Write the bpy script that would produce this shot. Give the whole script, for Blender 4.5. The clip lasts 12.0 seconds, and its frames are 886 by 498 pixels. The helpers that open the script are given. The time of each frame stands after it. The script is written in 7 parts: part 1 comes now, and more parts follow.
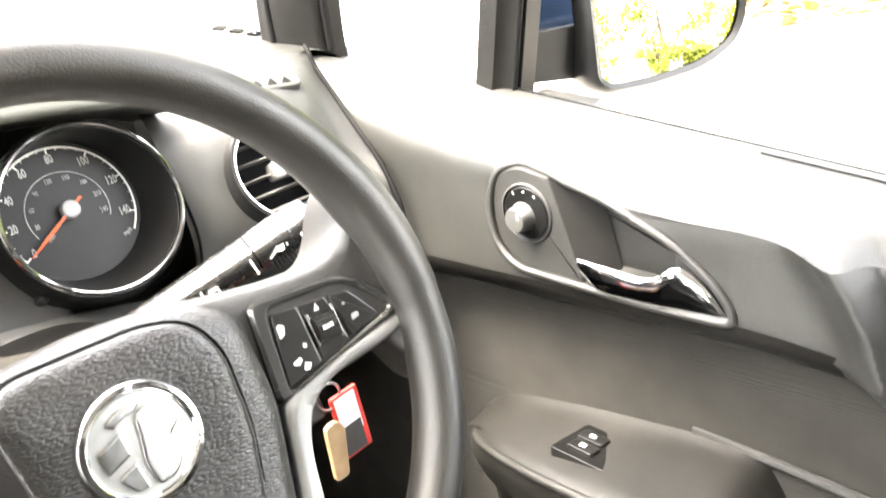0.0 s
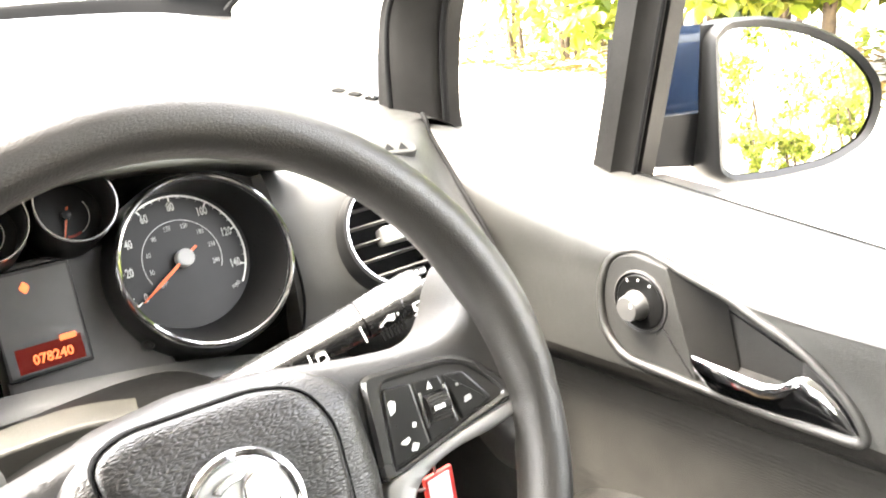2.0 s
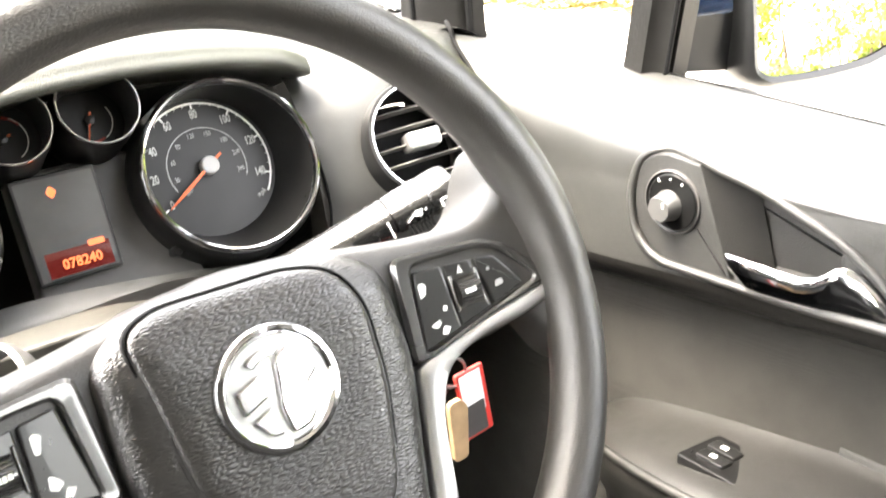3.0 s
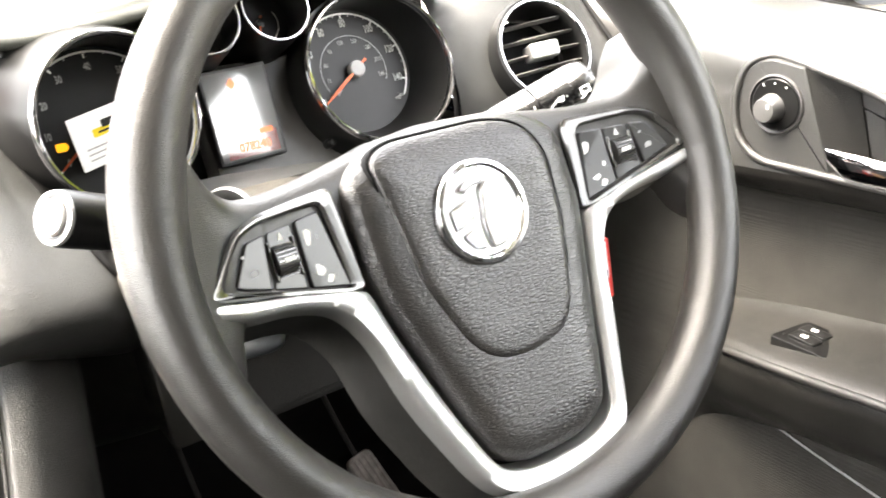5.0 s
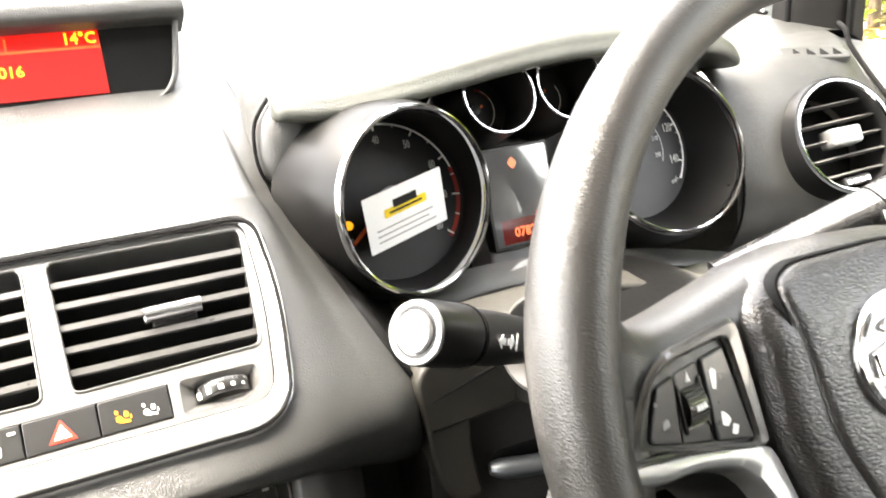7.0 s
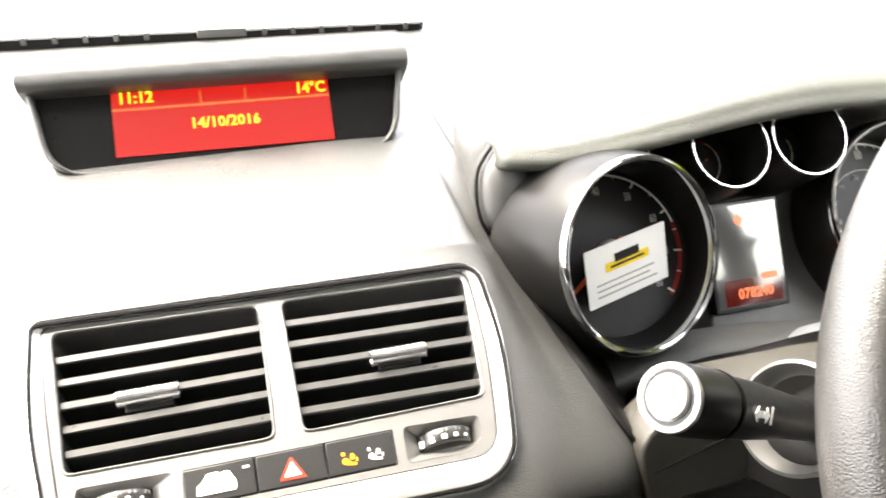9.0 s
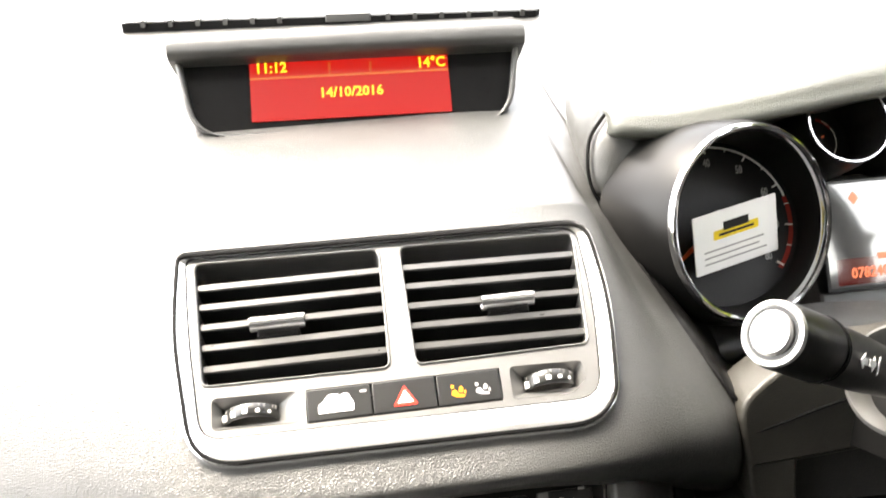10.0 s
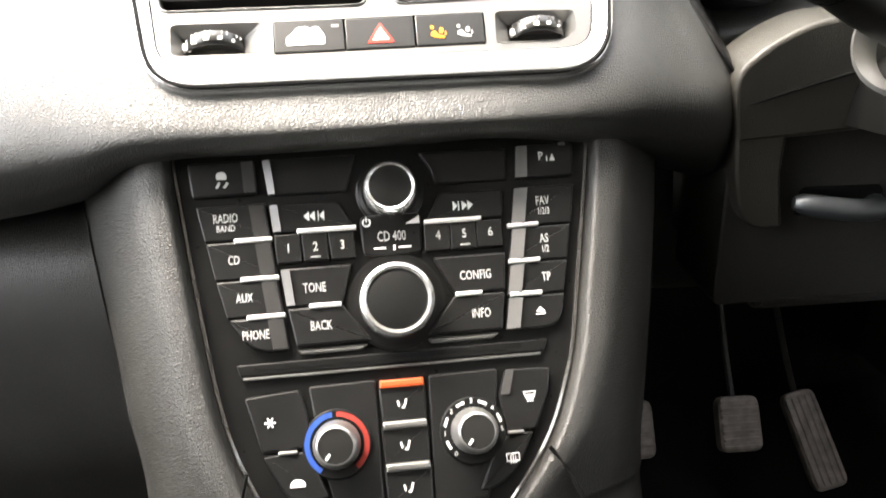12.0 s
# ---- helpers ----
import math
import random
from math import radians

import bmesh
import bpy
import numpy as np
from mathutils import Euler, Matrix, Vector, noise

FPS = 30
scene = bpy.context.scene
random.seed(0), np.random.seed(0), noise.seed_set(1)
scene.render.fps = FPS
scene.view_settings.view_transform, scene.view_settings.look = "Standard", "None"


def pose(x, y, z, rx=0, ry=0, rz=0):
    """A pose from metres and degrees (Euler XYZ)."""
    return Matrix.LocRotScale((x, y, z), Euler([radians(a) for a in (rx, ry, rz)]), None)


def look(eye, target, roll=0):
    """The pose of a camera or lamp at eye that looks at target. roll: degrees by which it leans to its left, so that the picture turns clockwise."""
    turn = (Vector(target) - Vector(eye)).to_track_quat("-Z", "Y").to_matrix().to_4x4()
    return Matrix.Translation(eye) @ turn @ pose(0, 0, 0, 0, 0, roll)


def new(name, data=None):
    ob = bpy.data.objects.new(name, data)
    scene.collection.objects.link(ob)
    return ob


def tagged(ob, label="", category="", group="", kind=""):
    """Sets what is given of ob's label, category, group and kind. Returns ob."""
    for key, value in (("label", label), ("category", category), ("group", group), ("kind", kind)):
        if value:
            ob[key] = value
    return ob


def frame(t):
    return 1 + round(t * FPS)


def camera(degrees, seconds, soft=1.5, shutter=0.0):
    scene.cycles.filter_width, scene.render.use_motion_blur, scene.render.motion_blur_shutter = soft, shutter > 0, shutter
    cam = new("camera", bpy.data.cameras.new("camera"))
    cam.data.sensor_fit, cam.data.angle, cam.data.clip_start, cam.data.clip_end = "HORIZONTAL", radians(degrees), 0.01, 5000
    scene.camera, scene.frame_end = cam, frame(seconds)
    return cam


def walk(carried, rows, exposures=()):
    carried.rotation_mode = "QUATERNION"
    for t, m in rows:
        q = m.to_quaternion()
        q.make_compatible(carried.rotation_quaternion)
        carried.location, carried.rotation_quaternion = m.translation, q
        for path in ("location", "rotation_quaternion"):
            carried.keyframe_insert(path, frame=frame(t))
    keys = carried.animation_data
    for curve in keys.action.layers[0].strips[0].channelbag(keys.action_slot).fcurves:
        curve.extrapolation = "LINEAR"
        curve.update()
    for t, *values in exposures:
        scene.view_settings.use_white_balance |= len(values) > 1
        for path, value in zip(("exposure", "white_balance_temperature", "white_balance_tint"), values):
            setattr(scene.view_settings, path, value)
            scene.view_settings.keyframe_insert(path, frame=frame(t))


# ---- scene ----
cam = camera(56.9, 12.0, soft=1.7, shutter=0.4)
PATH = [
    (0, (0.234, -0.337, 1.179), (1.473, 1.061, 0.465), -9.5),
    (0.5, (0.229, -0.336, 1.205), (1.491, 1.084, 0.582), -8.7),
    (1, (0.237, -0.331, 1.218), (1.498, 1.125, 0.68), -8.0),
    (1.5, (0.235, -0.313, 1.203), (1.468, 1.176, 0.691), -6.1),
    (2, (0.226, -0.307, 1.186), (1.376, 1.236, 0.645), -5.9),
    (2.5, (0.226, -0.305, 1.168), (1.333, 1.252, 0.576), -6.6),
    (3, (0.22, -0.304, 1.151), (1.29, 1.253, 0.494), -7.4),
    (3.2, (0.215, -0.309, 1.144), (1.262, 1.251, 0.459), -8.1),
    (4.8, (0.107, -0.337, 1.124), (1.101, 1.246, 0.412), -7.3),
    (5, (0.096, -0.334, 1.123), (1.084, 1.254, 0.414), -7.3),
    (5.5, (0.059, -0.315, 1.116), (0.994, 1.308, 0.414), -6.9),
    (6, (0.039, -0.288, 1.12), (0.917, 1.379, 0.45), -6.7),
    (6.5, (0.025, -0.245, 1.131), (0.854, 1.463, 0.501), -6.3),
    (6.7, (0.024, -0.228, 1.143), (0.831, 1.501, 0.542), -6.0),
    (8.3, (0.028, -0.168, 1.155), (0.689, 1.658, 0.677), -8.4),
    (8.5, (0.016, -0.171, 1.152), (0.606, 1.686, 0.702), -7.7),
    (9, (-0.006, -0.18, 1.148), (0.437, 1.728, 0.745), -5.8),
    (9.5, (-0.018, -0.195, 1.144), (0.278, 1.752, 0.796), -5.0),
    (10, (-0.02, -0.208, 1.12), (0.184, 1.751, 0.769), -4.7),
    (10.2, (-0.016, -0.21, 1.114), (0.166, 1.74, 0.71), -5.0),
    (10.5, (-0.021, -0.212, 1.098), (0.169, 1.721, 0.622), -4.6),
    (11, (-0.016, -0.209, 1.07), (0.186, 1.687, 0.466), -3.9),
    (11.5, (-0.019, -0.202, 1.05), (0.203, 1.645, 0.315), -2.7),
    (12, (-0.02, -0.205, 1.037), (0.174, 1.613, 0.226), -1.9),
]
EXPOSURE = [(0, 5.0, 7300, 10), (3, 4.95, 7300, 10), (5.5, 4.72, 7300, 10), (9.5, 4.15, 7300, 10), (12, 3.88, 7200, 10)]
walk(cam, [(t, look(eye, target, roll)) for t, eye, target, roll in PATH], exposures=EXPOSURE)

# ---- daylight: a bright hazy sky, one broad sun from the left ----
SUN_EL, SUN_AZ = radians(68), radians(-74)
world = bpy.data.worlds.new("sky")
scene.world = world
world.use_nodes = True
_n, _l = world.node_tree.nodes, world.node_tree.links
_sky = _n.new("ShaderNodeTexSky")
_sky.sky_type, _sky.sun_disc = "NISHITA", False
_sky.sun_elevation, _sky.sun_rotation = SUN_EL, SUN_AZ
_sky.air_density, _sky.dust_density, _sky.ozone_density = 1.0, 3.0, 0.6
_hsv = _n.new("ShaderNodeHueSaturation")
_hsv.inputs["Saturation"].default_value = 0.35
_bg = _n["Background"]
_bg.inputs["Strength"].default_value = 0.17
_l.new(_sky.outputs[0], _hsv.inputs["Color"])
_l.new(_hsv.outputs[0], _bg.inputs["Color"])
sun = new("sun", bpy.data.lights.new("sun", "SUN"))
sun.data.energy, sun.data.angle, sun.data.color = 0.75, radians(28), (1.0, 0.97, 0.92)
_d = Vector((math.sin(SUN_AZ) * math.cos(SUN_EL), math.cos(SUN_AZ) * math.cos(SUN_EL), math.sin(SUN_EL)))
sun.matrix_world = look(_d * 50, (0, 0, 0))


# ---- materials ----
def node_mat(name):
    m = bpy.data.materials.new(name)
    m.use_nodes = True
    nt = m.node_tree
    return m, nt.nodes, nt.links, nt.nodes["Principled BSDF"]


def wobble(n, l, scale, detail=3.0, coord="Object"):
    tc = n.new("ShaderNodeTexCoord")
    t = n.new("ShaderNodeTexNoise")
    t.inputs["Scale"].default_value, t.inputs["Detail"].default_value = scale, detail
    l.new(tc.outputs[coord], t.inputs["Vector"])
    return t


def mixed(n, l, fac, a, b, lo=0.35, hi=0.65):
    r = n.new("ShaderNodeValToRGB")
    r.color_ramp.elements[0].position, r.color_ramp.elements[1].position = lo, hi
    r.color_ramp.elements[0].color, r.color_ramp.elements[1].color = (*a, 1), (*b, 1)
    l.new(fac, r.inputs["Fac"])
    return r.outputs["Color"]


def grained(name, base, rough=0.5, cell=600.0, depth=0.00025, dirt=0.25, spec=0.5, stretch=(1, 1, 1), coat=0.0):
    """Moulded plastic: pebbled relief, uneven sheen and a little dust."""
    m, n, l, p = node_mat(name)
    tc = n.new("ShaderNodeTexCoord")
    mp = n.new("ShaderNodeMapping")
    mp.inputs["Scale"].default_value = stretch
    l.new(tc.outputs["Object"], mp.inputs["Vector"])
    wn = n.new("ShaderNodeTexNoise")
    wn.inputs["Scale"].default_value, wn.inputs["Detail"].default_value = cell * 0.35, 2
    l.new(mp.outputs[0], wn.inputs["Vector"])
    mixv = n.new("ShaderNodeVectorMath")
    mixv.operation = "MULTIPLY_ADD"
    mixv.inputs[1].default_value = (1.2 / cell, 1.2 / cell, 1.2 / cell)
    l.new(wn.outputs["Color"], mixv.inputs[0])
    l.new(mp.outputs[0], mixv.inputs[2])
    vo = n.new("ShaderNodeTexVoronoi")
    vo.feature = "DISTANCE_TO_EDGE"
    vo.inputs["Scale"].default_value = cell
    l.new(mixv.outputs[0], vo.inputs["Vector"])
    cr = n.new("ShaderNodeMapRange")
    cr.inputs["From Max"].default_value = 0.35
    l.new(vo.outputs["Distance"], cr.inputs["Value"])
    bp = n.new("ShaderNodeBump")
    bp.inputs["Strength"].default_value, bp.inputs["Distance"].default_value = 1.0, depth
    l.new(cr.outputs[0], bp.inputs["Height"])
    l.new(bp.outputs[0], p.inputs["Normal"])
    big = wobble(n, l, 14.0, 4)
    lo = tuple(c * (1 - dirt) for c in base)
    hi = tuple(min(1, c * (1 + dirt) + 0.004) for c in base)
    l.new(mixed(n, l, big.outputs["Fac"], lo, hi, 0.3, 0.7), p.inputs["Base Color"])
    rr = n.new("ShaderNodeMapRange")
    rr.inputs["To Min"].default_value, rr.inputs["To Max"].default_value = rough - 0.08, rough + 0.08
    l.new(wobble(n, l, 60.0, 3).outputs["Fac"], rr.inputs["Value"])
    l.new(rr.outputs[0], p.inputs["Roughness"])
    p.inputs["Specular IOR Level"].default_value = spec
    p.inputs["Coat Weight"].default_value, p.inputs["Coat Roughness"].default_value = coat, 0.32
    return m


def plain(name, base, rough=0.4, metal=0.0, spread=0.12, scale=40.0, bump=0.0, spec=0.5, coat=0.0):
    """Smooth paint, metal or plastic with slight unevenness."""
    m, n, l, p = node_mat(name)
    w = wobble(n, l, scale, 4)
    lo = tuple(c * (1 - spread) for c in base)
    hi = tuple(min(1, c * (1 + spread)) for c in base)
    l.new(mixed(n, l, w.outputs["Fac"], lo, hi), p.inputs["Base Color"])
    rr = n.new("ShaderNodeMapRange")
    rr.inputs["To Min"].default_value, rr.inputs["To Max"].default_value = max(0.02, rough - 0.06), rough + 0.06
    l.new(wobble(n, l, scale * 6, 3).outputs["Fac"], rr.inputs["Value"])
    l.new(rr.outputs[0], p.inputs["Roughness"])
    p.inputs["Metallic"].default_value, p.inputs["Specular IOR Level"].default_value = metal, spec
    p.inputs["Coat Weight"].default_value = coat
    if bump:
        bp = n.new("ShaderNodeBump")
        bp.inputs["Distance"].default_value = bump
        l.new(wobble(n, l, scale * 20, 3).outputs["Fac"], bp.inputs["Height"])
        l.new(bp.outputs[0], p.inputs["Normal"])
    return m


def glowing(name, colour, strength, base=(0.02, 0.02, 0.02), rough=0.3):
    m, n, l, p = node_mat(name)
    p.inputs["Base Color"].default_value = (*base, 1)
    p.inputs["Roughness"].default_value = rough
    p.inputs["Emission Color"].default_value = (*colour, 1)
    p.inputs["Emission Strength"].default_value = strength
    return m


def cloth(name, base, scale=900.0):
    m, n, l, p = node_mat(name)
    tc = n.new("ShaderNodeTexCoord")
    wv = n.new("ShaderNodeTexWave")
    wv.inputs["Scale"].default_value, wv.inputs["Distortion"].default_value = scale, 2.0
    l.new(tc.outputs["Object"], wv.inputs["Vector"])
    bp = n.new("ShaderNodeBump")
    bp.inputs["Distance"].default_value = 0.0003
    l.new(wv.outputs["Fac"], bp.inputs["Height"])
    l.new(bp.outputs[0], p.inputs["Normal"])
    l.new(mixed(n, l, wobble(n, l, 30, 5).outputs["Fac"], tuple(c * 0.9 for c in base), tuple(c * 1.08 for c in base)), p.inputs["Base Color"])
    p.inputs["Roughness"].default_value = 0.95
    p.inputs["Specular IOR Level"].default_value = 0.17
    return m


M_DASH = grained("dash_plastic", (0.031, 0.0312, 0.0295), 0.38, 700, 0.00014, spec=0.65)
# greener than the dash: foliage reflected in the hood, put into its base colour
M_HOOD = grained("hood_plastic_reflected_green", (0.040, 0.043, 0.035), 0.46, 700, 0.00018, spec=0.8)
M_RIM = grained("rim_leather", (0.0170, 0.0155, 0.0138), 0.40, 820, 0.00010, spec=0.8, stretch=(0.5, 1, 1))
M_PAD = grained("pad_plastic", (0.0125, 0.0110, 0.0097), 0.33, 600, 0.00020, coat=0.2, stretch=(0.40, 1, 1), spec=0.7)
M_PODGREY = plain("button_surround_grey", (0.045, 0.044, 0.042), 0.22, 0.2, 0.06, spec=0.9, coat=0.8)
M_PODKEY = plain("glossy_button", (0.016, 0.0158, 0.0150), 0.30, spec=0.5, coat=0.25)
M_STALK = plain("stalk_black", (0.013, 0.0128, 0.0125), 0.26, spec=0.9, coat=0.6)
M_BADGE = plain("badge_chrome", (0.86, 0.86, 0.87), 0.16, 1.0, 0.02)
M_DOOR = grained("door_plastic", (0.0275, 0.0270, 0.0246), 0.37, 850, 0.00016, spec=0.75)
M_TRIMGREY = grained("grey_trim_plastic", (0.0135, 0.0128, 0.0112), 0.42, 800, 0.00012, spec=0.6)
M_CONS = grained("console_plastic", (0.026, 0.0255, 0.0235), 0.44, 700, 0.00018, spec=0.6)
M_COLUMN = grained("column_plastic", (0.027, 0.0252, 0.0205), 0.46, 800, 0.00012, spec=0.5)
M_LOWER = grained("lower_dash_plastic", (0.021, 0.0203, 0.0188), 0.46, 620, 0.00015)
M_PILLAR = grained("light_pillar_trim", (0.45, 0.44, 0.41), 0.8, 900, 0.0001, dirt=0.08)
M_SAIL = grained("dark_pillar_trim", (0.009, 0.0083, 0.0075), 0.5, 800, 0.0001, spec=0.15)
M_BLACK = plain("satin_black", (0.0055, 0.0055, 0.0055), 0.38, spec=0.4)
M_SOOT = plain("matt_black", (0.0028, 0.0028, 0.0028), 0.75, spec=0.15)
M_PIANO = plain("panel_black", (0.008, 0.008, 0.008), 0.30, spec=0.22)
M_KEY = plain("button_black", (0.011, 0.011, 0.011), 0.32, spec=0.3)
# sloping button sides: dim and bright reflections put into two base colours
M_KEYDIM = plain("button_side_dim_sheen", (0.040, 0.039, 0.038), 0.34)
M_KEYSHEEN = plain("button_side_bright_sheen", (0.11, 0.109, 0.107), 0.32)
M_KNOB = plain("bright_knob_ring", (0.85, 0.85, 0.84), 0.24, 0.9, 0.03)
M_BAR = plain("bright_bar", (0.80, 0.80, 0.79), 0.4, 0.5, 0.03)
M_CHROME = plain("chrome", (0.82, 0.83, 0.85), 0.08, 1.0, 0.03)
M_TUBE = plain("tube_black", (0.0045, 0.0045, 0.0045), 0.30, spec=0.2)
M_RING = plain("dial_ring_chrome", (0.48, 0.48, 0.49), 0.10, 1.0, 0.03)
M_DIALINK = plain("dial_print", (0.40, 0.40, 0.39), 0.6, spread=0.04)
M_BRUSHED = plain("soft_chrome", (0.72, 0.72, 0.73), 0.17, 0.9, 0.01, scale=6.0)
M_LABEL = plain("key_print", (0.60, 0.60, 0.58), 0.6, spread=0.04)
M_SMOKED = plain("smoked_window", (0.004, 0.004, 0.004), 0.3, spec=0.15)
M_SATIN = plain("satin_silver", (0.46, 0.46, 0.45), 0.36, 0.9, 0.05)
M_SPOKE = plain("spoke_silver", (0.50, 0.50, 0.49), 0.32, 0.75, 0.04)
M_SILVER = plain("silver_paint", (0.18, 0.178, 0.173), 0.34, 0.6, 0.05)
M_CLUSTER = plain("cluster_grey", (0.070, 0.067, 0.065), 0.38, bump=0.00004)
# paler than the slats themselves: the highlight on their front edges as colour
M_SLAT = plain("slat_edge_highlight", (0.036, 0.035, 0.034), 0.30, spec=0.8)
M_DIAL = plain("dial_black", (0.010, 0.010, 0.0105), 0.45, spec=0.3)
M_WHITE = plain("print_white", (0.84, 0.84, 0.82), 0.6, spread=0.04)
M_GREYPRINT = plain("print_grey", (0.34, 0.34, 0.34), 0.6, spread=0.04)
M_REDPRINT = plain("print_red", (0.26, 0.02, 0.012), 0.6, spread=0.05)
M_BLUEPRINT = plain("print_blue", (0.015, 0.06, 0.27), 0.5, spread=0.05)
M_ORANGE = plain("needle_orange", (0.75, 0.12, 0.03), 0.45, spread=0.05)
M_LAMPORANGE = glowing("warning_amber", (1.0, 0.42, 0.02), 0.06, (0.5, 0.2, 0.01))
M_LAMPORANGE_RED = glowing("heater_lamp", (1.0, 0.16, 0.04), 0.04, (0.5, 0.08, 0.03))
M_LAMPRED = glowing("warning_red", (1.0, 0.06, 0.02), 0.05, (0.4, 0.02, 0.01))
M_SCREENRED = glowing("display_red", (1.0, 0.008, 0.003), 0.036, (0.05, 0.003, 0.003))
M_SCREENTXT = glowing("display_yellow", (1.0, 0.62, 0.02), 0.12)
M_SCREENLINE = glowing("display_orange", (1.0, 0.22, 0.01), 0.05)
M_CUP = plain("instrument_cup", (0.0042, 0.0041, 0.004), 0.34, spec=0.2)
M_LCDGREY = plain("lcd_grey", (0.085, 0.085, 0.085), 0.09, spread=0.1, scale=30, spec=1.0, coat=1.0)
M_LCDRED = glowing("lcd_red", (1.0, 0.20, 0.06), 0.08)
M_LCDZONE = glowing("lcd_red_zone", (1.0, 0.03, 0.01), 0.0045, (0.028, 0.010, 0.009), 0.10)
q_ = M_LCDZONE.node_tree.nodes["Principled BSDF"].inputs
q_["Coat Weight"].default_value, q_["Coat Roughness"].default_value, q_["Specular IOR Level"].default_value = 1.0, 0.05, 1.0
M_PAPER = plain("white_card", (0.86, 0.86, 0.85), 0.7, spread=0.02)
M_YELLOW = plain("print_yellow", (0.75, 0.55, 0.02), 0.6)
M_TAGRED = plain("tag_red", (0.60, 0.05, 0.04), 0.35)
M_TAN = plain("tan_leather", (0.36, 0.24, 0.13), 0.6, spread=0.25)
M_RUBBER = plain("black_rubber", (0.003, 0.003, 0.003), 0.8, bump=0.0001, spec=0.15)
M_PEDAL = plain("worn_pedal_rubber", (0.20, 0.175, 0.155), 0.55, spread=0.3, scale=60, bump=0.0001)
M_STEEL = plain("dull_steel", (0.35, 0.34, 0.33), 0.4, 1.0, 0.15)
M_ZINC = plain("zinc_steel", (0.105, 0.115, 0.125), 0.42, 0.7, 0.10)
M_DARKSTEEL = plain("painted_steel", (0.035, 0.034, 0.032), 0.4, 0.3, 0.15)
M_CARPET = cloth("black_carpet", (0.012, 0.012, 0.012), 700)
M_FABRIC = cloth("door_fabric", (0.043, 0.041, 0.037), 2600)
M_HEAD = cloth("headliner", (0.46, 0.455, 0.435), 900)
M_BLUE = plain("blue_car_paint", (0.005, 0.015, 0.038), 0.25, 0.2, 0.08, coat=0.5)
M_MIRROR = glowing("mirror_silver", (0, 0, 0), 0.0, (0.92, 0.93, 0.93), 0.0)
M_MIRROR.node_tree.nodes["Principled BSDF"].inputs["Metallic"].default_value = 1.0


# ---- geometry helpers ----
def flat(o, a):
    """Frame of a panel at o that leans forward by a degrees: u right, v up along it, w out towards the seats."""
    a = radians(a)
    return Matrix(((1, 0, 0, o[0]), (0, math.sin(a), -math.cos(a), o[1]), (0, math.cos(a), math.sin(a), o[2]), (0, 0, 0, 1)))


def thing(name, at, label, category, group="", kind=""):
    e = new(name)
    e.empty_display_size = 0.02
    e.location = at
    return tagged(e, label, category, group, kind)


def part(name, bm, mat, parent=None, label="", m=None, smooth=38, kind=""):
    """Links a bmesh as one mesh object, under a thing or a part."""
    if m is not None:
        bm.transform(m)
    bmesh.ops.recalc_face_normals(bm, faces=bm.faces)
    me = bpy.data.meshes.new(name)
    bm.to_mesh(me)
    bm.free()
    me.materials.append(mat)
    if smooth:
        me.shade_smooth()
        me.set_sharp_from_angle(angle=radians(smooth))
        for f in me.polygons:
            if len(f.vertices) > 4:
                f.use_smooth = False
    ob = new(name, me)
    if parent is not None:
        ob.parent = parent
        if parent.type == "EMPTY":
            ob.matrix_parent_inverse = Matrix.Translation(parent.location).inverted()
    return tagged(ob, label, "", "", kind)


def solo(name, bm, mat, label, category, m=None, smooth=38, group="", kind=""):
    return tagged(part(name, bm, mat, None, label, m, smooth), label, category, group, kind)


def faces_of(verts, faces):
    bm = bmesh.new()
    vs = [bm.verts.new(v) for v in verts]
    for f in faces:
        try:
            bm.faces.new([vs[i] for i in f])
        except ValueError:
            pass
    return bm


def join(*bms):
    """One bmesh out of several."""
    out = bmesh.new()
    for b in bms:
        me = bpy.data.meshes.new("tmp")
        b.to_mesh(me)
        b.free()
        out.from_mesh(me)
        bpy.data.meshes.remove(me)
    return out


def rounded(pts, r, n=5):
    """Polygon with its corners rounded; r is one radius or one for each corner."""
    out, k = [], len(pts)
    for i, p in enumerate(pts):
        rr = r[i] if isinstance(r, (list, tuple)) else r
        p = Vector(p)
        a, b = Vector(pts[i - 1]) - p, Vector(pts[(i + 1) % k]) - p
        d = min(rr, a.length * 0.49, b.length * 0.49)
        if d < 1e-6:
            out.append(p)
            continue
        s, e = p + a.normalized() * d, p + b.normalized() * d
        for j in range(n + 1):
            t = j / n
            out.append(s * (1 - t) ** 2 + p * 2 * t * (1 - t) + e * t * t)
    return [tuple(q) for q in out]


def rect(u0, v0, u1, v1, r=0.0, n=4):
    pts = [(u0, v0), (u1, v0), (u1, v1), (u0, v1)]
    return rounded(pts, r, n) if r else pts


def inset(pts, d):
    """Polygon moved inwards by d."""
    k = len(pts)
    area = sum(pts[i][0] * pts[(i + 1) % k][1] - pts[(i + 1) % k][0] * pts[i][1] for i in range(k))
    s = 1 if area > 0 else -1
    out = []
    for i in range(k):
        a, p, b = Vector(pts[i - 1]), Vector(pts[i]), Vector(pts[(i + 1) % k])
        e1, e2 = p - a, b - p
        e1 = e1.normalized() if e1.length > 1e-9 else e2.normalized()
        e2 = e2.normalized() if e2.length > 1e-9 else e1
        n1, n2 = Vector((-e1.y, e1.x)) * s, Vector((-e2.y, e2.x)) * s
        m = n1 + n2
        m = m / max(0.5, m.dot(n1)) if m.length > 1e-6 else n1
        out.append(tuple(p + m * d))
    return out


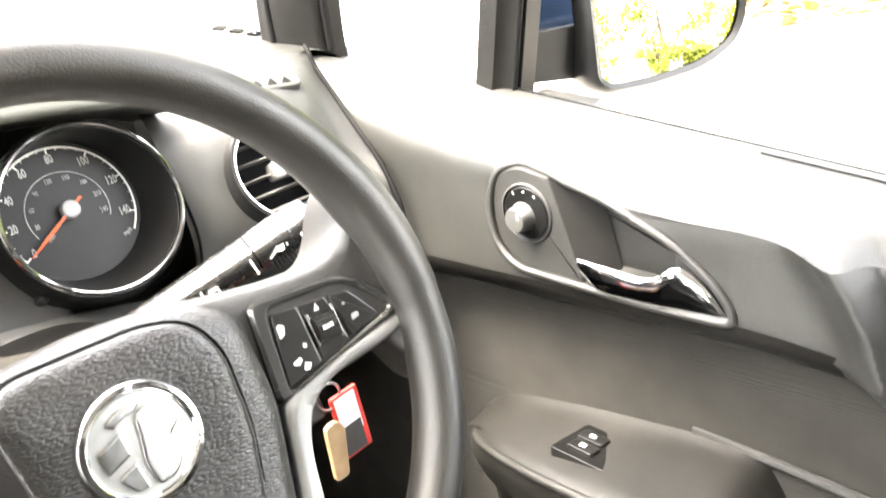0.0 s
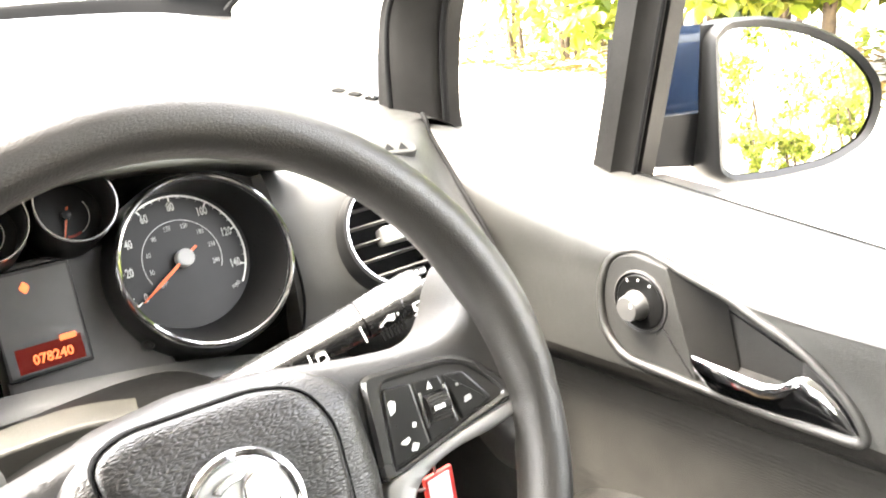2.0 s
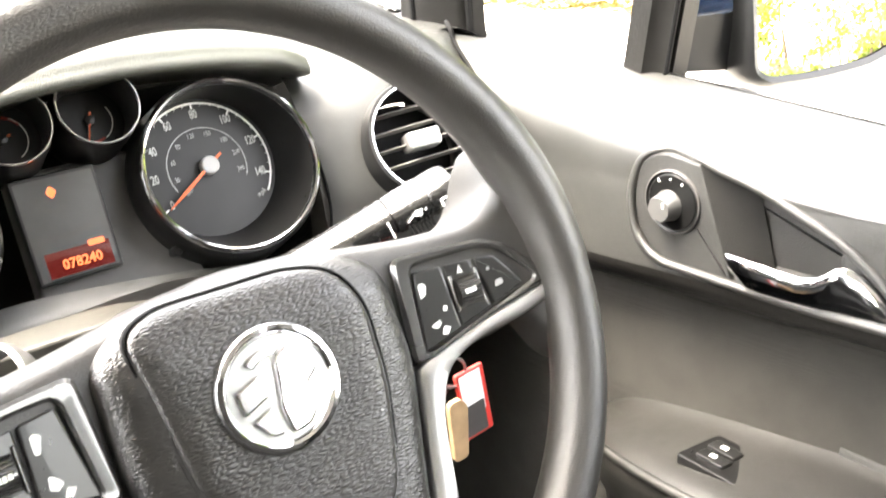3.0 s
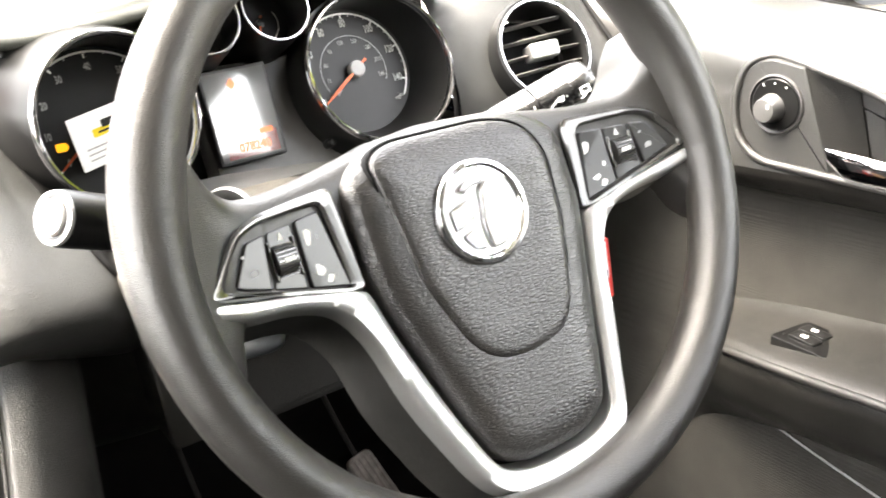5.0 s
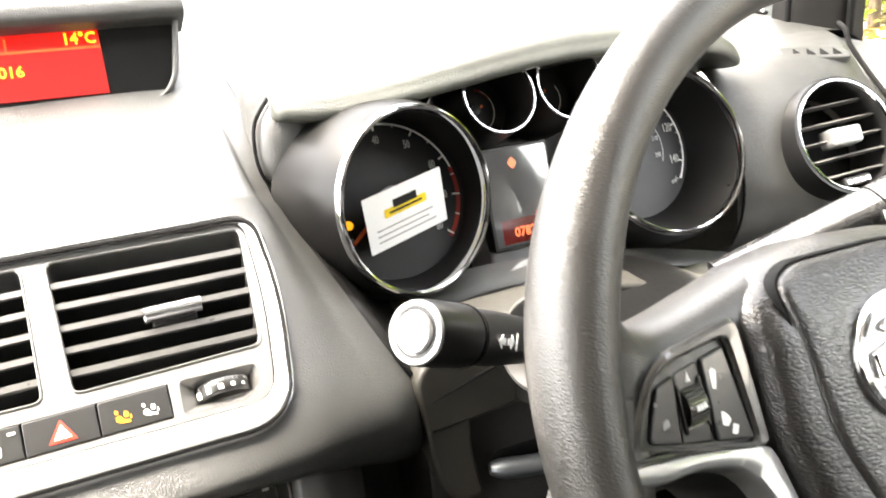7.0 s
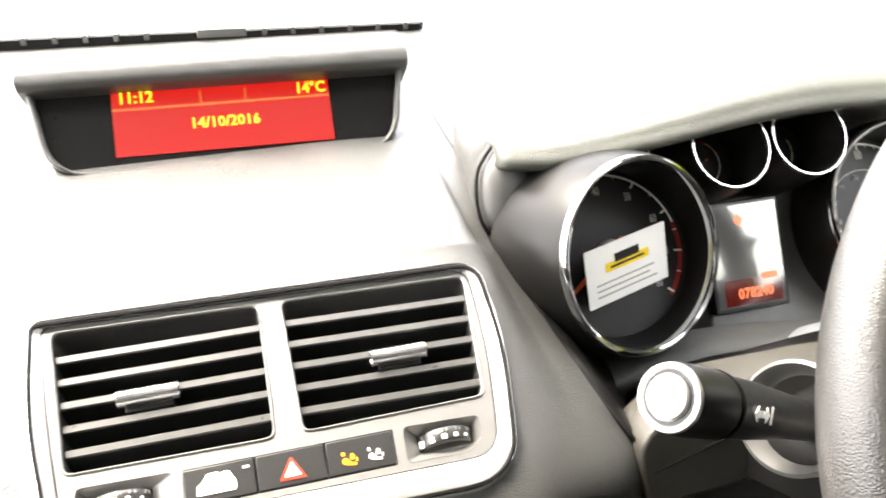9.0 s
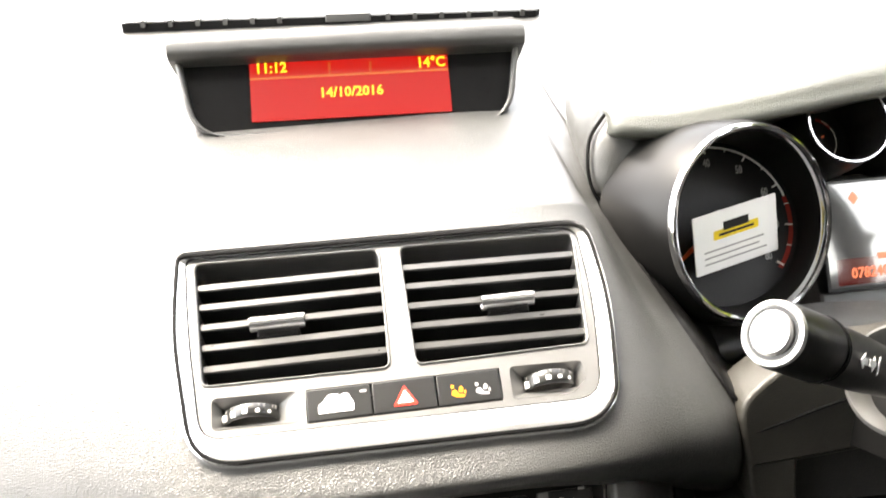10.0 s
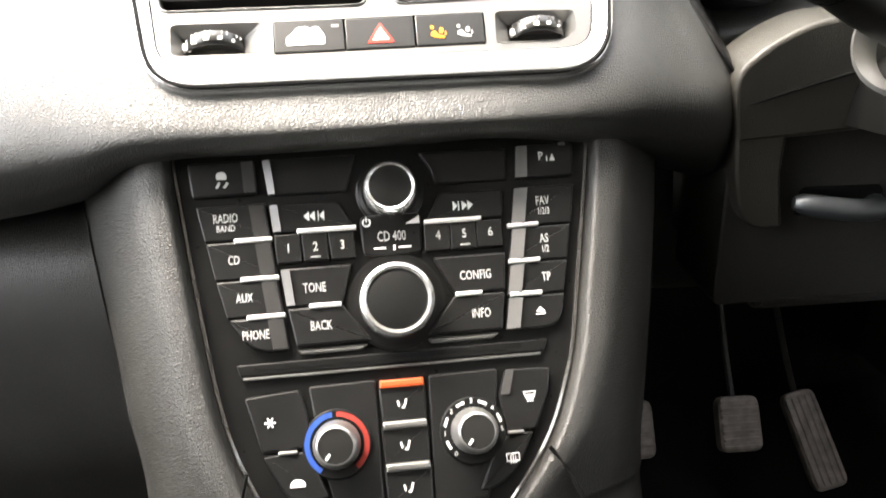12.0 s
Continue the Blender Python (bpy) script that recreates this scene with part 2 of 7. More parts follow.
def rings(loops, cap0=True, cap1=True, closed=True):
    """Skin over loops of equal length (3D points)."""
    k = len(loops[0])
    verts = [p for lp in loops for p in lp]
    faces = []
    for i in range(len(loops) - 1):
        for j in range(k if closed else k - 1):
            a, b = i * k + j, i * k + (j + 1) % k
            faces.append((a, b, b + k, a + k))
    if cap0:
        faces.append(tuple(range(k))[::-1])
    if cap1:
        faces.append(tuple(range((len(loops) - 1) * k, len(loops) * k)))
    return faces_of(verts, faces)


def prism(pts, w0, w1, bevel=0.0, back=False, steps=2, crown=0.0):
    """Outline pulled from w0 up to w1, its front edge rounded by bevel."""
    loops = [[(u, v, w0) for u, v in pts]]
    if bevel:
        for i in range(steps + 1):
            a = math.pi / 2 * i / steps
            q = inset(pts, bevel * (1 - math.cos(a)))
            loops.append([(u, v, w1 - bevel + bevel * math.sin(a)) for u, v in q])
    else:
        loops.append([(u, v, w1) for u, v in pts])
    return rings(loops, cap0=back)


def frame_ring(outer, inner, w0, w1, bevel=0.001):
    """A flat frame between two outlines with the same number of points."""
    o2, i2 = inset(outer, bevel), inset(inner, -bevel)
    k = len(outer)
    L = [[(u, v, w0) for u, v in outer], [(u, v, w1 - bevel) for u, v in outer], [(u, v, w1) for u, v in o2],
         [(u, v, w1) for u, v in i2], [(u, v, w1 - bevel) for u, v in inner], [(u, v, w0) for u, v in inner]]
    return rings(L, False, False)


def lathe(profile, n=48, cap=True):
    """Turned round w; profile of (radius, w)."""
    loops = [[(r * math.cos(2 * math.pi * j / n), r * math.sin(2 * math.pi * j / n), w) for j in range(n)] for r, w in profile]
    return rings(loops, cap, cap)


def spline(pts, n, closed=False):
    """Points on a Catmull-Rom curve through pts."""
    P = [Vector(p) for p in pts]
    k = len(P)
    seg = k if closed else k - 1
    out = []
    for i in range(n):
        x = i / (n if closed else n - 1) * seg
        j = min(int(x), seg - 1)
        t = x - j
        if closed:
            a, b, c, d = P[(j - 1) % k], P[j], P[(j + 1) % k], P[(j + 2) % k]
        else:
            a, b, c, d = P[max(j - 1, 0)], P[j], P[j + 1], P[min(j + 2, k - 1)]
        out.append(0.5 * ((2 * b) + (c - a) * t + (2 * a - 5 * b + 4 * c - d) * t * t + (3 * b - a - 3 * c + d) * t ** 3))
    return out


def tube(path, radius, n=12, closed=False, cap=True, flatten=1.0, up=(0, 0, 1)):
    """A round bar along a path; radius one number or one for each point."""
    P = [Vector(p) for p in path]
    k = len(P)
    loops = []
    up = Vector(up)
    for i, p in enumerate(P):
        a = P[i - 1] if (closed or i) else p
        b = P[(i + 1) % k] if (closed or i < k - 1) else p
        t = (b - a).normalized()
        s = t.cross(up)
        s = s.normalized() if s.length > 1e-4 else t.cross(Vector((0, 1, 0.2))).normalized()
        q = s.cross(t)
        r = radius[i] if isinstance(radius, (list, tuple)) else radius
        loops.append([tuple(p + s * (r * math.cos(2 * math.pi * j / n)) + q * (r * flatten * math.sin(2 * math.pi * j / n))) for j in range(n)])
    if closed:
        loops.append(loops[0])
        bm = rings(loops, False, False)
        bmesh.ops.remove_doubles(bm, verts=bm.verts, dist=1e-6)
        return bm
    return rings(loops, cap, cap)


def skin(sections, nu, nv, hole=None):
    """A smooth sheet through sections of control points."""
    rows = [spline(s, nv) for s in sections]
    cols = [spline([r[j] for r in rows], nu) for j in range(nv)]
    verts = [tuple(cols[j][i]) for i in range(nu) for j in range(nv)]
    faces = []
    for i in range(nu - 1):
        for j in range(nv - 1):
            a = i * nv + j
            f = (a, a + 1, a + nv + 1, a + nv)
            if hole:
                c = sum((Vector(verts[q]) for q in f), Vector()) / 4
                if hole(c):
                    continue
            faces.append(f)
    return faces_of(verts, faces)


def inside(pts, x, y):
    c = False
    for i in range(len(pts)):
        (x1, y1), (x2, y2) = pts[i - 1], pts[i]
        if (y1 > y) != (y2 > y) and x < (x2 - x1) * (y - y1) / (y2 - y1) + x1:
            c = not c
    return c


def letters(text, size, u, v, w, align="CENTER", depth=0.00015, squeeze=1.0, turn=0.0, bold=0.0):
    """Raised print in the panel's plane, as a bmesh."""
    cu = bpy.data.curves.new("print", "FONT")
    cu.body, cu.size, cu.align_x, cu.align_y, cu.extrude, cu.offset = text, size, align, "CENTER", depth, bold
    cu.resolution_u = 2
    ob = bpy.data.objects.new("print", cu)
    me = bpy.data.meshes.new_from_object(ob)
    bm = bmesh.new()
    bm.from_mesh(me)
    bm.transform(Matrix.Translation((u, v, w)) @ Matrix.Rotation(turn, 4, "Z") @ Matrix.Diagonal((squeeze, 1, 1, 1)))
    bpy.data.objects.remove(ob)
    bpy.data.meshes.remove(me)
    bpy.data.curves.remove(cu)
    return bm


def bars(items, w, depth=0.0002):
    """Small raised marks: (u0, v0, u1, v1) each."""
    return join(*[prism(rect(*q), w - depth, w + depth, back=True) for q in items])


def arc_band(r0, r1, a0, a1, w, depth=0.0002, n=40):
    """A printed arc about the frame's middle, angles in degrees."""
    A = [radians(a0 + (a1 - a0) * i / n) for i in range(n + 1)]
    pts = [(r1 * math.cos(a), r1 * math.sin(a)) for a in A] + [(r0 * math.cos(a), r0 * math.sin(a)) for a in reversed(A)]
    bm = bmesh.new()
    k = len(pts)
    vs = [bm.verts.new((u, v, w + depth)) for u, v in pts]
    for i in range(n):
        bm.faces.new((vs[i], vs[i + 1], vs[k - 2 - i], vs[k - 1 - i]))
    return bm


def shift(u, v, w=0.0, turn=0.0):
    return Matrix.Translation((u, v, w)) @ Matrix.Rotation(radians(turn), 4, "Z")


# ---- dashboard ----
dash = thing("dashboard", (0, 0.4, 0.7), "dark grey grained plastic dashboard, dusty, under the windscreen", "dashboard")
FAR = [(0.46, 1.120), (0.655, 1.206), (0.78, 1.235), (1.14, 1.226)]


def dash_section(x, low, far=FAR):
    return [(x, y, z) for y, z in low + far]


LEFT = [
    dash_section(-0.80, [(0.34, 0.87), (0.27, 0.885), (0.235, 0.905), (0.240, 0.95), (0.285, 1.02), (0.325, 1.05)], [(0.46, 1.10), (0.655, 1.18), (0.78, 1.21), (1.02, 1.22)]),
    dash_section(-0.50, [(0.33, 0.875), (0.25, 0.885), (0.215, 0.905), (0.220, 0.95), (0.278, 1.033), (0.315, 1.061)]),
    dash_section(-0.26, [(0.31, 0.868), (0.235, 0.878), (0.196, 0.900), (0.196, 0.945), (0.268, 1.040), (0.303, 1.064)]),
    dash_section(-0.165, [(0.28, 0.880), (0.212, 0.893), (0.177, 0.913), (0.181, 0.950), (0.264, 1.043), (0.298, 1.064)]),
    dash_section(-0.12, [(0.25, 0.905), (0.192, 0.917), (0.166, 0.930), (0.177, 0.955), (0.263, 1.044), (0.297, 1.064)]),
    dash_section(-0.06, [(0.25, 0.908), (0.187, 0.920), (0.162, 0.933), (0.176, 0.955), (0.263, 1.045), (0.297, 1.064)]),
    dash_section(0.0, [(0.25, 0.908), (0.187, 0.920), (0.161, 0.934), (0.176, 0.955), (0.263, 1.045), (0.297, 1.064)]),
    dash_section(0.06, [(0.25, 0.908), (0.187, 0.920), (0.162, 0.933), (0.176, 0.955), (0.263, 1.045), (0.297, 1.064)]),
    [(0.128, 0.26, 0.890), (0.122, 0.200, 0.905), (0.118, 0.172, 0.925), (0.118, 0.180, 0.955), (0.116, 0.263, 1.041), (0.114, 0.297, 1.062), (0.116, 0.46, 1.118), (0.116, 0.655, 1.206), (0.116, 0.78, 1.235), (0.116, 1.14, 1.226)],
    [(0.190, 0.29, 0.860), (0.180, 0.222, 0.882), (0.168, 0.190, 0.918), (0.155, 0.200, 0.955), (0.133, 0.272, 1.030), (0.126, 0.305, 1.056), (0.135, 0.46, 1.115), (0.135, 0.655, 1.206), (0.135, 0.78, 1.235), (0.135, 1.14, 1.226)],
    [(0.212, 0.31, 0.868), (0.206, 0.250, 0.888), (0.190, 0.212, 0.922), (0.172, 0.215, 0.957), (0.145, 0.284, 1.026), (0.137, 0.314, 1.053), (0.160, 0.46, 1.112), (0.160, 0.655, 1.206), (0.160, 0.78, 1.235), (0.160, 1.14, 1.226)],
]
V = flat((-0.003, 0.210, 0.985), 43.9)
OUT = rounded([(-0.1095, -0.0480), (0.1075, -0.0505), (0.1210, 0.0250), (0.1190, 0.0785), (-0.1215, 0.0822), (-0.1225, 0.0300)], [0.026, 0.028, 0.045, 0.016, 0.008, 0.045], 8)
FACE_O = rounded([(-0.1040, -0.0312), (0.1000, -0.0332), (0.1100, 0.0250), (0.1110, 0.0755), (-0.1150, 0.0787), (-0.1120, 0.0300)], [0.012, 0.014, 0.045, 0.012, 0.006, 0.045], 8)
VI, CUT = V.inverted(), inset(OUT, 0.0036)


def in_vent(c):
    q = VI @ c
    return abs(q.z) < 0.04 and inside(CUT, q.x, q.y)


part("dash_skin", skin(LEFT, 260, 150, in_vent), M_DASH, dash)
# the top carries on behind the instrument hood to the driver's corner
TOP = [[(x, y, z) for y, z in prof] for x, prof in (
    (0.150, [(0.40, 1.092), (0.46, 1.114), (0.655, 1.204), (0.78, 1.235), (1.14, 1.226)]),
    (0.34, [(0.40, 1.092), (0.46, 1.114), (0.655, 1.202), (0.78, 1.235), (1.13, 1.226)]),
    (0.53, [(0.39, 1.086), (0.46, 1.106), (0.655, 1.192), (0.78, 1.233), (1.12, 1.226)]),
    (0.64, [(0.38, 1.084), (0.46, 1.099), (0.655, 1.180), (0.78, 1.226), (1.10, 1.224)]),
    (0.735, [(0.38, 1.088), (0.46, 1.104), (0.655, 1.167), (0.78, 1.204), (1.08, 1.220)]),
    (0.79, [(0.38, 1.064), (0.46, 1.082), (0.655, 1.158), (0.78, 1.198), (1.08, 1.219)]),
    (0.86, [(0.38, 1.040), (0.46, 1.060), (0.655, 1.150), (0.78, 1.190), (1.08, 1.216)]))]
part("dash_top", skin(TOP, 60, 40), M_DASH, dash)
# driver's outer corner, round the side vent
SV = flat((0.602, 0.264, 1.012), 25) @ Matrix.Rotation(radians(-6), 4, "Y")
SV_BACK = SV.inverted()


def in_side_vent(c):
    p = SV_BACK @ Vector(c)
    return p.x ** 2 + p.y ** 2 < 0.0480 ** 2


CORNER = [
    [(0.513, 0.36, 0.90), (0.513, 0.294, 0.93), (0.513, 0.286, 0.97), (0.513, 0.291, 1.01), (0.514, 0.306, 1.05), (0.520, 0.340, 1.078), (0.525, 0.40, 1.092)],
    [(0.528, 0.35, 0.90), (0.528, 0.288, 0.93), (0.528, 0.280, 0.97), (0.528, 0.285, 1.01), (0.528, 0.301, 1.05), (0.531, 0.333, 1.078), (0.535, 0.40, 1.092)],
    [(0.552, 0.335, 0.89), (0.552, 0.282, 0.925), (0.552, 0.270, 0.97), (0.552, 0.276, 1.01), (0.552, 0.294, 1.052), (0.552, 0.326, 1.078), (0.55, 0.40, 1.090)],
    [(0.60, 0.32, 0.88), (0.60, 0.262, 0.918), (0.60, 0.250, 0.967), (0.60, 0.264, 1.011), (0.60, 0.287, 1.054), (0.60, 0.322, 1.081), (0.60, 0.40, 1.088)],
    [(0.66, 0.33, 0.88), (0.66, 0.272, 0.915), (0.657, 0.262, 0.965), (0.657, 0.276, 1.011), (0.655, 0.298, 1.057), (0.655, 0.332, 1.083), (0.66, 0.40, 1.088)],
    [(0.690, 0.335, 0.88), (0.688, 0.275, 0.91), (0.683, 0.268, 0.965), (0.684, 0.290, 1.016), (0.688, 0.318, 1.060), (0.698, 0.348, 1.085), (0.72, 0.40, 1.090)],
    [(0.712, 0.33, 0.88), (0.704, 0.262, 0.91), (0.7015, 0.252, 0.965), (0.708, 0.290, 1.012), (0.720, 0.332, 1.045), (0.731, 0.370, 1.075), (0.748, 0.40, 1.086)],
]
part("dash_corner", skin(CORNER, 90, 90, in_side_vent), M_DASH, dash)
part("panel_seam", tube(spline([(0.512, 0.297, 1.035), (0.516, 0.288, 1.012), (0.5175, 0.283, 0.981), (0.515, 0.284, 0.955), (0.510, 0.289, 0.935)], 20), 0.0013, 6), M_SOOT, dash)
# door-side seam: dark rubber line down the end of the dash
part("end_seal", tube(spline([(0.716, 0.362, 1.0960), (0.711, 0.350, 1.0900), (0.710, 0.342, 1.074), (0.707, 0.312, 1.043), (0.699, 0.278, 1.017), (0.6960, 0.252, 0.991), (0.6945, 0.236, 0.963), (0.6940, 0.229, 0.940), (0.697, 0.238, 0.90), (0.707, 0.255, 0.86)], 60), 0.0024, 8), M_SOOT, dash, "black rubber edge seal")
# instrument housing: side wall, back plate and lower lip
C = flat((0.443, 0.326, 1.020), 20)
WALL = [
    [(0.212, 0.31, 0.868), (0.206, 0.250, 0.888), (0.190, 0.212, 0.922), (0.172, 0.215, 0.957), (0.145, 0.284, 1.026), (0.137, 0.314, 1.053), (0.141, 0.330, 1.078), (0.150, 0.335, 1.098)],
    [(0.216, 0.315, 0.868), (0.212, 0.262, 0.890), (0.198, 0.222, 0.924), (0.180, 0.224, 0.958), (0.153, 0.290, 1.026), (0.146, 0.318, 1.053), (0.149, 0.332, 1.078), (0.156, 0.336, 1.098)],
    [(0.225, 0.33, 0.885), (0.222, 0.30, 0.905), (0.210, 0.262, 0.930), (0.192, 0.262, 0.958), (0.166, 0.306, 1.018), (0.158, 0.328, 1.050), (0.158, 0.340, 1.080), (0.164, 0.342, 1.098)],
    [(0.24, 0.35, 0.90), (0.238, 0.34, 0.915), (0.230, 0.325, 0.935), (0.215, 0.318, 0.958), (0.190, 0.335, 1.018), (0.185, 0.352, 1.050), (0.185, 0.365, 1.080), (0.19, 0.37, 1.10)],
]
part("instrument_wall", skin(WALL, 24, 50), M_CUP, dash)
LIP = [[(x, y, z) for y, z in p] for x, p in (
    (0.20, [(0.345, 0.905), (0.285, 0.932), (0.268, 0.950), (0.288, 0.966)]),
    (0.27, [(0.345, 0.915), (0.287, 0.942), (0.270, 0.957), (0.288, 0.970)]),
    (0.34, [(0.345, 0.918), (0.287, 0.940), (0.270, 0.952), (0.288, 0.964)]),
    (0.42, [(0.345, 0.910), (0.286, 0.930), (0.270, 0.941), (0.288, 0.951)]),
    (0.50, [(0.345, 0.895), (0.288, 0.908), (0.275, 0.919), (0.290, 0.930)]),
    (0.56, [(0.345, 0.880), (0.298, 0.890), (0.290, 0.900), (0.310, 0.908)]))]
part("instrument_lip", skin(LIP, 40, 16), M_DASH, dash)
# hood over the instruments
def smooth_step(t):
    t = max(0.0, min(1.0, t))
    return t * t * (3 - 2 * t)


HOOD = []
for x, s, zz, yy in ((0.1465, 0.22, 0.000, 0.016), (0.1525, 0.50, -0.003, 0.006), (0.185, 0.80, -0.006, 0.0), (0.25, 0.98, 0.0, -0.006), (0.34, 1.15, 0.010, -0.010), (0.42, 1.05, 0.009, -0.008), (0.49, 0.65, 0.0, -0.004), (0.515, 0.38, -0.008, 0.0), (0.530, 0.10, -0.014, 0.008)):
    def hx(y, x=x):
        return 0.34 + (x - 0.34) * (1 - 0.62 * smooth_step((y - 0.300) / 0.26))

    HOOD.append([(x, 0.372 + yy, 1.080 + zz), (x, 0.330 + yy, 1.088 + zz), (x, 0.300 + yy, 1.092 + zz), (x, 0.293 + yy, 1.0955 + zz), (x, 0.2945 + yy, 1.1025 + zz), (x, 0.304 + yy, 1.1085 + zz + 0.006 * s), (hx(0.345), 0.345, 1.110 + zz + 0.034 * s), (hx(0.41), 0.41, 1.106 + zz + 0.045 * s), (hx(0.50), 0.50, 1.126 + 0.034 * s), (hx(0.60), 0.60, 1.166 + 0.010 * s)])
part("instrument_hood", skin(HOOD, 70, 48), M_HOOD, dash)

# upright between the dash edge and the end of the hood
HB_ = [[(0.137, 0.330, 1.058), (0.146, 0.40, 1.088), (0.160, 0.47, 1.112)],
       [(0.138, 0.331, 1.078), (0.150, 0.40, 1.104), (0.172, 0.47, 1.126)],
       [(0.150, 0.333, 1.104), (0.172, 0.40, 1.120), (0.200, 0.47, 1.136)]]
part("hood_upright", skin(HB_, 20, 24), M_DASH, dash)
BRK = [[(0.1485, 0.330, 1.104), (0.152, 0.316, 1.103), (0.165, 0.310, 1.098), (0.176, 0.313, 1.090), (0.182, 0.332, 1.086)],
       [(0.1385, 0.328, 1.090), (0.1415, 0.313, 1.089), (0.155, 0.3065, 1.086), (0.1680, 0.309, 1.080), (0.173, 0.328, 1.078)],
       [(0.1345, 0.325, 1.074), (0.1375, 0.311, 1.073), (0.149, 0.3045, 1.071), (0.1615, 0.307, 1.067), (0.166, 0.326, 1.065)],
       [(0.1360, 0.323, 1.058), (0.1390, 0.310, 1.057), (0.147, 0.3045, 1.056), (0.1570, 0.307, 1.054), (0.161, 0.325, 1.054)],
       [(0.1430, 0.322, 1.046), (0.1445, 0.311, 1.045), (0.148, 0.3065, 1.044), (0.1530, 0.308, 1.043), (0.156, 0.325, 1.043)]]
part("hood_bracket", skin(BRK, 30, 24), M_DASH, dash)
part("bracket_gap", tube(spline([(0.1480, 0.318, 1.104), (0.1370, 0.316, 1.090), (0.1335, 0.313, 1.073), (0.1355, 0.312, 1.057), (0.1430, 0.311, 1.044), (0.1540, 0.311, 1.042)], 36), 0.0013, 6), M_SOOT, dash)
part("bracket_gap", tube(spline([(0.1545, 0.309, 1.043), (0.1590, 0.308, 1.054), (0.1640, 0.308, 1.067), (0.1705, 0.310, 1.080), (0.1790, 0.314, 1.089)], 36), 0.0022, 6), M_SOOT, dash)
part("wall_seam", tube(spline([(0.148, 0.305, 1.040), (0.1465, 0.283, 1.026), (0.158, 0.250, 0.992), (0.1735, 0.2145, 0.957), (0.183, 0.207, 0.940), (0.1915, 0.2115, 0.922), (0.207, 0.249, 0.888)], 40), 0.0012, 6), M_SOOT, dash)

# lower dash: centre cheeks, knee panel, glovebox
R = flat((-0.005, 0.185, 0.922), 33.7)


def on_radio(u, v, w):
    return tuple(R @ Vector((u, v, w)))


cons = thing("centre_console", (0, 0.2, 0.3), "dark grey plastic centre console with curved cheeks below the radio", "console")
for side, name in ((1, "console_cheek"), (-1, "console_cheek")):
    S = []
    prof = ((0.012, 0.1045, 0.153, 0.060), (-0.03, 0.0985, 0.148, 0.064), (-0.08, 0.0890, 0.140, 0.070), (-0.105, 0.0840, 0.136, 0.075), (-0.128, 0.0765, 0.1325, 0.08), (-0.145, 0.0690, 0.130, 0.085), (-0.160, 0.0590, 0.128, 0.09), (-0.176, 0.0460, 0.126, 0.09), (-0.205, 0.030, 0.125, 0.095), (-0.40, 0.030, 0.130, 0.12))
    if side < 0:
        prof = ((0.012, 0.1060, 0.160, 0.060), (-0.03, 0.1015, 0.155, 0.064), (-0.08, 0.0945, 0.147, 0.070), (-0.105, 0.0905, 0.143, 0.075), (-0.128, 0.0860, 0.140, 0.08), (-0.145, 0.0810, 0.137, 0.085), (-0.160, 0.0745, 0.135, 0.09), (-0.178, 0.0660, 0.133, 0.09), (-0.210, 0.050, 0.132, 0.095), (-0.40, 0.040, 0.137, 0.12))
    for v, half, edge, deep in prof:
        out = edge - half
        S.append([on_radio(side * (half - 0.002), v, -0.004), on_radio(side * half, v, 0.006), on_radio(side * (half + 0.004), v, 0.009), on_radio(side * (half + 0.016), v, 0.006),
                  on_radio(side * (half + out * 0.65), v + 0.004, -0.012), on_radio(side * (half + out * 0.95), v + 0.006, -deep * 0.55), on_radio(side * (half + out), v + 0.01, -deep), on_radio(side * (half + out), v + 0.02, -deep - 0.25)])
    part(name, skin(S, 50, 40), M_CONS, cons)
part("lower_seam", tube(spline([on_radio(0.0630, -0.1514, 0.0092), on_radio(0.0693, -0.1609, 0.0078), on_radio(0.0767, -0.1759, 0.0062), on_radio(0.086, -0.200, 0.003)], 16), 0.0010, 6), M_SOOT, cons)
part("lower_seam", tube(spline([on_radio(-0.0735, -0.1500, 0.0092), on_radio(-0.0765, -0.1602, 0.0078), on_radio(-0.083, -0.180, 0.0062)], 12), 0.0010, 6), M_SOOT, cons)
for pts_ in (((0.1015, 0.004), (0.0958, -0.03), (0.0862, -0.08), (0.0812, -0.105), (0.0736, -0.128), (0.0660, -0.145), (0.0560, -0.160), (0.043, -0.176)), ((-0.1030, 0.004), (-0.0988, -0.03), (-0.0918, -0.08), (-0.0878, -0.105), (-0.0832, -0.128), (-0.0780, -0.145), (-0.0715, -0.160), (-0.063, -0.178))):
    part("panel_edge", tube([on_radio(p.x, p.y, 0.0012) for p in spline([(u, v, 0) for u, v in pts_], 30)], 0.0013, 6), M_PODGREY, cons)

glove = thing("glovebox", (-0.45, 0.3, 0.7), "dark grey plastic glovebox lid below the passenger dash", "glovebox")
G = [[(x, y + dy, z + dz) for y, z in ((0.345, 0.885), (0.280, 0.874), (0.252, 0.857), (0.241, 0.832), (0.236, 0.79), (0.240, 0.72), (0.29, 0.63))] for x, dy, dz in ((-0.80, 0.02, 0.0), (-0.5, 0.0, 0.0), (-0.3, -0.012, 0.0), (-0.150, -0.016, 0.002))]
part("lid", skin(G, 40, 40), M_DASH, glove)
part("lid_gap", tube(spline([(-0.80, 0.30, 0.8745), (-0.5, 0.279, 0.8750), (-0.3, 0.267, 0.8750), (-0.150, 0.263, 0.877)], 24), 0.0018, 6), M_SOOT, glove)

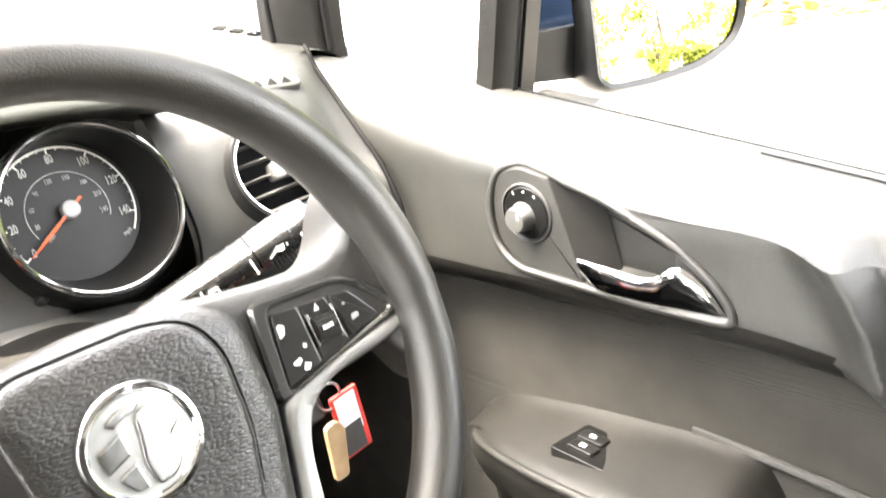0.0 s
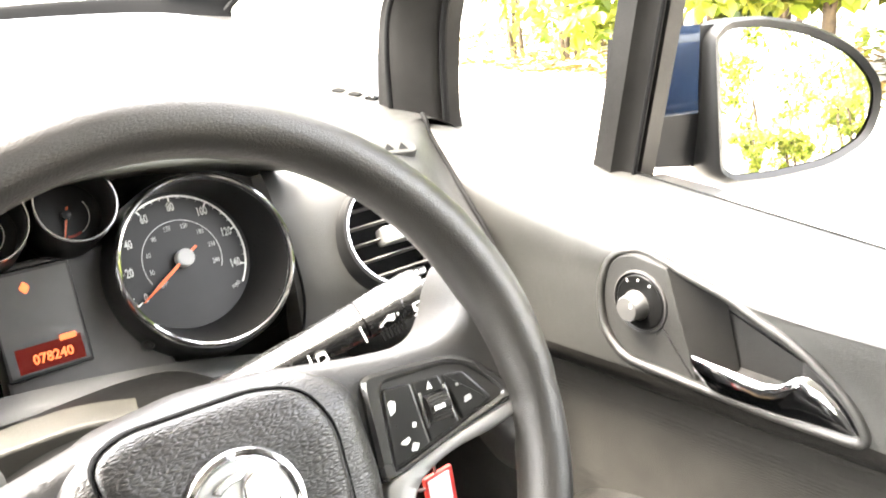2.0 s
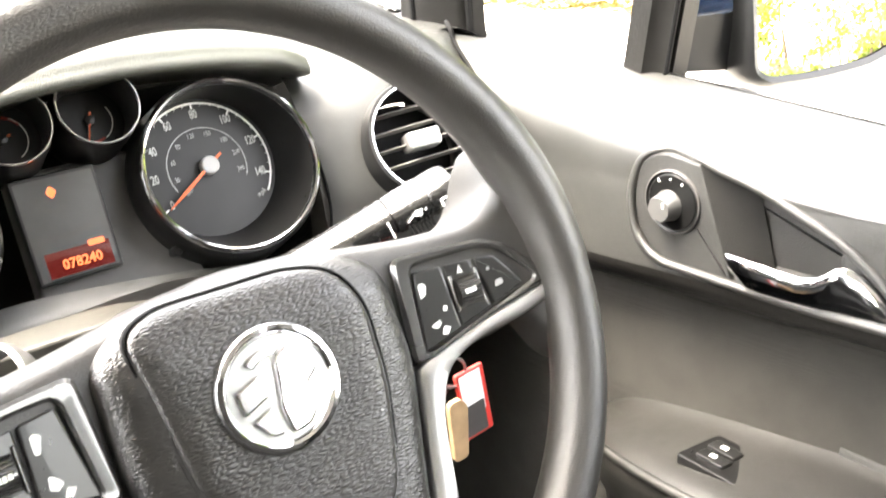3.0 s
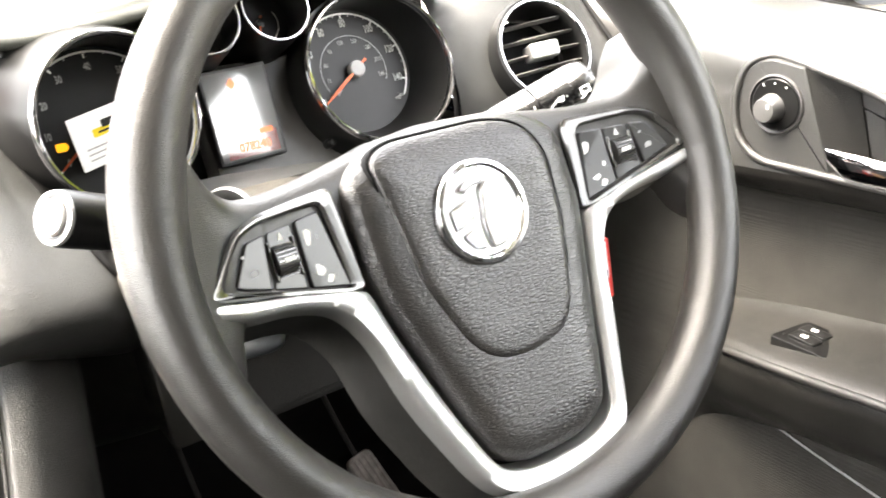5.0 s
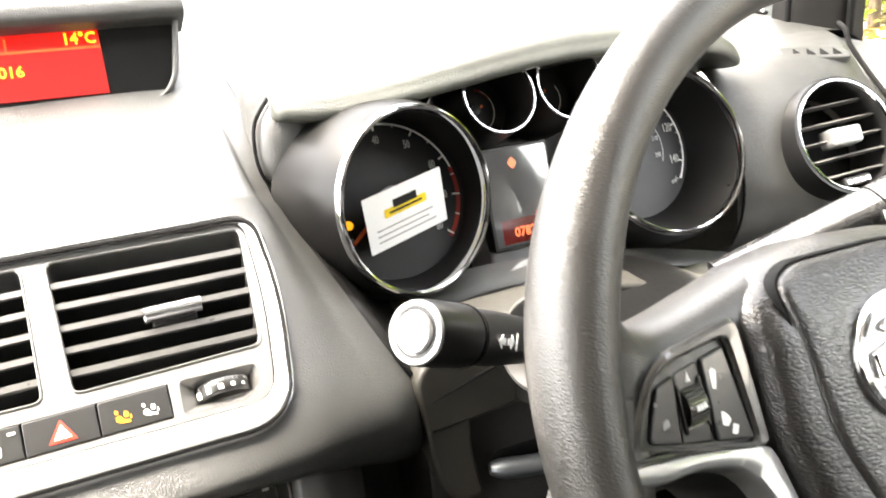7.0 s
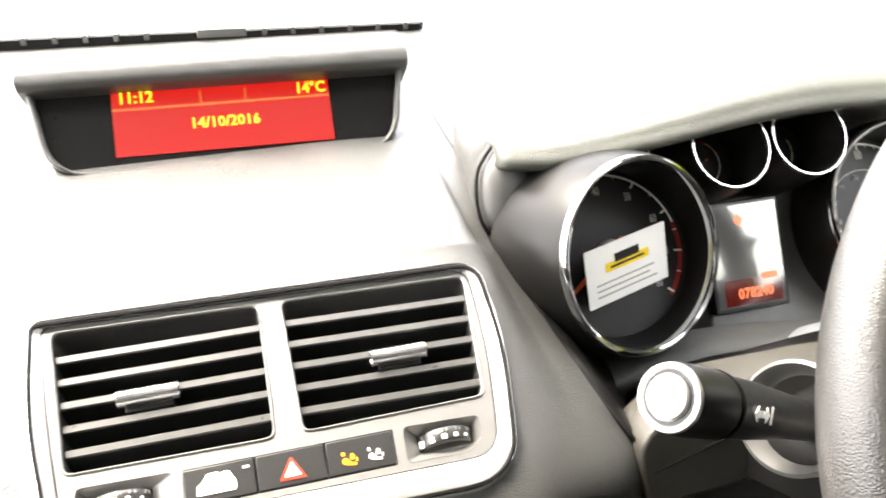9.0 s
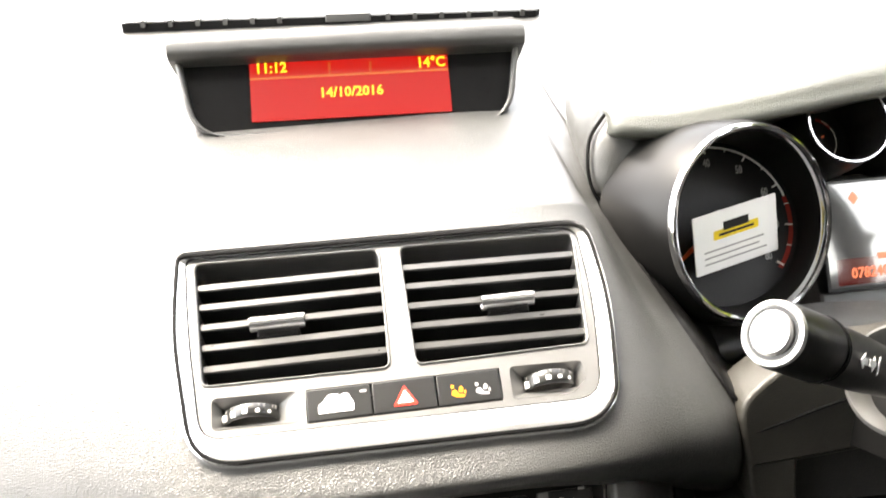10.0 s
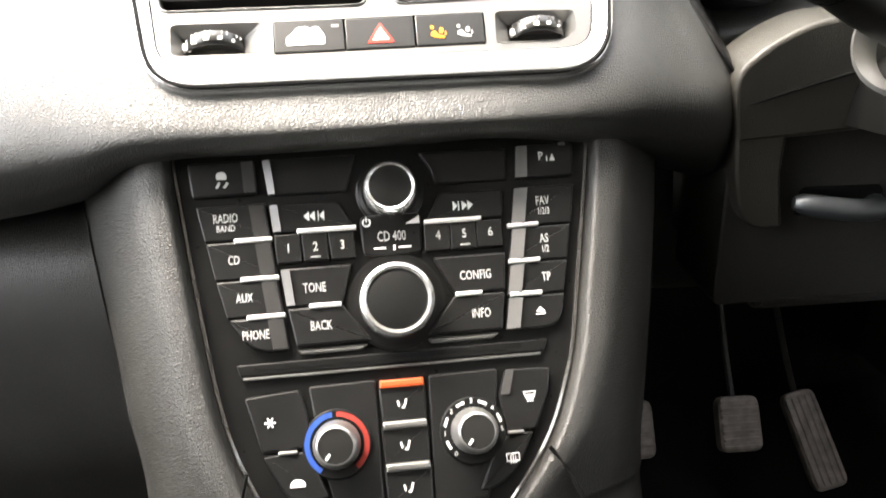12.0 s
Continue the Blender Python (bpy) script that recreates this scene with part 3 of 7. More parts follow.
knee = thing("knee_panel", (0.5, 0.33, 0.7), "dark plastic knee panel under the driver's dash", "panel")
K = [[(x, y + dy, z) for y, z in ((0.33, 0.915), (0.335, 0.88), (0.35, 0.82), (0.37, 0.76), (0.42, 0.70), (0.52, 0.66))] for x, dy in ((0.15, 0.03), (0.24, 0.01), (0.40, 0.0), (0.60, 0.0), (0.74, 0.02))]
part("knee_skin", skin(K, 30, 30), M_LOWER, knee)

# ---- centre air vents ----
vents = thing("centre_air_vents", (0, 0.21, 0.95), "silver-framed pair of centre air vents with chrome surround", "air vent")
def between(t, w):
    return [(o[0] + (i[0] - o[0]) * t, o[1] + (i[1] - o[1]) * t, w) for o, i in zip(OUT, FACE_O)]


# dark reflection in the chrome, laid on as a thin black tube
part("surround_dark_reflection", tube([tuple(V @ Vector((u, v, 0.0070))) for u, v in inset(OUT, 0.0030)], 0.0013, 6, closed=True), M_SOOT, vents)
part("chrome_surround", rings([between(0, -0.012), between(0, 0.0020), between(0.04, 0.0052), between(0.12, 0.0072), between(0.24, 0.0078), between(0.5, 0.0068), between(0.8, 0.0054), between(0.97, 0.0047), between(1.0, 0.0020)], False, False), M_BRUSHED, vents, "polished chrome surround", V)
part("shadow_gap", tube([(u, v, 0.0002) for u, v in inset(OUT, -0.0006)], 0.0011, 6, closed=True), M_SOOT, vents, "", V)
HOLE_L = rounded([(-0.1035, -0.001), (-0.0075, -0.002), (-0.0065, 0.072), (-0.1095, 0.074)], 0.004, 3)
HOLE_R = rounded([(0.0075, -0.002), (0.1000, -0.001), (0.1075, 0.070), (0.0065, 0.072)], 0.004, 3)


def plate_with_holes(outer, holes, w0, w1):
    """A plate cut through by several outlines."""
    bm = bmesh.new()
    edges = []
    for lp in [outer] + holes:
        vs = [bm.verts.new((u, v, w1)) for u, v in lp]
        edges += [bm.edges.new((vs[i - 1], vs[i])) for i in range(len(vs))]
    bmesh.ops.triangle_fill(bm, use_beauty=True, use_dissolve=False, edges=edges, normal=(0, 0, 1))
    for lp in [outer] + holes:
        a = [bm.verts.new((u, v, w1)) for u, v in lp]
        b = [bm.verts.new((u, v, w0)) for u, v in lp]
        for i in range(len(a)):
            bm.faces.new((a[i - 1], a[i], b[i], b[i - 1]))
    bmesh.ops.remove_doubles(bm, verts=bm.verts, dist=1e-6)
    return bm


POCKETS = (rounded([(-0.0985, -0.0262), (-0.0560, -0.0268), (-0.0556, -0.0098), (-0.0990, -0.0088)], 0.003, 3), rounded([(0.0540, -0.0285), (0.0850, -0.0292), (0.0945, -0.0225), (0.0945, -0.0112), (0.0552, -0.0100)], 0.003, 3))
SWITCH_WELL = rounded([(-0.0514, -0.0284), (0.0492, -0.0284), (0.0500, -0.0100), (-0.0514, -0.0100)], 0.001, 2)
part("face_plate", plate_with_holes(inset(FACE_O, 0.0006), [HOLE_L, HOLE_R, SWITCH_WELL] + list(POCKETS), -0.012, 0.004), M_SILVER, vents, "silver painted face", V)
for hole in (HOLE_L, HOLE_R):
    part("hole_rim", frame_ring(inset(hole, -0.0016), hole, -0.020, 0.0050, 0.0009), M_SILVER, vents, "", V)
for hole, tab_u, tab_v in ((HOLE_L, -0.0645, 0.0322), (HOLE_R, 0.0620, 0.0305)):
    us = [p[0] for p in hole]
    u0, u1 = min(us), max(us)
    part("well", prism(inset(hole, -0.001), -0.060, -0.055, back=True), M_SOOT, vents, "", V)
    for i in range(5):
        v = 0.0098 + 0.0127 * i
        edge = 0.006 * (1 - v / 0.072)
        a0, a1 = (u0 + edge, u1) if hole is HOLE_L else (u0, u1 - edge)
        tilt = 0.0 if hole is HOLE_L else -0.0022
        s = rings([[(a, v + dv + 0.0016, 0.0), (a, v + dv - 0.0016, 0.0), (a, v + dv - 0.0046, -0.018), (a, v + dv - 0.0026, -0.018)] for a, dv in ((a0, 0.0), (a1, tilt))])
        sl = part("slat", s, M_BLACK, vents, "", V)
        part("slat_edge", rings([[(a, v + dv + 0.0023, -0.0004), (a, v + dv + 0.0017, 0.0009), (a, v + dv - 0.0017, 0.0009), (a, v + dv - 0.0023, -0.0004)] for a, dv in ((a0, 0.0), (a1, tilt))]), M_SLAT, sl, "front edge, its highlight put into paler grey", V)
    for i in range(7):
        u = u0 + 0.010 + (u1 - u0 - 0.016) * i / 6
        t = 0.012 if hole is HOLE_R and i > 2 else 0.003
        part("blade", rings([[(u, -0.001, -0.022), (u + 0.0012, -0.001, -0.022), (u + 0.0012 + t, -0.001, -0.048), (u + t, -0.001, -0.048)],
                             [(u, 0.073, -0.022), (u + 0.0012, 0.073, -0.022), (u + 0.0012 + t, 0.073, -0.048), (u + t, 0.073, -0.048)]]), M_CLUSTER, vents, "", V)
    tab = part("tab", rings([[(tab_u + du * k, tab_v + 0.0040 * math.cos(a) * k, 0.0030 + 0.0052 * math.sin(a) * k) for a in [2 * math.pi * q / 14 for q in range(14)]] for du, k in ((-0.0158, 0.35), (-0.0156, 0.8), (-0.0146, 1.0), (0.0146, 1.0), (0.0156, 0.8), (0.0158, 0.35))]), M_BRUSHED, vents, "satin silver tab", V)
    part("tab_foot", prism(rect(tab_u - 0.0115, tab_v - 0.0070, tab_u + 0.0115, tab_v - 0.0030, 0.001), -0.010, 0.0016, 0.001), M_BLACK, tab, "", V)
for pocket, u0, u1, v0, v1 in ((POCKETS[0], -0.0935, -0.0662, -0.0212, -0.0136), (POCKETS[1], 0.0630, 0.0896, -0.0224, -0.0142)):
    mid_u, mid_v, k = (u0 + u1) / 2, (v0 + v1) / 2, len(pocket)
    small = [(mid_u + max(-0.0142, min(0.0142, u - mid_u)), mid_v + max(-0.0046, min(0.0046, v - mid_v))) for u, v in pocket]
    part("wheel_pocket", rings([[(u, v, 0.0042) for u, v in pocket], [(u, v, -0.0030) for u, v in small], [(u, v, -0.012) for u, v in small]], False, True), M_SILVER, vents, "scooped silver pocket", V, 20)
    arc = [radians(20 + 140 * q / 14) for q in range(15)]

    def wheel_row(v, k):
        return [(mid_u + (u1 - u0) / 2 / math.cos(radians(20)) * math.cos(a), v, -0.0075 + 0.0140 * k * math.sin(a)) for a in arc]

    tw = part("thumb_wheel", rings([wheel_row(v0, 0.86), wheel_row(v0 + 0.0008, 0.97), wheel_row(v0 + 0.0016, 1.0), wheel_row(v1 - 0.0016, 1.0), wheel_row(v1 - 0.0008, 0.97), wheel_row(v1, 0.86)], False, False, closed=False), M_PODKEY, vents, "black ribbed thumb wheel", V)
    for i in range(9):
        a = arc[1 + i + i // 2] if 1 + i + i // 2 < 15 else arc[-1]
        u = mid_u + (u1 - u0) / 2 / math.cos(radians(20)) * math.cos(a)
        w = -0.0075 + 0.0140 * math.sin(a)
        part("rib", prism(rect(u - 0.0003, v1 - 0.0028, u + 0.0003, v1 - 0.0010), w - 0.001, w + 0.0004), M_SILVER, tw, "", V)
    for i in range(5):
        h = 0.0019 - 0.00028 * i
        a = radians(148 - 25 * i)
        u, w = mid_u + (u1 - u0) / 2 / math.cos(radians(20)) * math.cos(a), -0.0075 + 0.0140 * math.sin(a)
        part("thumb_mark", prism(rect(u - h, mid_v - 0.0012 - h, u + h, mid_v - 0.0012 + h * 0.8, 0.0004, 2), w - 0.002, w + 0.0004), M_LABEL, tw, "", V)
switches = []
for i, (u0, u1) in enumerate(((-0.0508, -0.0180), (-0.0175, 0.0152), (0.0157, 0.0488))):
    switches.append(part("switch", prism(rounded([(u0, -0.0279), (u1, -0.0279), (u1 + 0.0004 * (i - 1), -0.0106), (u0 + 0.0004 * (i - 1), -0.0106)], 0.0008, 2), -0.008, 0.0046, 0.0006), M_KEY, vents, "black switch", V))


def hazard_mark(s):
    o = [(0, 0.0068 * s), (-0.0065 * s, -0.0045 * s), (0.0065 * s, -0.0045 * s)]
    return o


tri = rounded(hazard_mark(1.0), 0.0008, 2)
part("hazard_triangle", prism(tri, 0, 0.0004), M_LAMPRED, switches[1], "red warning triangle", V @ shift(-0.0010, -0.0206, 0.0046))
part("hazard_middle", prism(rounded(hazard_mark(0.62), 0.0005, 2), 0, 0.0006), M_WHITE, switches[1], "", V @ shift(-0.0010, -0.0208, 0.0046))
car_m = join(prism(rounded([(-0.0092, -0.0052), (0.0088, -0.0052), (0.0090, -0.0010), (0.0060, 0.0044), (0.0036, 0.0046), (0.0022, 0.0034), (0.0004, 0.0048), (-0.0040, 0.0046), (-0.0066, 0.0010), (-0.0092, -0.0008)], 0.0008, 2), 0, 0.0004))
part("car_mark", car_m, M_WHITE, switches[0], "white car-shaped mark", V @ shift(-0.0362, -0.0190, 0.0046))
part("small_lamp", prism(rect(-0.0238, -0.0150, -0.0205, -0.0138), 0, 0.0004), M_GREYPRINT, switches[0], "", V @ Matrix.Translation((0, 0, 0.0046)))
for u, mt, nm in ((0.0265, M_LAMPORANGE, "amber lit airbag mark"), (0.0393, M_GREYPRINT, "unlit airbag mark")):
    figure = join(prism(rounded([(-0.0034, -0.0012), (-0.0014, -0.0004), (0.0004, -0.0030), (0.0030, -0.0036), (0.0032, -0.0048), (-0.0012, -0.0044), (-0.0036, -0.0030)], 0.0005, 2), 0, 0.0004),
                  prism(rounded([(-0.0036, 0.0006), (-0.0020, 0.0004), (-0.0018, 0.0022), (-0.0034, 0.0026)], 0.0006, 2), 0, 0.0004),
                  prism(rounded([(0.0002, -0.0016), (0.0024, -0.0020), (0.0028, 0.0006), (0.0010, 0.0014)], 0.0008, 2), 0, 0.0004),
                  prism(rounded([(0.0030, -0.0030), (0.0040, -0.0030), (0.0038, -0.0010), (0.0032, -0.0010)], 0.0003, 2), 0, 0.0004))
    part("airbag_mark", figure, mt, switches[2], nm, V @ shift(u, -0.0195, 0.0046))

# ---- demister grille on top of the dash ----
grille = thing("windscreen_demister_grille", (0, 0.64, 1.19), "black demister grille slots along the dash top", "air vent")
GR = Matrix.Translation((0, 0.661, 1.2125)) @ Matrix.Rotation(radians(-5.0), 4, "Z") @ Matrix.Rotation(radians(2.7), 4, "Y") @ flat((0, 0, 0), 72)
part("slot_bed", prism([(-0.236, -0.004), (0.185, -0.004), (0.190, 0.0045), (-0.230, 0.0045)], -0.030, 0.0025), M_SOOT, grille, "", GR)
for i in range(15):
    u = -0.214 + 0.0275 * i
    if 6 <= i <= 7:
        continue
    part("slot_bar", prism(rect(u - 0.0022, -0.006, u + 0.0022, 0.006), -0.002, 0.005, 0.001), M_DASH, grille, "", GR)
part("middle_cover", prism(rect(-0.030, -0.006, 0.016, 0.006, 0.002), -0.002, 0.006, 0.0015), M_DASH, grille, "", GR)
end_grille = thing("side_demister_grille", (0.71, 0.49, 1.11), "small dark grille at the end of the dash top", "air vent")
for i in range(3):
    part("slot", prism(rounded([(0, 0), (0.012, 0.0), (0.015, 0.010), (0.004, 0.010)], 0.002, 2), -0.004, 0.0016), M_SOOT, end_grille, "", flat((0.700 + 0.010 * i, 0.508 - 0.0175 * i, 1.1195 - 0.0052 * i), 70) @ Matrix.Rotation(radians(-50), 4, "Z"))

# ---- information display ----
D = flat((-0.013, 0.435, 1.1135), 20) @ Matrix.Rotation(radians(-1.6), 4, "Z")
disp = thing("information_display", (0, 0.44, 1.10), "red-lit dash-top information display in a hooded housing", "display")
DO = rounded([(-0.119, -0.0085), (0.118, -0.0095), (0.131, 0.062), (-0.131, 0.062)], [0.028, 0.028, 0.006, 0.006], 8)
part("housing", frame_ring([(u * 1.035, v * 1.03 - 0.0008) for u, v in DO], DO, -0.06, 0.004, 0.0015), M_DASH, disp, "", D)
part("window", prism(DO, -0.03, -0.004), M_SMOKED, disp, "smoked black window", D)
HB = []
for u, s in ((-0.137, 0.2), (-0.130, 0.85), (-0.09, 1.0), (0.0, 1.1), (0.09, 1.0), (0.130, 0.85), (0.137, 0.2)):
    HB.append([tuple(D @ Vector((u, v, w))) for v, w in ((0.050, -0.02), (0.0505, 0.006), (0.0520, 0.012), (0.0560, 0.0155), (0.065 + 0.004 * s, 0.013), (0.067 + 0.008 * s, -0.010), (0.067 + 0.011 * s, -0.05), (0.062 + 0.009 * s, -0.11))])
part("hood", skin(HB, 40, 24), M_DASH, disp)
screen = part("screen", prism(rect(-0.0785, 0.0030, 0.0765, 0.0575), -0.004, -0.003, back=True), M_SCREENRED, disp, "glowing red screen", D)
part("clock_readout", letters("11:12", 0.0118, -0.0620, 0.0455, -0.0026, bold=0.0003, squeeze=0.95), M_SCREENTXT, screen, "yellow clock figures", D)
part("temperature_readout", letters("14\u00b0C", 0.0118, 0.0630, 0.0440, -0.0026, bold=0.0003, squeeze=0.92), M_SCREENTXT, screen, "", D)
part("date_readout", letters("14/10/2016", 0.0112, -0.001, 0.0232, -0.0026, bold=0.0003, squeeze=0.98), M_SCREENTXT, screen, "", D)
part("rule", bars([(-0.0785, 0.0366, 0.0765, 0.0384), (-0.0175, 0.0384, -0.0163, 0.0485), (0.0145, 0.0384, 0.0157, 0.0475)], -0.0028), M_SCREENLINE, screen, "", D)


# ---- radio and climate panel ----
radio = thing("radio_control_panel", on_radio(0, -0.05, -0.02), "black radio panel with chrome-ringed knobs and white lettering", "radio")
PANEL = [(-0.106, 0.006), (0.106, 0.006), (0.097, -0.065), (0.088, -0.125), (0.078, -0.165), (0.060, -0.22), (-0.060, -0.22), (-0.078, -0.165), (-0.088, -0.125), (-0.097, -0.065)]
part("fascia", prism(PANEL, -0.02, 0.0, 0.001), M_PIANO, radio, "satin black fascia", R)


def key(pts, r=0.002, h=0.0032, parent=radio, label=""):
    return part("button", prism(rounded(pts, r, 3), -0.001, h, min(0.0009, 0.8 * (min(r) if isinstance(r, list) else r))), M_KEY, parent, label, R)


def key_text(parent, text, size, u, v, w=0.0034, **kw):
    size, kw["squeeze"] = size * 1.36, kw.get("squeeze", 1.0) * 0.86
    part("lettering", letters(text, size, u, v, w, **kw), M_LABEL, parent, "", R)


def chrome_bar(parent, u0, u1, v):
    part("chrome_bar", prism(rect(u0, v - 0.0011, u1, v + 0.0011, 0.0004, 2), 0.002, 0.0044, 0.0006), M_BAR, parent, "bright bar", R)


def facet(parent, q, wl, wr, mat):
    """A sloping side of a button: wl and wr are its heights at the two long edges."""
    (a, b, c, d) = q
    bm = faces_of([(*a, wl), (*b, wr), (*c, wr), (*d, wl), (*a, 0.0), (*b, 0.0), (*c, 0.0), (*d, 0.0)], [(0, 1, 2, 3), (0, 1, 5, 4), (1, 2, 6, 5), (2, 3, 7, 6), (3, 0, 4, 7)])
    part("button_side", bm, mat, parent, "", R, 0)


# the pieces of the left column
lk = key([(-0.0954, -0.0048), (-0.0642, -0.0048), (-0.0632, -0.0214), (-0.0935, -0.0218)])
facet(lk, [(-0.0700, -0.0056), (-0.0648, -0.0056), (-0.0640, -0.0208), (-0.0692, -0.0208)], 0.0046, 0.0034, M_KEYDIM)
part("skid_mark", join(prism(rounded([(-0.0024, 0.0006), (0.0022, 0.0002), (0.0026, 0.0022), (0.0014, 0.0040), (-0.0014, 0.0042), (-0.0026, 0.0026)], 0.0007, 2), 0, 0.0004), prism([(-0.0030, -0.0034), (-0.0020, -0.0040), (-0.0004, -0.0012), (-0.0014, -0.0006)], 0, 0.0004), prism([(0.0006, -0.0034), (0.0016, -0.0040), (0.0034, -0.0016), (0.0024, -0.0008)], 0, 0.0004)), M_LABEL, lk, "", R @ shift(-0.0795, -0.0142, 0.0032))
rows = [(-0.0265, -0.0435, -0.0920, -0.0885), (-0.0445, -0.0620, -0.0880, -0.0845), (-0.0630, -0.0800, -0.0840, -0.0800), (-0.0810, -0.0970, -0.0795, -0.0680)]
for (v0, v1, a, b), (word, sub, tu) in zip(rows, (("RADIO", "BAND", -0.0785), ("CD", "", -0.0755), ("AUX", "", -0.0715), ("PHONE", "", -0.0672))):
    e0, e1 = -0.0628 - v0 * 0.11, -0.0628 - v1 * 0.11
    k = key([(a, v0), (e0, v0), (e1, v1), (b, v1)], [0.0015, 0.0015, 0.0015, 0.009] if word == "PHONE" else 0.0008)
    key_text(k, word, 0.0045, tu, (v0 + v1) / 2 + (0.002 if sub else 0.0), squeeze=0.72)
    if sub:
        key_text(k, sub, 0.0031, tu, (v0 + v1) / 2 - 0.0028, squeeze=0.9)
    if word != "RADIO":
        chrome_bar(k, e0 - 0.0170, e0 + 0.0008, v0 + 0.0004)
    facet(k, [(e0 - 0.0075, v0 - 0.001), (e0 - 0.0008, v0 - 0.001), (e1 - 0.0008, v1 + 0.001), (e1 - 0.0075, v1 + 0.001)], 0.0046, 0.0034, M_KEYDIM)
# the left block
blank_l = key([(-0.0605, -0.0048), (-0.0155, -0.0048), (-0.0180, -0.0130), (-0.0210, -0.0232), (-0.0582, -0.0226)], h=0.0018, label="blank black cover")
facet(blank_l, [(-0.0603, -0.0052), (-0.0565, -0.0052), (-0.0548, -0.0222), (-0.0582, -0.0222)], 0.0019, 0.0036, M_KEYSHEEN)
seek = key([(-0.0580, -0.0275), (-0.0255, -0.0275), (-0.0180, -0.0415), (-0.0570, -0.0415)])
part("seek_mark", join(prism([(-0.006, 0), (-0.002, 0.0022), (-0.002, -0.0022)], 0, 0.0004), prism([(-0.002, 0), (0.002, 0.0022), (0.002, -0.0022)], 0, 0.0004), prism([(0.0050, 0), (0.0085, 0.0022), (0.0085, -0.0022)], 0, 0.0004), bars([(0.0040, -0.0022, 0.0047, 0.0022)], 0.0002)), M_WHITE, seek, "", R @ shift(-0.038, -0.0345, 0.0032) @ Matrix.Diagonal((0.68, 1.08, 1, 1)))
facet(seek, [(-0.0578, -0.0280), (-0.0540, -0.0280), (-0.0528, -0.0410), (-0.0566, -0.0410)], 0.0033, 0.0046, M_KEYSHEEN)
chrome_bar(seek, -0.0455, -0.0175, -0.0415)
for i, n_ in enumerate("123"):
    k = key([(-0.0565 + 0.0127 * i, -0.0425), (-0.0444 + 0.0127 * i, -0.0425), (-0.0440 + 0.0127 * i, -0.0560), (-0.0555 + 0.0127 * i, -0.0560)], 0.0005)
    key_text(k, n_, 0.0045, -0.0500 + 0.0127 * i, -0.0495)
    if n_ == "2":
        part("key_bar", bars([(-0.0398, -0.0545, -0.0352, -0.0539)], 0.0034), M_LABEL, k, "", R)
tone = key([(-0.0545, -0.0590), (-0.0210, -0.0590), (-0.0265, -0.0770), (-0.0525, -0.0770)], 0.001)
facet(tone, [(-0.0542, -0.0595), (-0.0502, -0.0595), (-0.0484, -0.0765), (-0.0523, -0.0765)], 0.0033, 0.0045, M_KEYSHEEN)
key_text(tone, "TONE", 0.0046, -0.039, -0.0690, squeeze=0.74)
back = key([(-0.0520, -0.0780), (-0.0265, -0.0780), (-0.0140, -0.0955), (-0.0490, -0.0955)], 0.001)
key_text(back, "BACK", 0.0046, -0.037, -0.0870, squeeze=0.74)
chrome_bar(back, -0.0420, -0.0270, -0.0775)
# the right block
key([(0.0150, -0.0062), (0.0590, -0.0066), (0.0578, -0.0228), (0.0222, -0.0226), (0.0200, -0.0140)], h=0.0018, label="blank black cover")
sk2 = key([(0.0235, -0.0275), (0.0545, -0.0275), (0.0540, -0.0415), (0.0160, -0.0415)])
part("skip_mark", join(prism([(0.006, 0), (0.002, 0.0022), (0.002, -0.0022)], 0, 0.0004), prism([(0.002, 0), (-0.002, 0.0022), (-0.002, -0.0022)], 0, 0.0004), prism([(-0.0050, 0), (-0.0085, 0.0022), (-0.0085, -0.0022)], 0, 0.0004), bars([(-0.0047, -0.0022, -0.0040, 0.0022)], 0.0002)), M_WHITE, sk2, "", R @ shift(0.0355, -0.0345, 0.0032) @ Matrix.Diagonal((0.68, 1.08, 1, 1)))
chrome_bar(sk2, 0.0150, 0.0430, -0.0415)
for i, n_ in enumerate("456"):
    k = key([(0.0150 + 0.0127 * i, -0.0425), (0.0270 + 0.0127 * i, -0.0425), (0.0268 + 0.0127 * i, -0.0555), (0.0145 + 0.0127 * i, -0.0555)], 0.0005)
    key_text(k, n_, 0.0045, 0.0213 + 0.0127 * i, -0.0485)
    if n_ == "5":
        part("key_bar", bars([(0.0317, -0.0540, 0.0363, -0.0534)], 0.0034), M_LABEL, k, "", R)
cfg = key([(0.0180, -0.0590), (0.0530, -0.0590), (0.0510, -0.0770), (0.0265, -0.0770)], 0.001)
key_text(cfg, "CONFIG", 0.0045, 0.0375, -0.0690, squeeze=0.78)
info = key([(0.0265, -0.0780), (0.0508, -0.0780), (0.0480, -0.0955), (0.0120, -0.0955)], 0.001)
key_text(info, "INFO", 0.0046, 0.0385, -0.0875, squeeze=0.74)
chrome_bar(info, 0.0270, 0.0400, -0.0775)
# the right column
pk = key([(0.0635, -0.0062), (0.0925, -0.0064), (0.0908, -0.0228), (0.0617, -0.0231)])
facet(pk, [(0.0637, -0.0068), (0.0690, -0.0068), (0.0676, -0.0224), (0.0619, -0.0224)], 0.0034, 0.0046, M_KEYSHEEN)
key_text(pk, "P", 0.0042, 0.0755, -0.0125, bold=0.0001)
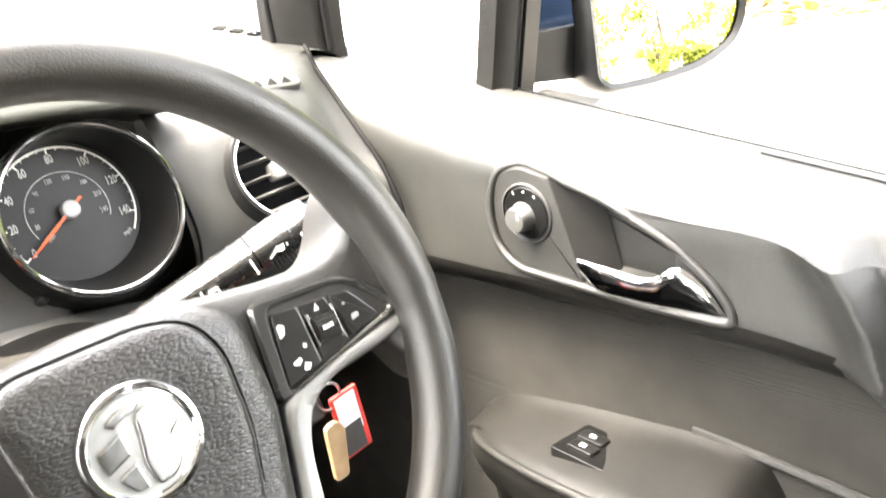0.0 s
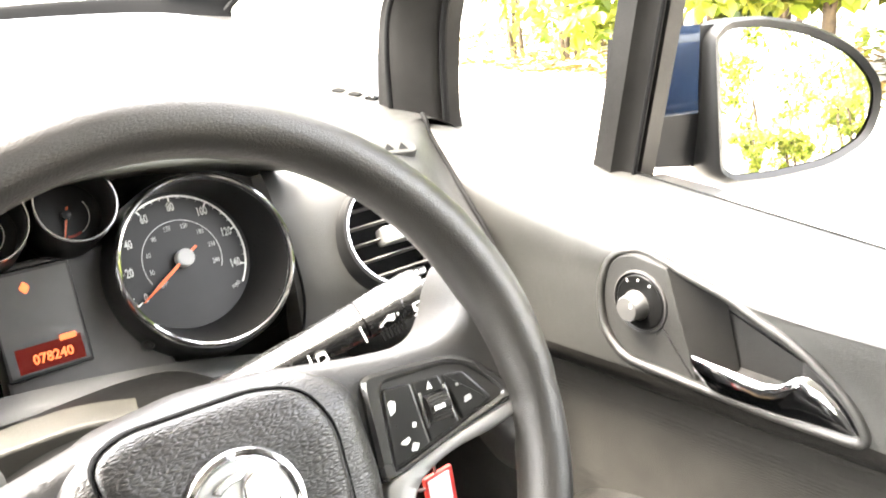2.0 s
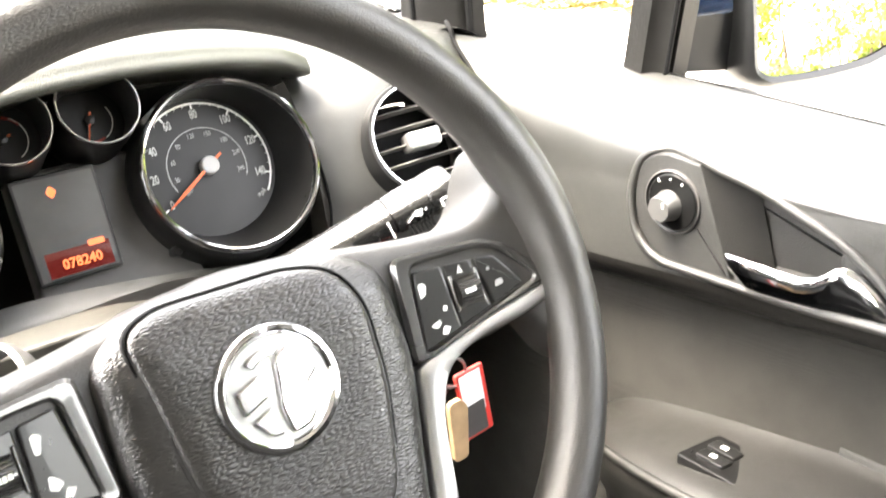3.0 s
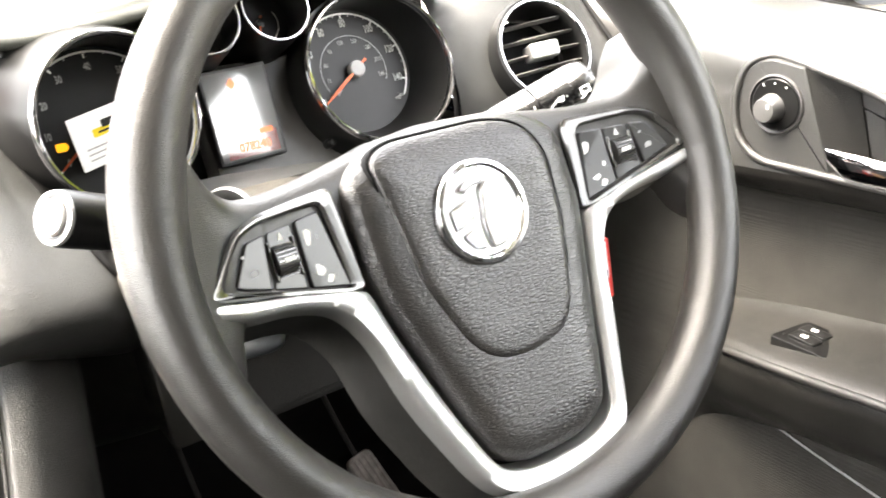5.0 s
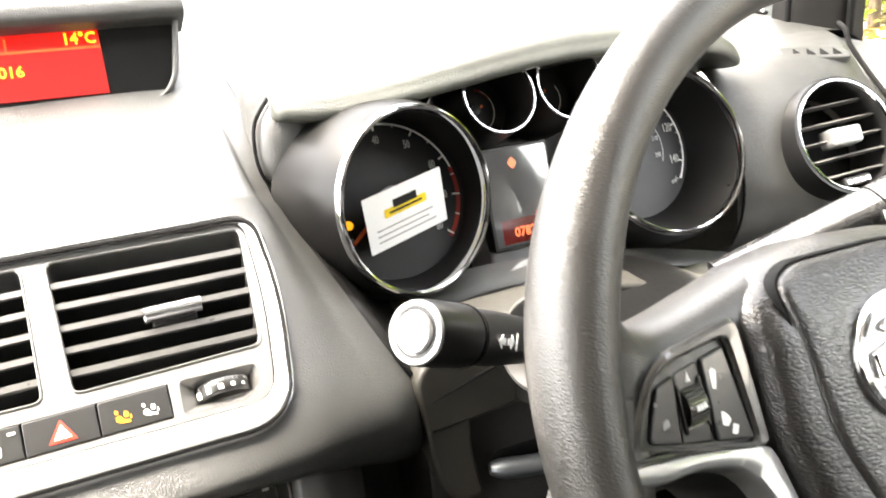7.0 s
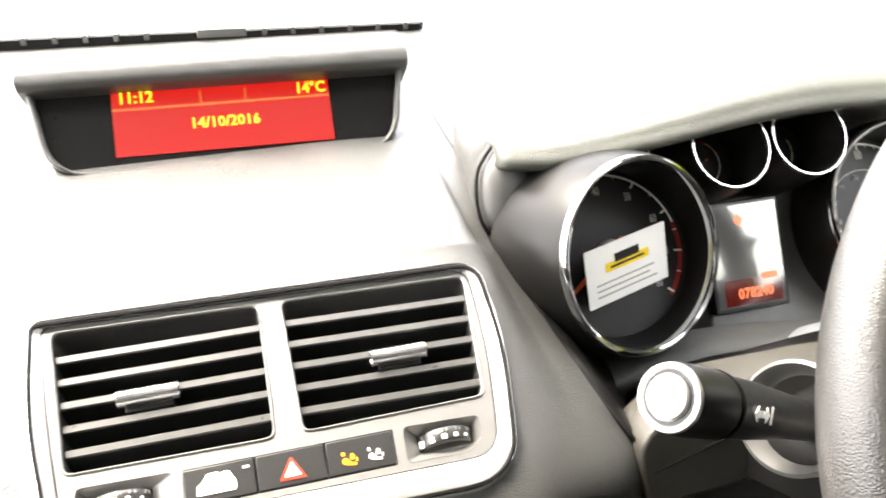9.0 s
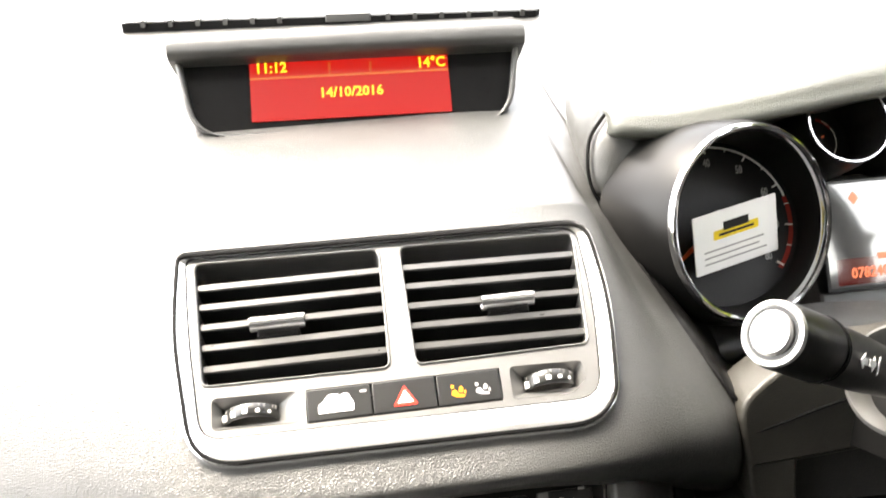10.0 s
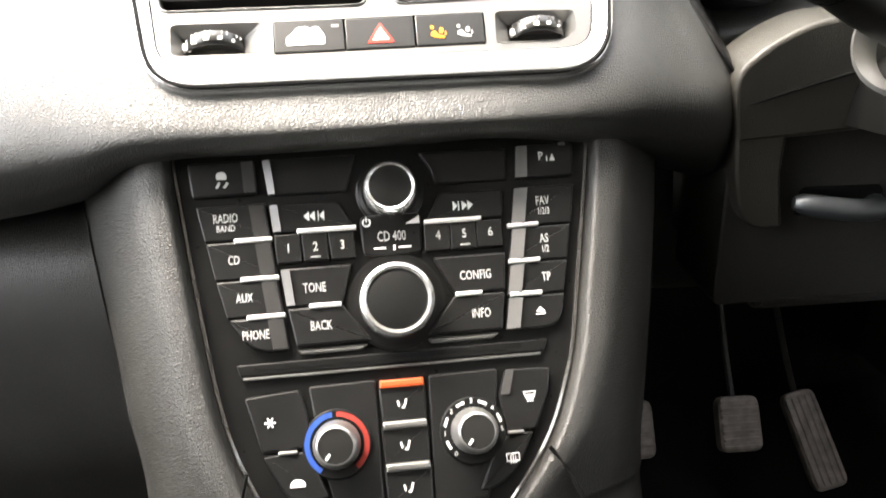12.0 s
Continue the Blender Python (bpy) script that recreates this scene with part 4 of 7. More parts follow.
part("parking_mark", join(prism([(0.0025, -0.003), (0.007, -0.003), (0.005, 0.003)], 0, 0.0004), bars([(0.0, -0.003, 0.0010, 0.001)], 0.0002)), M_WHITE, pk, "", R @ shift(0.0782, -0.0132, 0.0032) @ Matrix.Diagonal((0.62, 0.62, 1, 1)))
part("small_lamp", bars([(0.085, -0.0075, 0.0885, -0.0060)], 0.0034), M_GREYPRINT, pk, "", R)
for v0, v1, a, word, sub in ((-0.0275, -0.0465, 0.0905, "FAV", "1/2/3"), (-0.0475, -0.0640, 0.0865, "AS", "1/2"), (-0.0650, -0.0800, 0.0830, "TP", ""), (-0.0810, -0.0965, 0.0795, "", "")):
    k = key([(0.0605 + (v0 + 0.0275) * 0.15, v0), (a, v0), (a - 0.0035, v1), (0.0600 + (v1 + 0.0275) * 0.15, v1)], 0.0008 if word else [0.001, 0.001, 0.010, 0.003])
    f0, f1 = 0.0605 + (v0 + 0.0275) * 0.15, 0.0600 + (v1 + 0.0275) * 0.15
    facet(k, [(f0 + 0.0002, v0 - 0.0006), (f0 + 0.0066, v0 - 0.0006), (f1 + 0.0066, v1 + 0.0006), (f1 + 0.0002, v1 + 0.0006)], 0.0033, 0.0046, M_KEYSHEEN)
    if word:
        key_text(k, word, 0.0045, 0.0755 + v0 * 0.06, (v0 + v1) / 2 + (0.002 if sub else 0), squeeze=0.74)
        chrome_bar(k, 0.0580 + v1 * 0.06, 0.0735 + v1 * 0.06, v1 + 0.0002)
    else:
        part("eject_mark", join(prism([(-0.0032, 0), (0.0032, 0), (0, 0.0036)], 0, 0.0004), bars([(-0.0032, -0.0020, 0.0032, -0.0010)], 0.0002)), M_WHITE, k, "", R @ shift(0.0670, -0.0890, 0.0032) @ Matrix.Diagonal((0.7, 0.7, 1, 1)))
    if sub:
        key_text(k, sub, 0.0035, 0.0755 + v0 * 0.06, (v0 + v1) / 2 - 0.0032, squeeze=0.74)


def dial_knob(u, v, r, h, label, knurl=0):
    part("knob_collar", lathe([(r * 1.30, -0.001), (r * 1.30, 0.0012), (r * 1.22, 0.0016), (r * 1.08, 0.0008)], 40), M_PIANO, radio, "", R @ shift(u, v))
    n = 40
    ring = part("knob", lathe([(r, 0.0), (r, h * 0.75), (r * 0.96, h * 0.93), (r * 0.88, h), (r * 0.80, h * 0.97), (r * 0.78, h * 0.80)], n, cap=False), M_KNOB, radio, label, R @ shift(u, v))
    part("knob_cap", lathe([(r * 0.79, h * 0.80), (r * 0.79, h * 0.90), (r * 0.70, h * 0.94), (0.0005, h * 0.95)], n), M_KEY, ring, "black cap", R @ shift(u, v))


dial_knob(0.0, -0.0246, 0.0128, 0.013, "chrome-ringed volume knob")
dial_knob(-0.001, -0.0784, 0.0178, 0.014, "large chrome-ringed selector knob")
neck = part("knob_bridge", prism(rounded([(-0.016, -0.036), (0.014, -0.036), (0.013, -0.056), (-0.015, -0.056)], 0.004), -0.001, 0.0022, 0.0008), M_PIANO, radio, "", R)
key_text(neck, "CD 400", 0.0051, -0.001, -0.0470, 0.0024, squeeze=0.72)
part("power_mark", join(arc_band(0.0014, 0.0021, 120, 420, 0.0), bars([(-0.0003, 0.0003, 0.0003, 0.0026)], 0.0)), M_WHITE, neck, "", R @ shift(-0.0125, -0.0395, 0.0024))
part("volume_mark", prism([(-0.0035, -0.0018), (0.0035, -0.0018), (0.0035, 0.0020)], 0, 0.0003), M_WHITE, neck, "", R @ shift(0.0095, -0.0395, 0.0022))
part("turn_mark", bars([(-0.010, -0.0528, -0.004, -0.0520), (-0.0005, -0.0536, 0.0005, -0.0512), (0.002, -0.0528, 0.008, -0.0520)], 0.0024), M_WHITE, neck, "", R)
part("disc_slot", prism(rounded([(-0.077, -0.1020), (0.069, -0.1020), (0.067, -0.1075), (-0.0755, -0.1075)], 0.001, 2), 0.0, 0.0018, 0.0006), M_PIANO, radio, "", R)
part("slot_mouth", prism(rect(-0.0690, -0.1052, 0.0560, -0.1030), 0.001, 0.0021), M_SOOT, radio, "", R)
part("slot_edge", prism(rect(-0.0740, -0.1092, 0.0650, -0.1080), 0.001, 0.0024, 0.0004), M_SILVER, radio, "", R)
for u0, u1 in ((-0.049, -0.016), (0.012, 0.046)):
    part("lower_edge", prism(rounded([(u0, -0.0972), (u1, -0.0972), (u1 - 0.003, -0.0995), (u0 + 0.002, -0.0995)], 0.0006, 2), 0.0, 0.0026, 0.0006), M_SILVER, radio, "", R)

climate = thing("climate_control_panel", on_radio(0, -0.14, -0.02), "black heater panel with red and blue ringed knob", "heater controls")


def ckey(pts, r=0.002, h=0.003, label=""):
    return part("button", prism(rounded(pts, r, 3), -0.0005, h, 0.0009), M_KEY, climate, label, R)


ac = ckey([(-0.0742, -0.1172), (-0.0490, -0.1154), (-0.0458, -0.1285), (-0.0458, -0.1412), (-0.0672, -0.1426)])
part("snow_mark", join(*[tube([(0.0034 * math.cos(a), 0.0034 * math.sin(a), 0.0002), (-0.0034 * math.cos(a), -0.0034 * math.sin(a), 0.0002)], 0.0005, 4) for a in (0.0, 1.047, 2.094)]), M_WHITE, ac, "", R @ shift(-0.0629, -0.1292, 0.003) @ Matrix.Diagonal((0.72, 0.72, 1, 1)))
rc = ckey([(-0.0672, -0.1438), (-0.0469, -0.1434), (-0.0381, -0.1644), (-0.0560, -0.1660)], [0.002, 0.002, 0.002, 0.008])
part("car_mark", prism(rounded([(-0.0045, -0.002), (0.0045, -0.002), (0.004, 0.0005), (0.0015, 0.0022), (-0.002, 0.0022), (-0.004, 0.0005)], 0.0007, 2), 0, 0.0004), M_WHITE, rc, "", R @ shift(-0.0521, -0.1570, 0.003) @ Matrix.Diagonal((0.8, 0.8, 1, 1)))
part("chrome_bar", prism(rect(-0.0600, -0.1440, -0.0515, -0.1423, 0.0004, 2), 0.002, 0.0042, 0.0005), M_SATIN, rc, "", R)
ckey([(-0.0451, -0.1145), (-0.0140, -0.1140), (-0.0140, -0.1700), (-0.0358, -0.1700), (-0.0393, -0.1556)], h=0.0016, label="blank black cover")
ckey([(0.0106, -0.1141), (0.0436, -0.1139), (0.0425, -0.1238), (0.0343, -0.1720), (0.0092, -0.1720)], h=0.0016, label="blank black cover")
dm = ckey([(0.0470, -0.1147), (0.0684, -0.1154), (0.0666, -0.1260), (0.0590, -0.1432), (0.0453, -0.1434), (0.0430, -0.1264)])
facet(dm, [(0.0474, -0.1152), (0.0510, -0.1152), (0.0478, -0.1262), (0.0436, -0.1262)], 0.0031, 0.0040, M_KEYDIM)
rw = ckey([(0.0452, -0.1444), (0.0578, -0.1440), (0.0500, -0.1582), (0.0385, -0.1677), (0.0300, -0.1685), (0.0367, -0.1543)], [0.002, 0.002, 0.006, 0.006, 0.002, 0.002])
part("chrome_bar", prism(rect(0.0452, -0.1446, 0.0528, -0.1430, 0.0004, 2), 0.002, 0.0042, 0.0005), M_SATIN, rw, "", R)
for k, u, v, pts in ((dm, 0.0574, -0.1280, [(-0.0042, 0.0030), (0.0042, 0.0030), (0.0026, -0.0012), (-0.0026, -0.0012)]), (rw, 0.0466, -0.1552, [(-0.0042, 0.0028), (0.0042, 0.0028), (0.0042, -0.0022), (-0.0042, -0.0022)])):
    part("heat_mark", join(frame_ring(pts, inset(pts, 0.0006), 0.0, 0.0004, 0.0001), bars([(-0.0018, -0.0034, -0.0012, 0.0014), (-0.0003, -0.0034, 0.0003, 0.0014), (0.0012, -0.0034, 0.0018, 0.0014)], 0.0002)), M_WHITE, k, "", R @ shift(u, v, 0.003) @ Matrix.Diagonal((0.75, 0.75, 1, 1)))
for i in range(3):
    v0 = -0.1175 - 0.0189 * i
    k = ckey([(-0.0130, v0), (0.0088, v0), (0.0084, v0 - 0.0160), (-0.0122, v0 - 0.0160)], 0.001)
    part("air_mark", join(prism([(-0.0034, 0.0020), (-0.0022, 0.0024), (-0.0014, -0.0006), (-0.0022, -0.0022), (-0.0028, -0.0006)], 0, 0.0004), prism([(-0.0004, -0.0028), (0.0014, -0.0030), (0.0026, -0.0006), (0.0034, 0.0028), (0.0022, 0.0030), (0.0014, 0.0000), (0.0006, -0.0016), (-0.0004, -0.0014)], 0, 0.0004)), M_WHITE, k, "", R @ shift(-0.0025, v0 - 0.0085, 0.003) @ Matrix.Diagonal((0.72, 0.72, 1, 1)))
    part("air_bar", prism(rect(-0.0122, v0 - 0.0008, 0.0082, v0 + 0.0028, 0.0008, 2), 0.0, 0.0048, 0.0010), M_LAMPORANGE_RED if i == 0 else M_SATIN, k, "lit orange bar" if i == 0 else "silver bar", R)


def heater_knob(u, v, r):
    base = part("knob_base", lathe([(r * 1.66, -0.001), (r * 1.66, 0.0022), (r * 1.58, 0.0030), (r * 1.20, 0.0026), (r * 1.05, 0.0026)], 44), M_PIANO, climate, "", R @ shift(u, v))
    n = 72
    loops = []
    for rr, w, kn in ((1.12, 0.002, 1), (1.04, 0.015, 1), (0.92, 0.0185, 0), (0.85, 0.0192, 0), (0.80, 0.0192, 0)):
        loops.append([(r * rr * (1 + (0.03 if (kn and j % 2) else 0)) * math.cos(2 * math.pi * j / n), r * rr * (1 + (0.03 if (kn and j % 2) else 0)) * math.sin(2 * math.pi * j / n), w) for j in range(n)])
    kb = part("knob", rings(loops, False, False), M_SATIN, climate, "knurled silver knob", R @ shift(u, v), 60)
    part("knob_cap", lathe([(r * 0.81, 0.017), (r * 0.81, 0.0188), (0.0004, 0.0190)], 40), M_PODKEY, kb, "", R @ shift(u, v))
    part("pointer", prism(rect(-0.0006, 0.42 * r, 0.0006, 0.74 * r), 0.0186, 0.0194), M_WHITE, kb, "", R @ shift(u, v, 0, 140))
    return base


kb1 = heater_knob(-0.0335, -0.1415, 0.0096)
part("blue_ring", arc_band(0.0124, 0.0148, 96, 236, 0.0029), M_BLUEPRINT, kb1, "blue cold band", R @ shift(-0.0335, -0.1415))
part("red_ring", arc_band(0.0124, 0.0148, -52, 88, 0.0029), M_REDPRINT, kb1, "red hot band", R @ shift(-0.0335, -0.1415))
kb2 = heater_knob(0.0295, -0.1412, 0.0094)
for i, n_ in enumerate("012345"):
    a = radians(228 - 46 * i)
    part("figure", letters(n_, 0.0032, 0.0295 + 0.0134 * math.cos(a), -0.1412 + 0.0134 * math.sin(a), 0.0030), M_WHITE, kb2, "", R)
    if i < 5:
        part("tick", arc_band(0.0127, 0.0140, 228 - 46 * i - 32, 228 - 46 * i - 14, 0.0028, n=6), M_WHITE, kb2, "", R @ shift(0.0295, -0.1412))


# ---- instruments ----
cluster = thing("instrument_cluster", (0.34, 0.33, 0.95), "instrument cluster with chrome-ringed dials and small grey screen", "instrument cluster")
part("back_plate", prism(rounded([(-0.285, -0.075), (0.085, -0.075), (0.095, 0.085), (-0.275, 0.085)], 0.02), -0.07, -0.046, 0.002), M_SOOT, cluster, "", C)
part("middle_plate", prism(rounded([(-0.150, -0.085), (-0.030, -0.085), (-0.050, 0.030), (-0.146, 0.030)], 0.004), -0.04, -0.0055, 0.003), M_CLUSTER, cluster, "grey middle plate", C)
LC = flat(tuple(C @ Vector((-0.116, -0.014, 0.0155)) + Vector((-0.004, 0.005, -0.004))), 11) @ Matrix.Diagonal((0.95, 0.95, 1.0, 1.0)) @ Matrix.Translation((0.116, 0.014, -0.009))
screen2 = part("screen_frame", prism(rect(-0.1455, -0.0545, -0.0845, 0.0265, 0.002), -0.01, 0.0095, 0.001), M_BLACK, cluster, "", LC)
part("screen", prism(rect(-0.1430, -0.0515, -0.0870, 0.0235, 0.001), 0.005, 0.0100), M_LCDGREY, screen2, "grey liquid crystal screen", LC)
part("lit_zone", prism(rect(-0.137, -0.0500, -0.0900, -0.0310), 0.0095, 0.01012), M_LCDZONE, screen2, "red-lit zone of the screen", LC)
part("odometer_readout", letters("078240", 0.0105, -0.112, -0.0420, 0.0103, squeeze=0.92, bold=0.0003), M_LCDRED, screen2, "lit orange-red figures", LC)
part("trip_readout", bars([(-0.105, -0.0330, -0.093, -0.0285)], 0.0103), M_LCDRED, screen2, "", LC)
part("gear_mark", prism(rounded([(-0.004, 0), (0, -0.005), (0.004, 0), (0, 0.005)], 0.001, 2), 0, 0.0004), M_LCDRED, screen2, "", LC @ shift(-0.119, 0.0125, 0.0100))
part("reset_pin", lathe([(0.004, 0), (0.004, 0.012), (0.003, 0.014), (0.0005, 0.0145)], 20), M_BLACK, cluster, "black reset pin", C @ shift(-0.052, -0.056, 0.0))


def big_dial(ring, r, ty, tx, face, label, lean=0.0):
    """A ring of radius r on a flared cup, turned by ty and tx degrees; the face lies behind it, square to the cluster."""
    m = C @ shift(*ring) @ Matrix.Rotation(radians(ty), 4, "Y") @ Matrix.Rotation(radians(tx), 4, "X")
    deep = C @ shift(*face)
    d = part("dial_face", lathe([(0.059, -0.008), (0.059, -0.004), (0.0005, -0.004)], 64), M_DIAL, cluster, label, deep)
    turn_ = [2 * math.pi * q / 72 for q in range(72)]
    tube_, cup = [], []
    for k in range(7):
        t = k / 6
        tube_.append([tuple((m @ Vector(((r - 0.001) * math.cos(a), (r - 0.001) * math.sin(a), -0.001))).lerp(deep @ Vector((0.0560 * math.cos(a), 0.0560 * math.sin(a), -0.004)), t)) for a in turn_])
    part("dial_tube", rings(tube_, False, False), M_TUBE, d, "black inner tube")
    for grow, w, k in ((0.0095, -0.062, 1.0), (0.0072, -0.030, 0.55), (0.0055, -0.012, 0.2), (0.0030, -0.003, 0.0), (0.0005, -0.002, 0.0)):
        cup.append([((r + grow) * math.cos(a) - lean * k, (r + grow) * math.sin(a), w) for a in turn_])
    part("dial_cup", rings(cup, False, False), M_CUP, d, "glossy dark outer cup", m)
    part("chrome_ring", lathe([(r + 0.0030, -0.004), (r + 0.0028, -0.001), (r + 0.0018, 0.0008), (r + 0.0003, 0.0014), (r - 0.0012, 0.0006), (r - 0.0020, -0.0014), (r - 0.0022, -0.004)], 72, cap=False), M_RING, d, "chrome bezel ring", m)
    return d, deep


def dial_print(d, m, angles, last, labels, r_num, size, minor, redfrom=None, ink=M_DIALINK):
    """Scale with a label at each angle, the arc running on to last."""
    a0, a1 = angles[0], last
    part("scale_arc", arc_band(0.0512, 0.0528, a1 if redfrom is None else redfrom, a0, -0.0038, n=64), M_WHITE, d, "", m)
    if redfrom is not None:
        part("red_arc", arc_band(0.0500, 0.0530, a1, redfrom, -0.0037, n=24), M_REDPRINT, d, "red zone", m)
    k = (len(labels) - 1) * minor
    ticks = []
    for i in range(k + 1):
        q, f = divmod(i, minor)
        a = radians(angles[q] if f == 0 else angles[q] + (angles[q + 1] - angles[q]) * f / minor)
        r0 = 0.0475 if f == 0 else 0.0498
        w = 0.0006 if f == 0 else 0.0003
        t = prism(rect(r0, -w, 0.0528, w), -0.0002, 0.0002)
        t.transform(Matrix.Rotation(a, 4, "Z"))
        ticks.append(t)
    part("ticks", join(*ticks), M_WHITE, d, "", m @ Matrix.Translation((0, 0, -0.0036)))
    for i, s in enumerate(labels):
        a = radians(angles[i])
        part("figure", letters(s, size, r_num * math.cos(a), r_num * math.sin(a), -0.0036, squeeze=0.62, bold=0.0002), ink, d, "", m)


speedo, ms = big_dial((0.0023, -0.0066, 0.0399), 0.0656, -3.6, -1.5, (-0.0040, 0.0018, 0.0021), "black speedometer face with white figures")
dial_print(speedo, ms, [212, 181, 151, 118.5, 86.7, 52.3, 17.5, -18.7], -36, ["0", "20", "40", "60", "80", "100", "120", "140"], 0.0431, 0.0100, 4)
part("inner_arc", arc_band(0.0316, 0.0323, -25, 205, -0.0038, n=48), M_GREYPRINT, speedo, "", ms)
for i in range(8):
    a = radians(190 - 29.5 * i)
    part("small_figure", letters(str(30 * (i + 1)), 0.0058, 0.0270 * math.cos(a), 0.0270 * math.sin(a), -0.0036, squeeze=0.7), M_GREYPRINT, speedo, "", ms)
part("unit_lettering", letters("mph", 0.0058, 0.036, -0.031, -0.0036, squeeze=0.8, turn=radians(20)), M_GREYPRINT, speedo, "", ms)
part("unit_lettering", letters("km/h", 0.0042, -0.020, -0.016, -0.0036, squeeze=0.8, turn=radians(35)), M_GREYPRINT, speedo, "", ms)
tacho, mt = big_dial((-0.2223, -0.0107, 0.0660), 0.0588, 15.4, 14.0, (-0.2257, 0.0, 0.0243), "black rev counter face with red zone", 0.004)
dial_print(tacho, mt, [217.8 - 32.1 * i for i in range(9)], -42, ["0", "10", "20", "30", "40", "50", "60", "70", "80"], 0.0409, 0.0080, 2, redfrom=15, ink=M_GREYPRINT)


def needle(d, m, angle, length, tail, r):
    a = radians(angle)
    nb = rings([[(-tail, -0.0010, 0.002), (-tail, 0.0010, 0.002), (-tail, 0.0010, 0.004), (-tail, -0.0010, 0.004)], [(length * 0.6, -0.0013, 0.001), (length * 0.6, 0.0013, 0.001), (length * 0.6, 0.0013, 0.004), (length * 0.6, -0.0013, 0.004)],
                [(length, -0.0004, 0.001), (length, 0.0004, 0.001), (length, 0.0004, 0.0025), (length, -0.0004, 0.0025)]])
    nd = part("needle", nb, M_ORANGE, d, "orange needle", m @ Matrix.Rotation(a, 4, "Z"))
    part("needle_hub", lathe([(r, -0.003), (r, 0.0045), (r * 0.85, 0.0055), (0.0003, 0.0058)], 28), M_GREYPRINT, d, "grey hub cap", m)


needle(speedo, ms, 213, 0.048, 0.013, 0.0072)
needle(tacho, mt, 218, 0.050, 0.012, 0.0072)
part("engine_lamp", prism(rounded([(-0.004, -0.003), (0.003, -0.003), (0.005, 0), (0.003, 0.003), (-0.004, 0.003)], 0.001, 2), 0, 0.0004), M_LAMPORANGE, tacho, "lit amber engine lamp", mt @ shift(-0.034, -0.013, -0.0036))
for u, v in ((-0.1405, 0.0520), (-0.0815, 0.0532)):
    m = C @ shift(u, v, 0.014)
    g = part("small_dial", lathe([(0.0255, -0.01), (0.0255, -0.004), (0.0005, -0.004)], 40), M_DIAL, cluster, "small black gauge", m)
    part("small_tube", lathe([(0.0295, -0.03), (0.0290, 0.020), (0.0278, 0.0390), (0.0262, 0.0390), (0.0250, -0.004)], 48, cap=False), M_BLACK, g, "", m)
    part("small_chrome_ring", lathe([(0.0280, 0.0385), (0.0277, 0.0405), (0.0266, 0.0405), (0.0260, 0.0385)], 48, cap=False), M_RING, g, "chrome ring", m)
    part("scale_arc", arc_band(0.0160, 0.0168, -60, 30 if u > -0.11 else 60, -0.0036, n=16), M_WHITE, g, "", m)
    part("red_arc", arc_band(0.0150, 0.0170, 30, 75, -0.0036, n=8) if u < -0.1 else arc_band(0.0150, 0.0168, -100, -62, -0.0036, n=8), M_REDPRINT, g, "", m)
    part("gauge_needle", rings([[(-0.006, -0.0008, -0.001), (-0.006, 0.0008, -0.001), (-0.006, 0.0008, 0.001), (-0.006, -0.0008, 0.001)], [(0.017, -0.0004, -0.001), (0.017, 0.0004, -0.001), (0.017, 0.0004, 0.0005), (0.017, -0.0004, 0.0005)]]), M_ORANGE, g, "", m @ Matrix.Rotation(radians(-108 if u > -0.1 else 200), 4, "Z"))
    part("gauge_hub", lathe([(0.0035, -0.003), (0.0035, 0.001), (0.0003, 0.0015)], 16), M_BLACK, g, "", m)

# card left standing against the rev counter
CARD = Matrix.Translation((0.2197, 0.2833, 1.0221)) @ Matrix.Rotation(radians(16), 4, "Z") @ Matrix.Rotation(radians(94.9), 4, "X") @ Matrix.Rotation(radians(7.7), 4, "Z")
card = thing("paper_card", (0.2215, 0.2865, 1.0), "small white paper card with yellow and black print", "card")
part("sheet", prism(rect(-0.0335, -0.0195, 0.0335, 0.0195, 0.001, 2), -0.0003, 0.0003, back=True), M_PAPER, card, "", CARD)
part("yellow_mark", prism(rounded([(-0.018, 0.001), (0.018, 0.001), (0.018, 0.007), (-0.018, 0.007)], 0.001, 2), 0.0002, 0.0006), M_YELLOW, card, "yellow printed bar", CARD)
part("black_mark", bars([(-0.010, 0.006, 0.010, 0.0115), (-0.014, 0.003, 0.014, 0.0045)], 0.0006), M_BLACK, card, "black printed bars", CARD)
for v, u in ((-0.006, 0.022), (-0.010, 0.018), (-0.014, 0.024)):
    part("print_line", bars([(-0.026, v, u, v + 0.0010)], 0.0004), M_GREYPRINT, card, "grey line of small print", CARD)

# ---- driver's round side vent ----
sv = thing("round_air_vent", (0.602, 0.268, 0.96), "round black air vent with silver tab, chrome ring", "air vent")
part("ring", lathe([(0.0520, -0.03), (0.0520, 0.004), (0.0500, 0.010), (0.0475, 0.0105), (0.0450, 0.006), (0.0440, -0.03)], 64, cap=False), M_BLACK, sv, "gloss black ring", SV)
part("chrome_ring", lathe([(0.0478, 0.0100), (0.0474, 0.0118), (0.0460, 0.0116), (0.0456, 0.0090)], 64, cap=False), M_CHROME, sv, "", SV)
part("well", lathe([(0.0455, -0.045), (0.0455, -0.04), (0.0005, -0.04)], 40), M_SOOT, sv, "", SV)
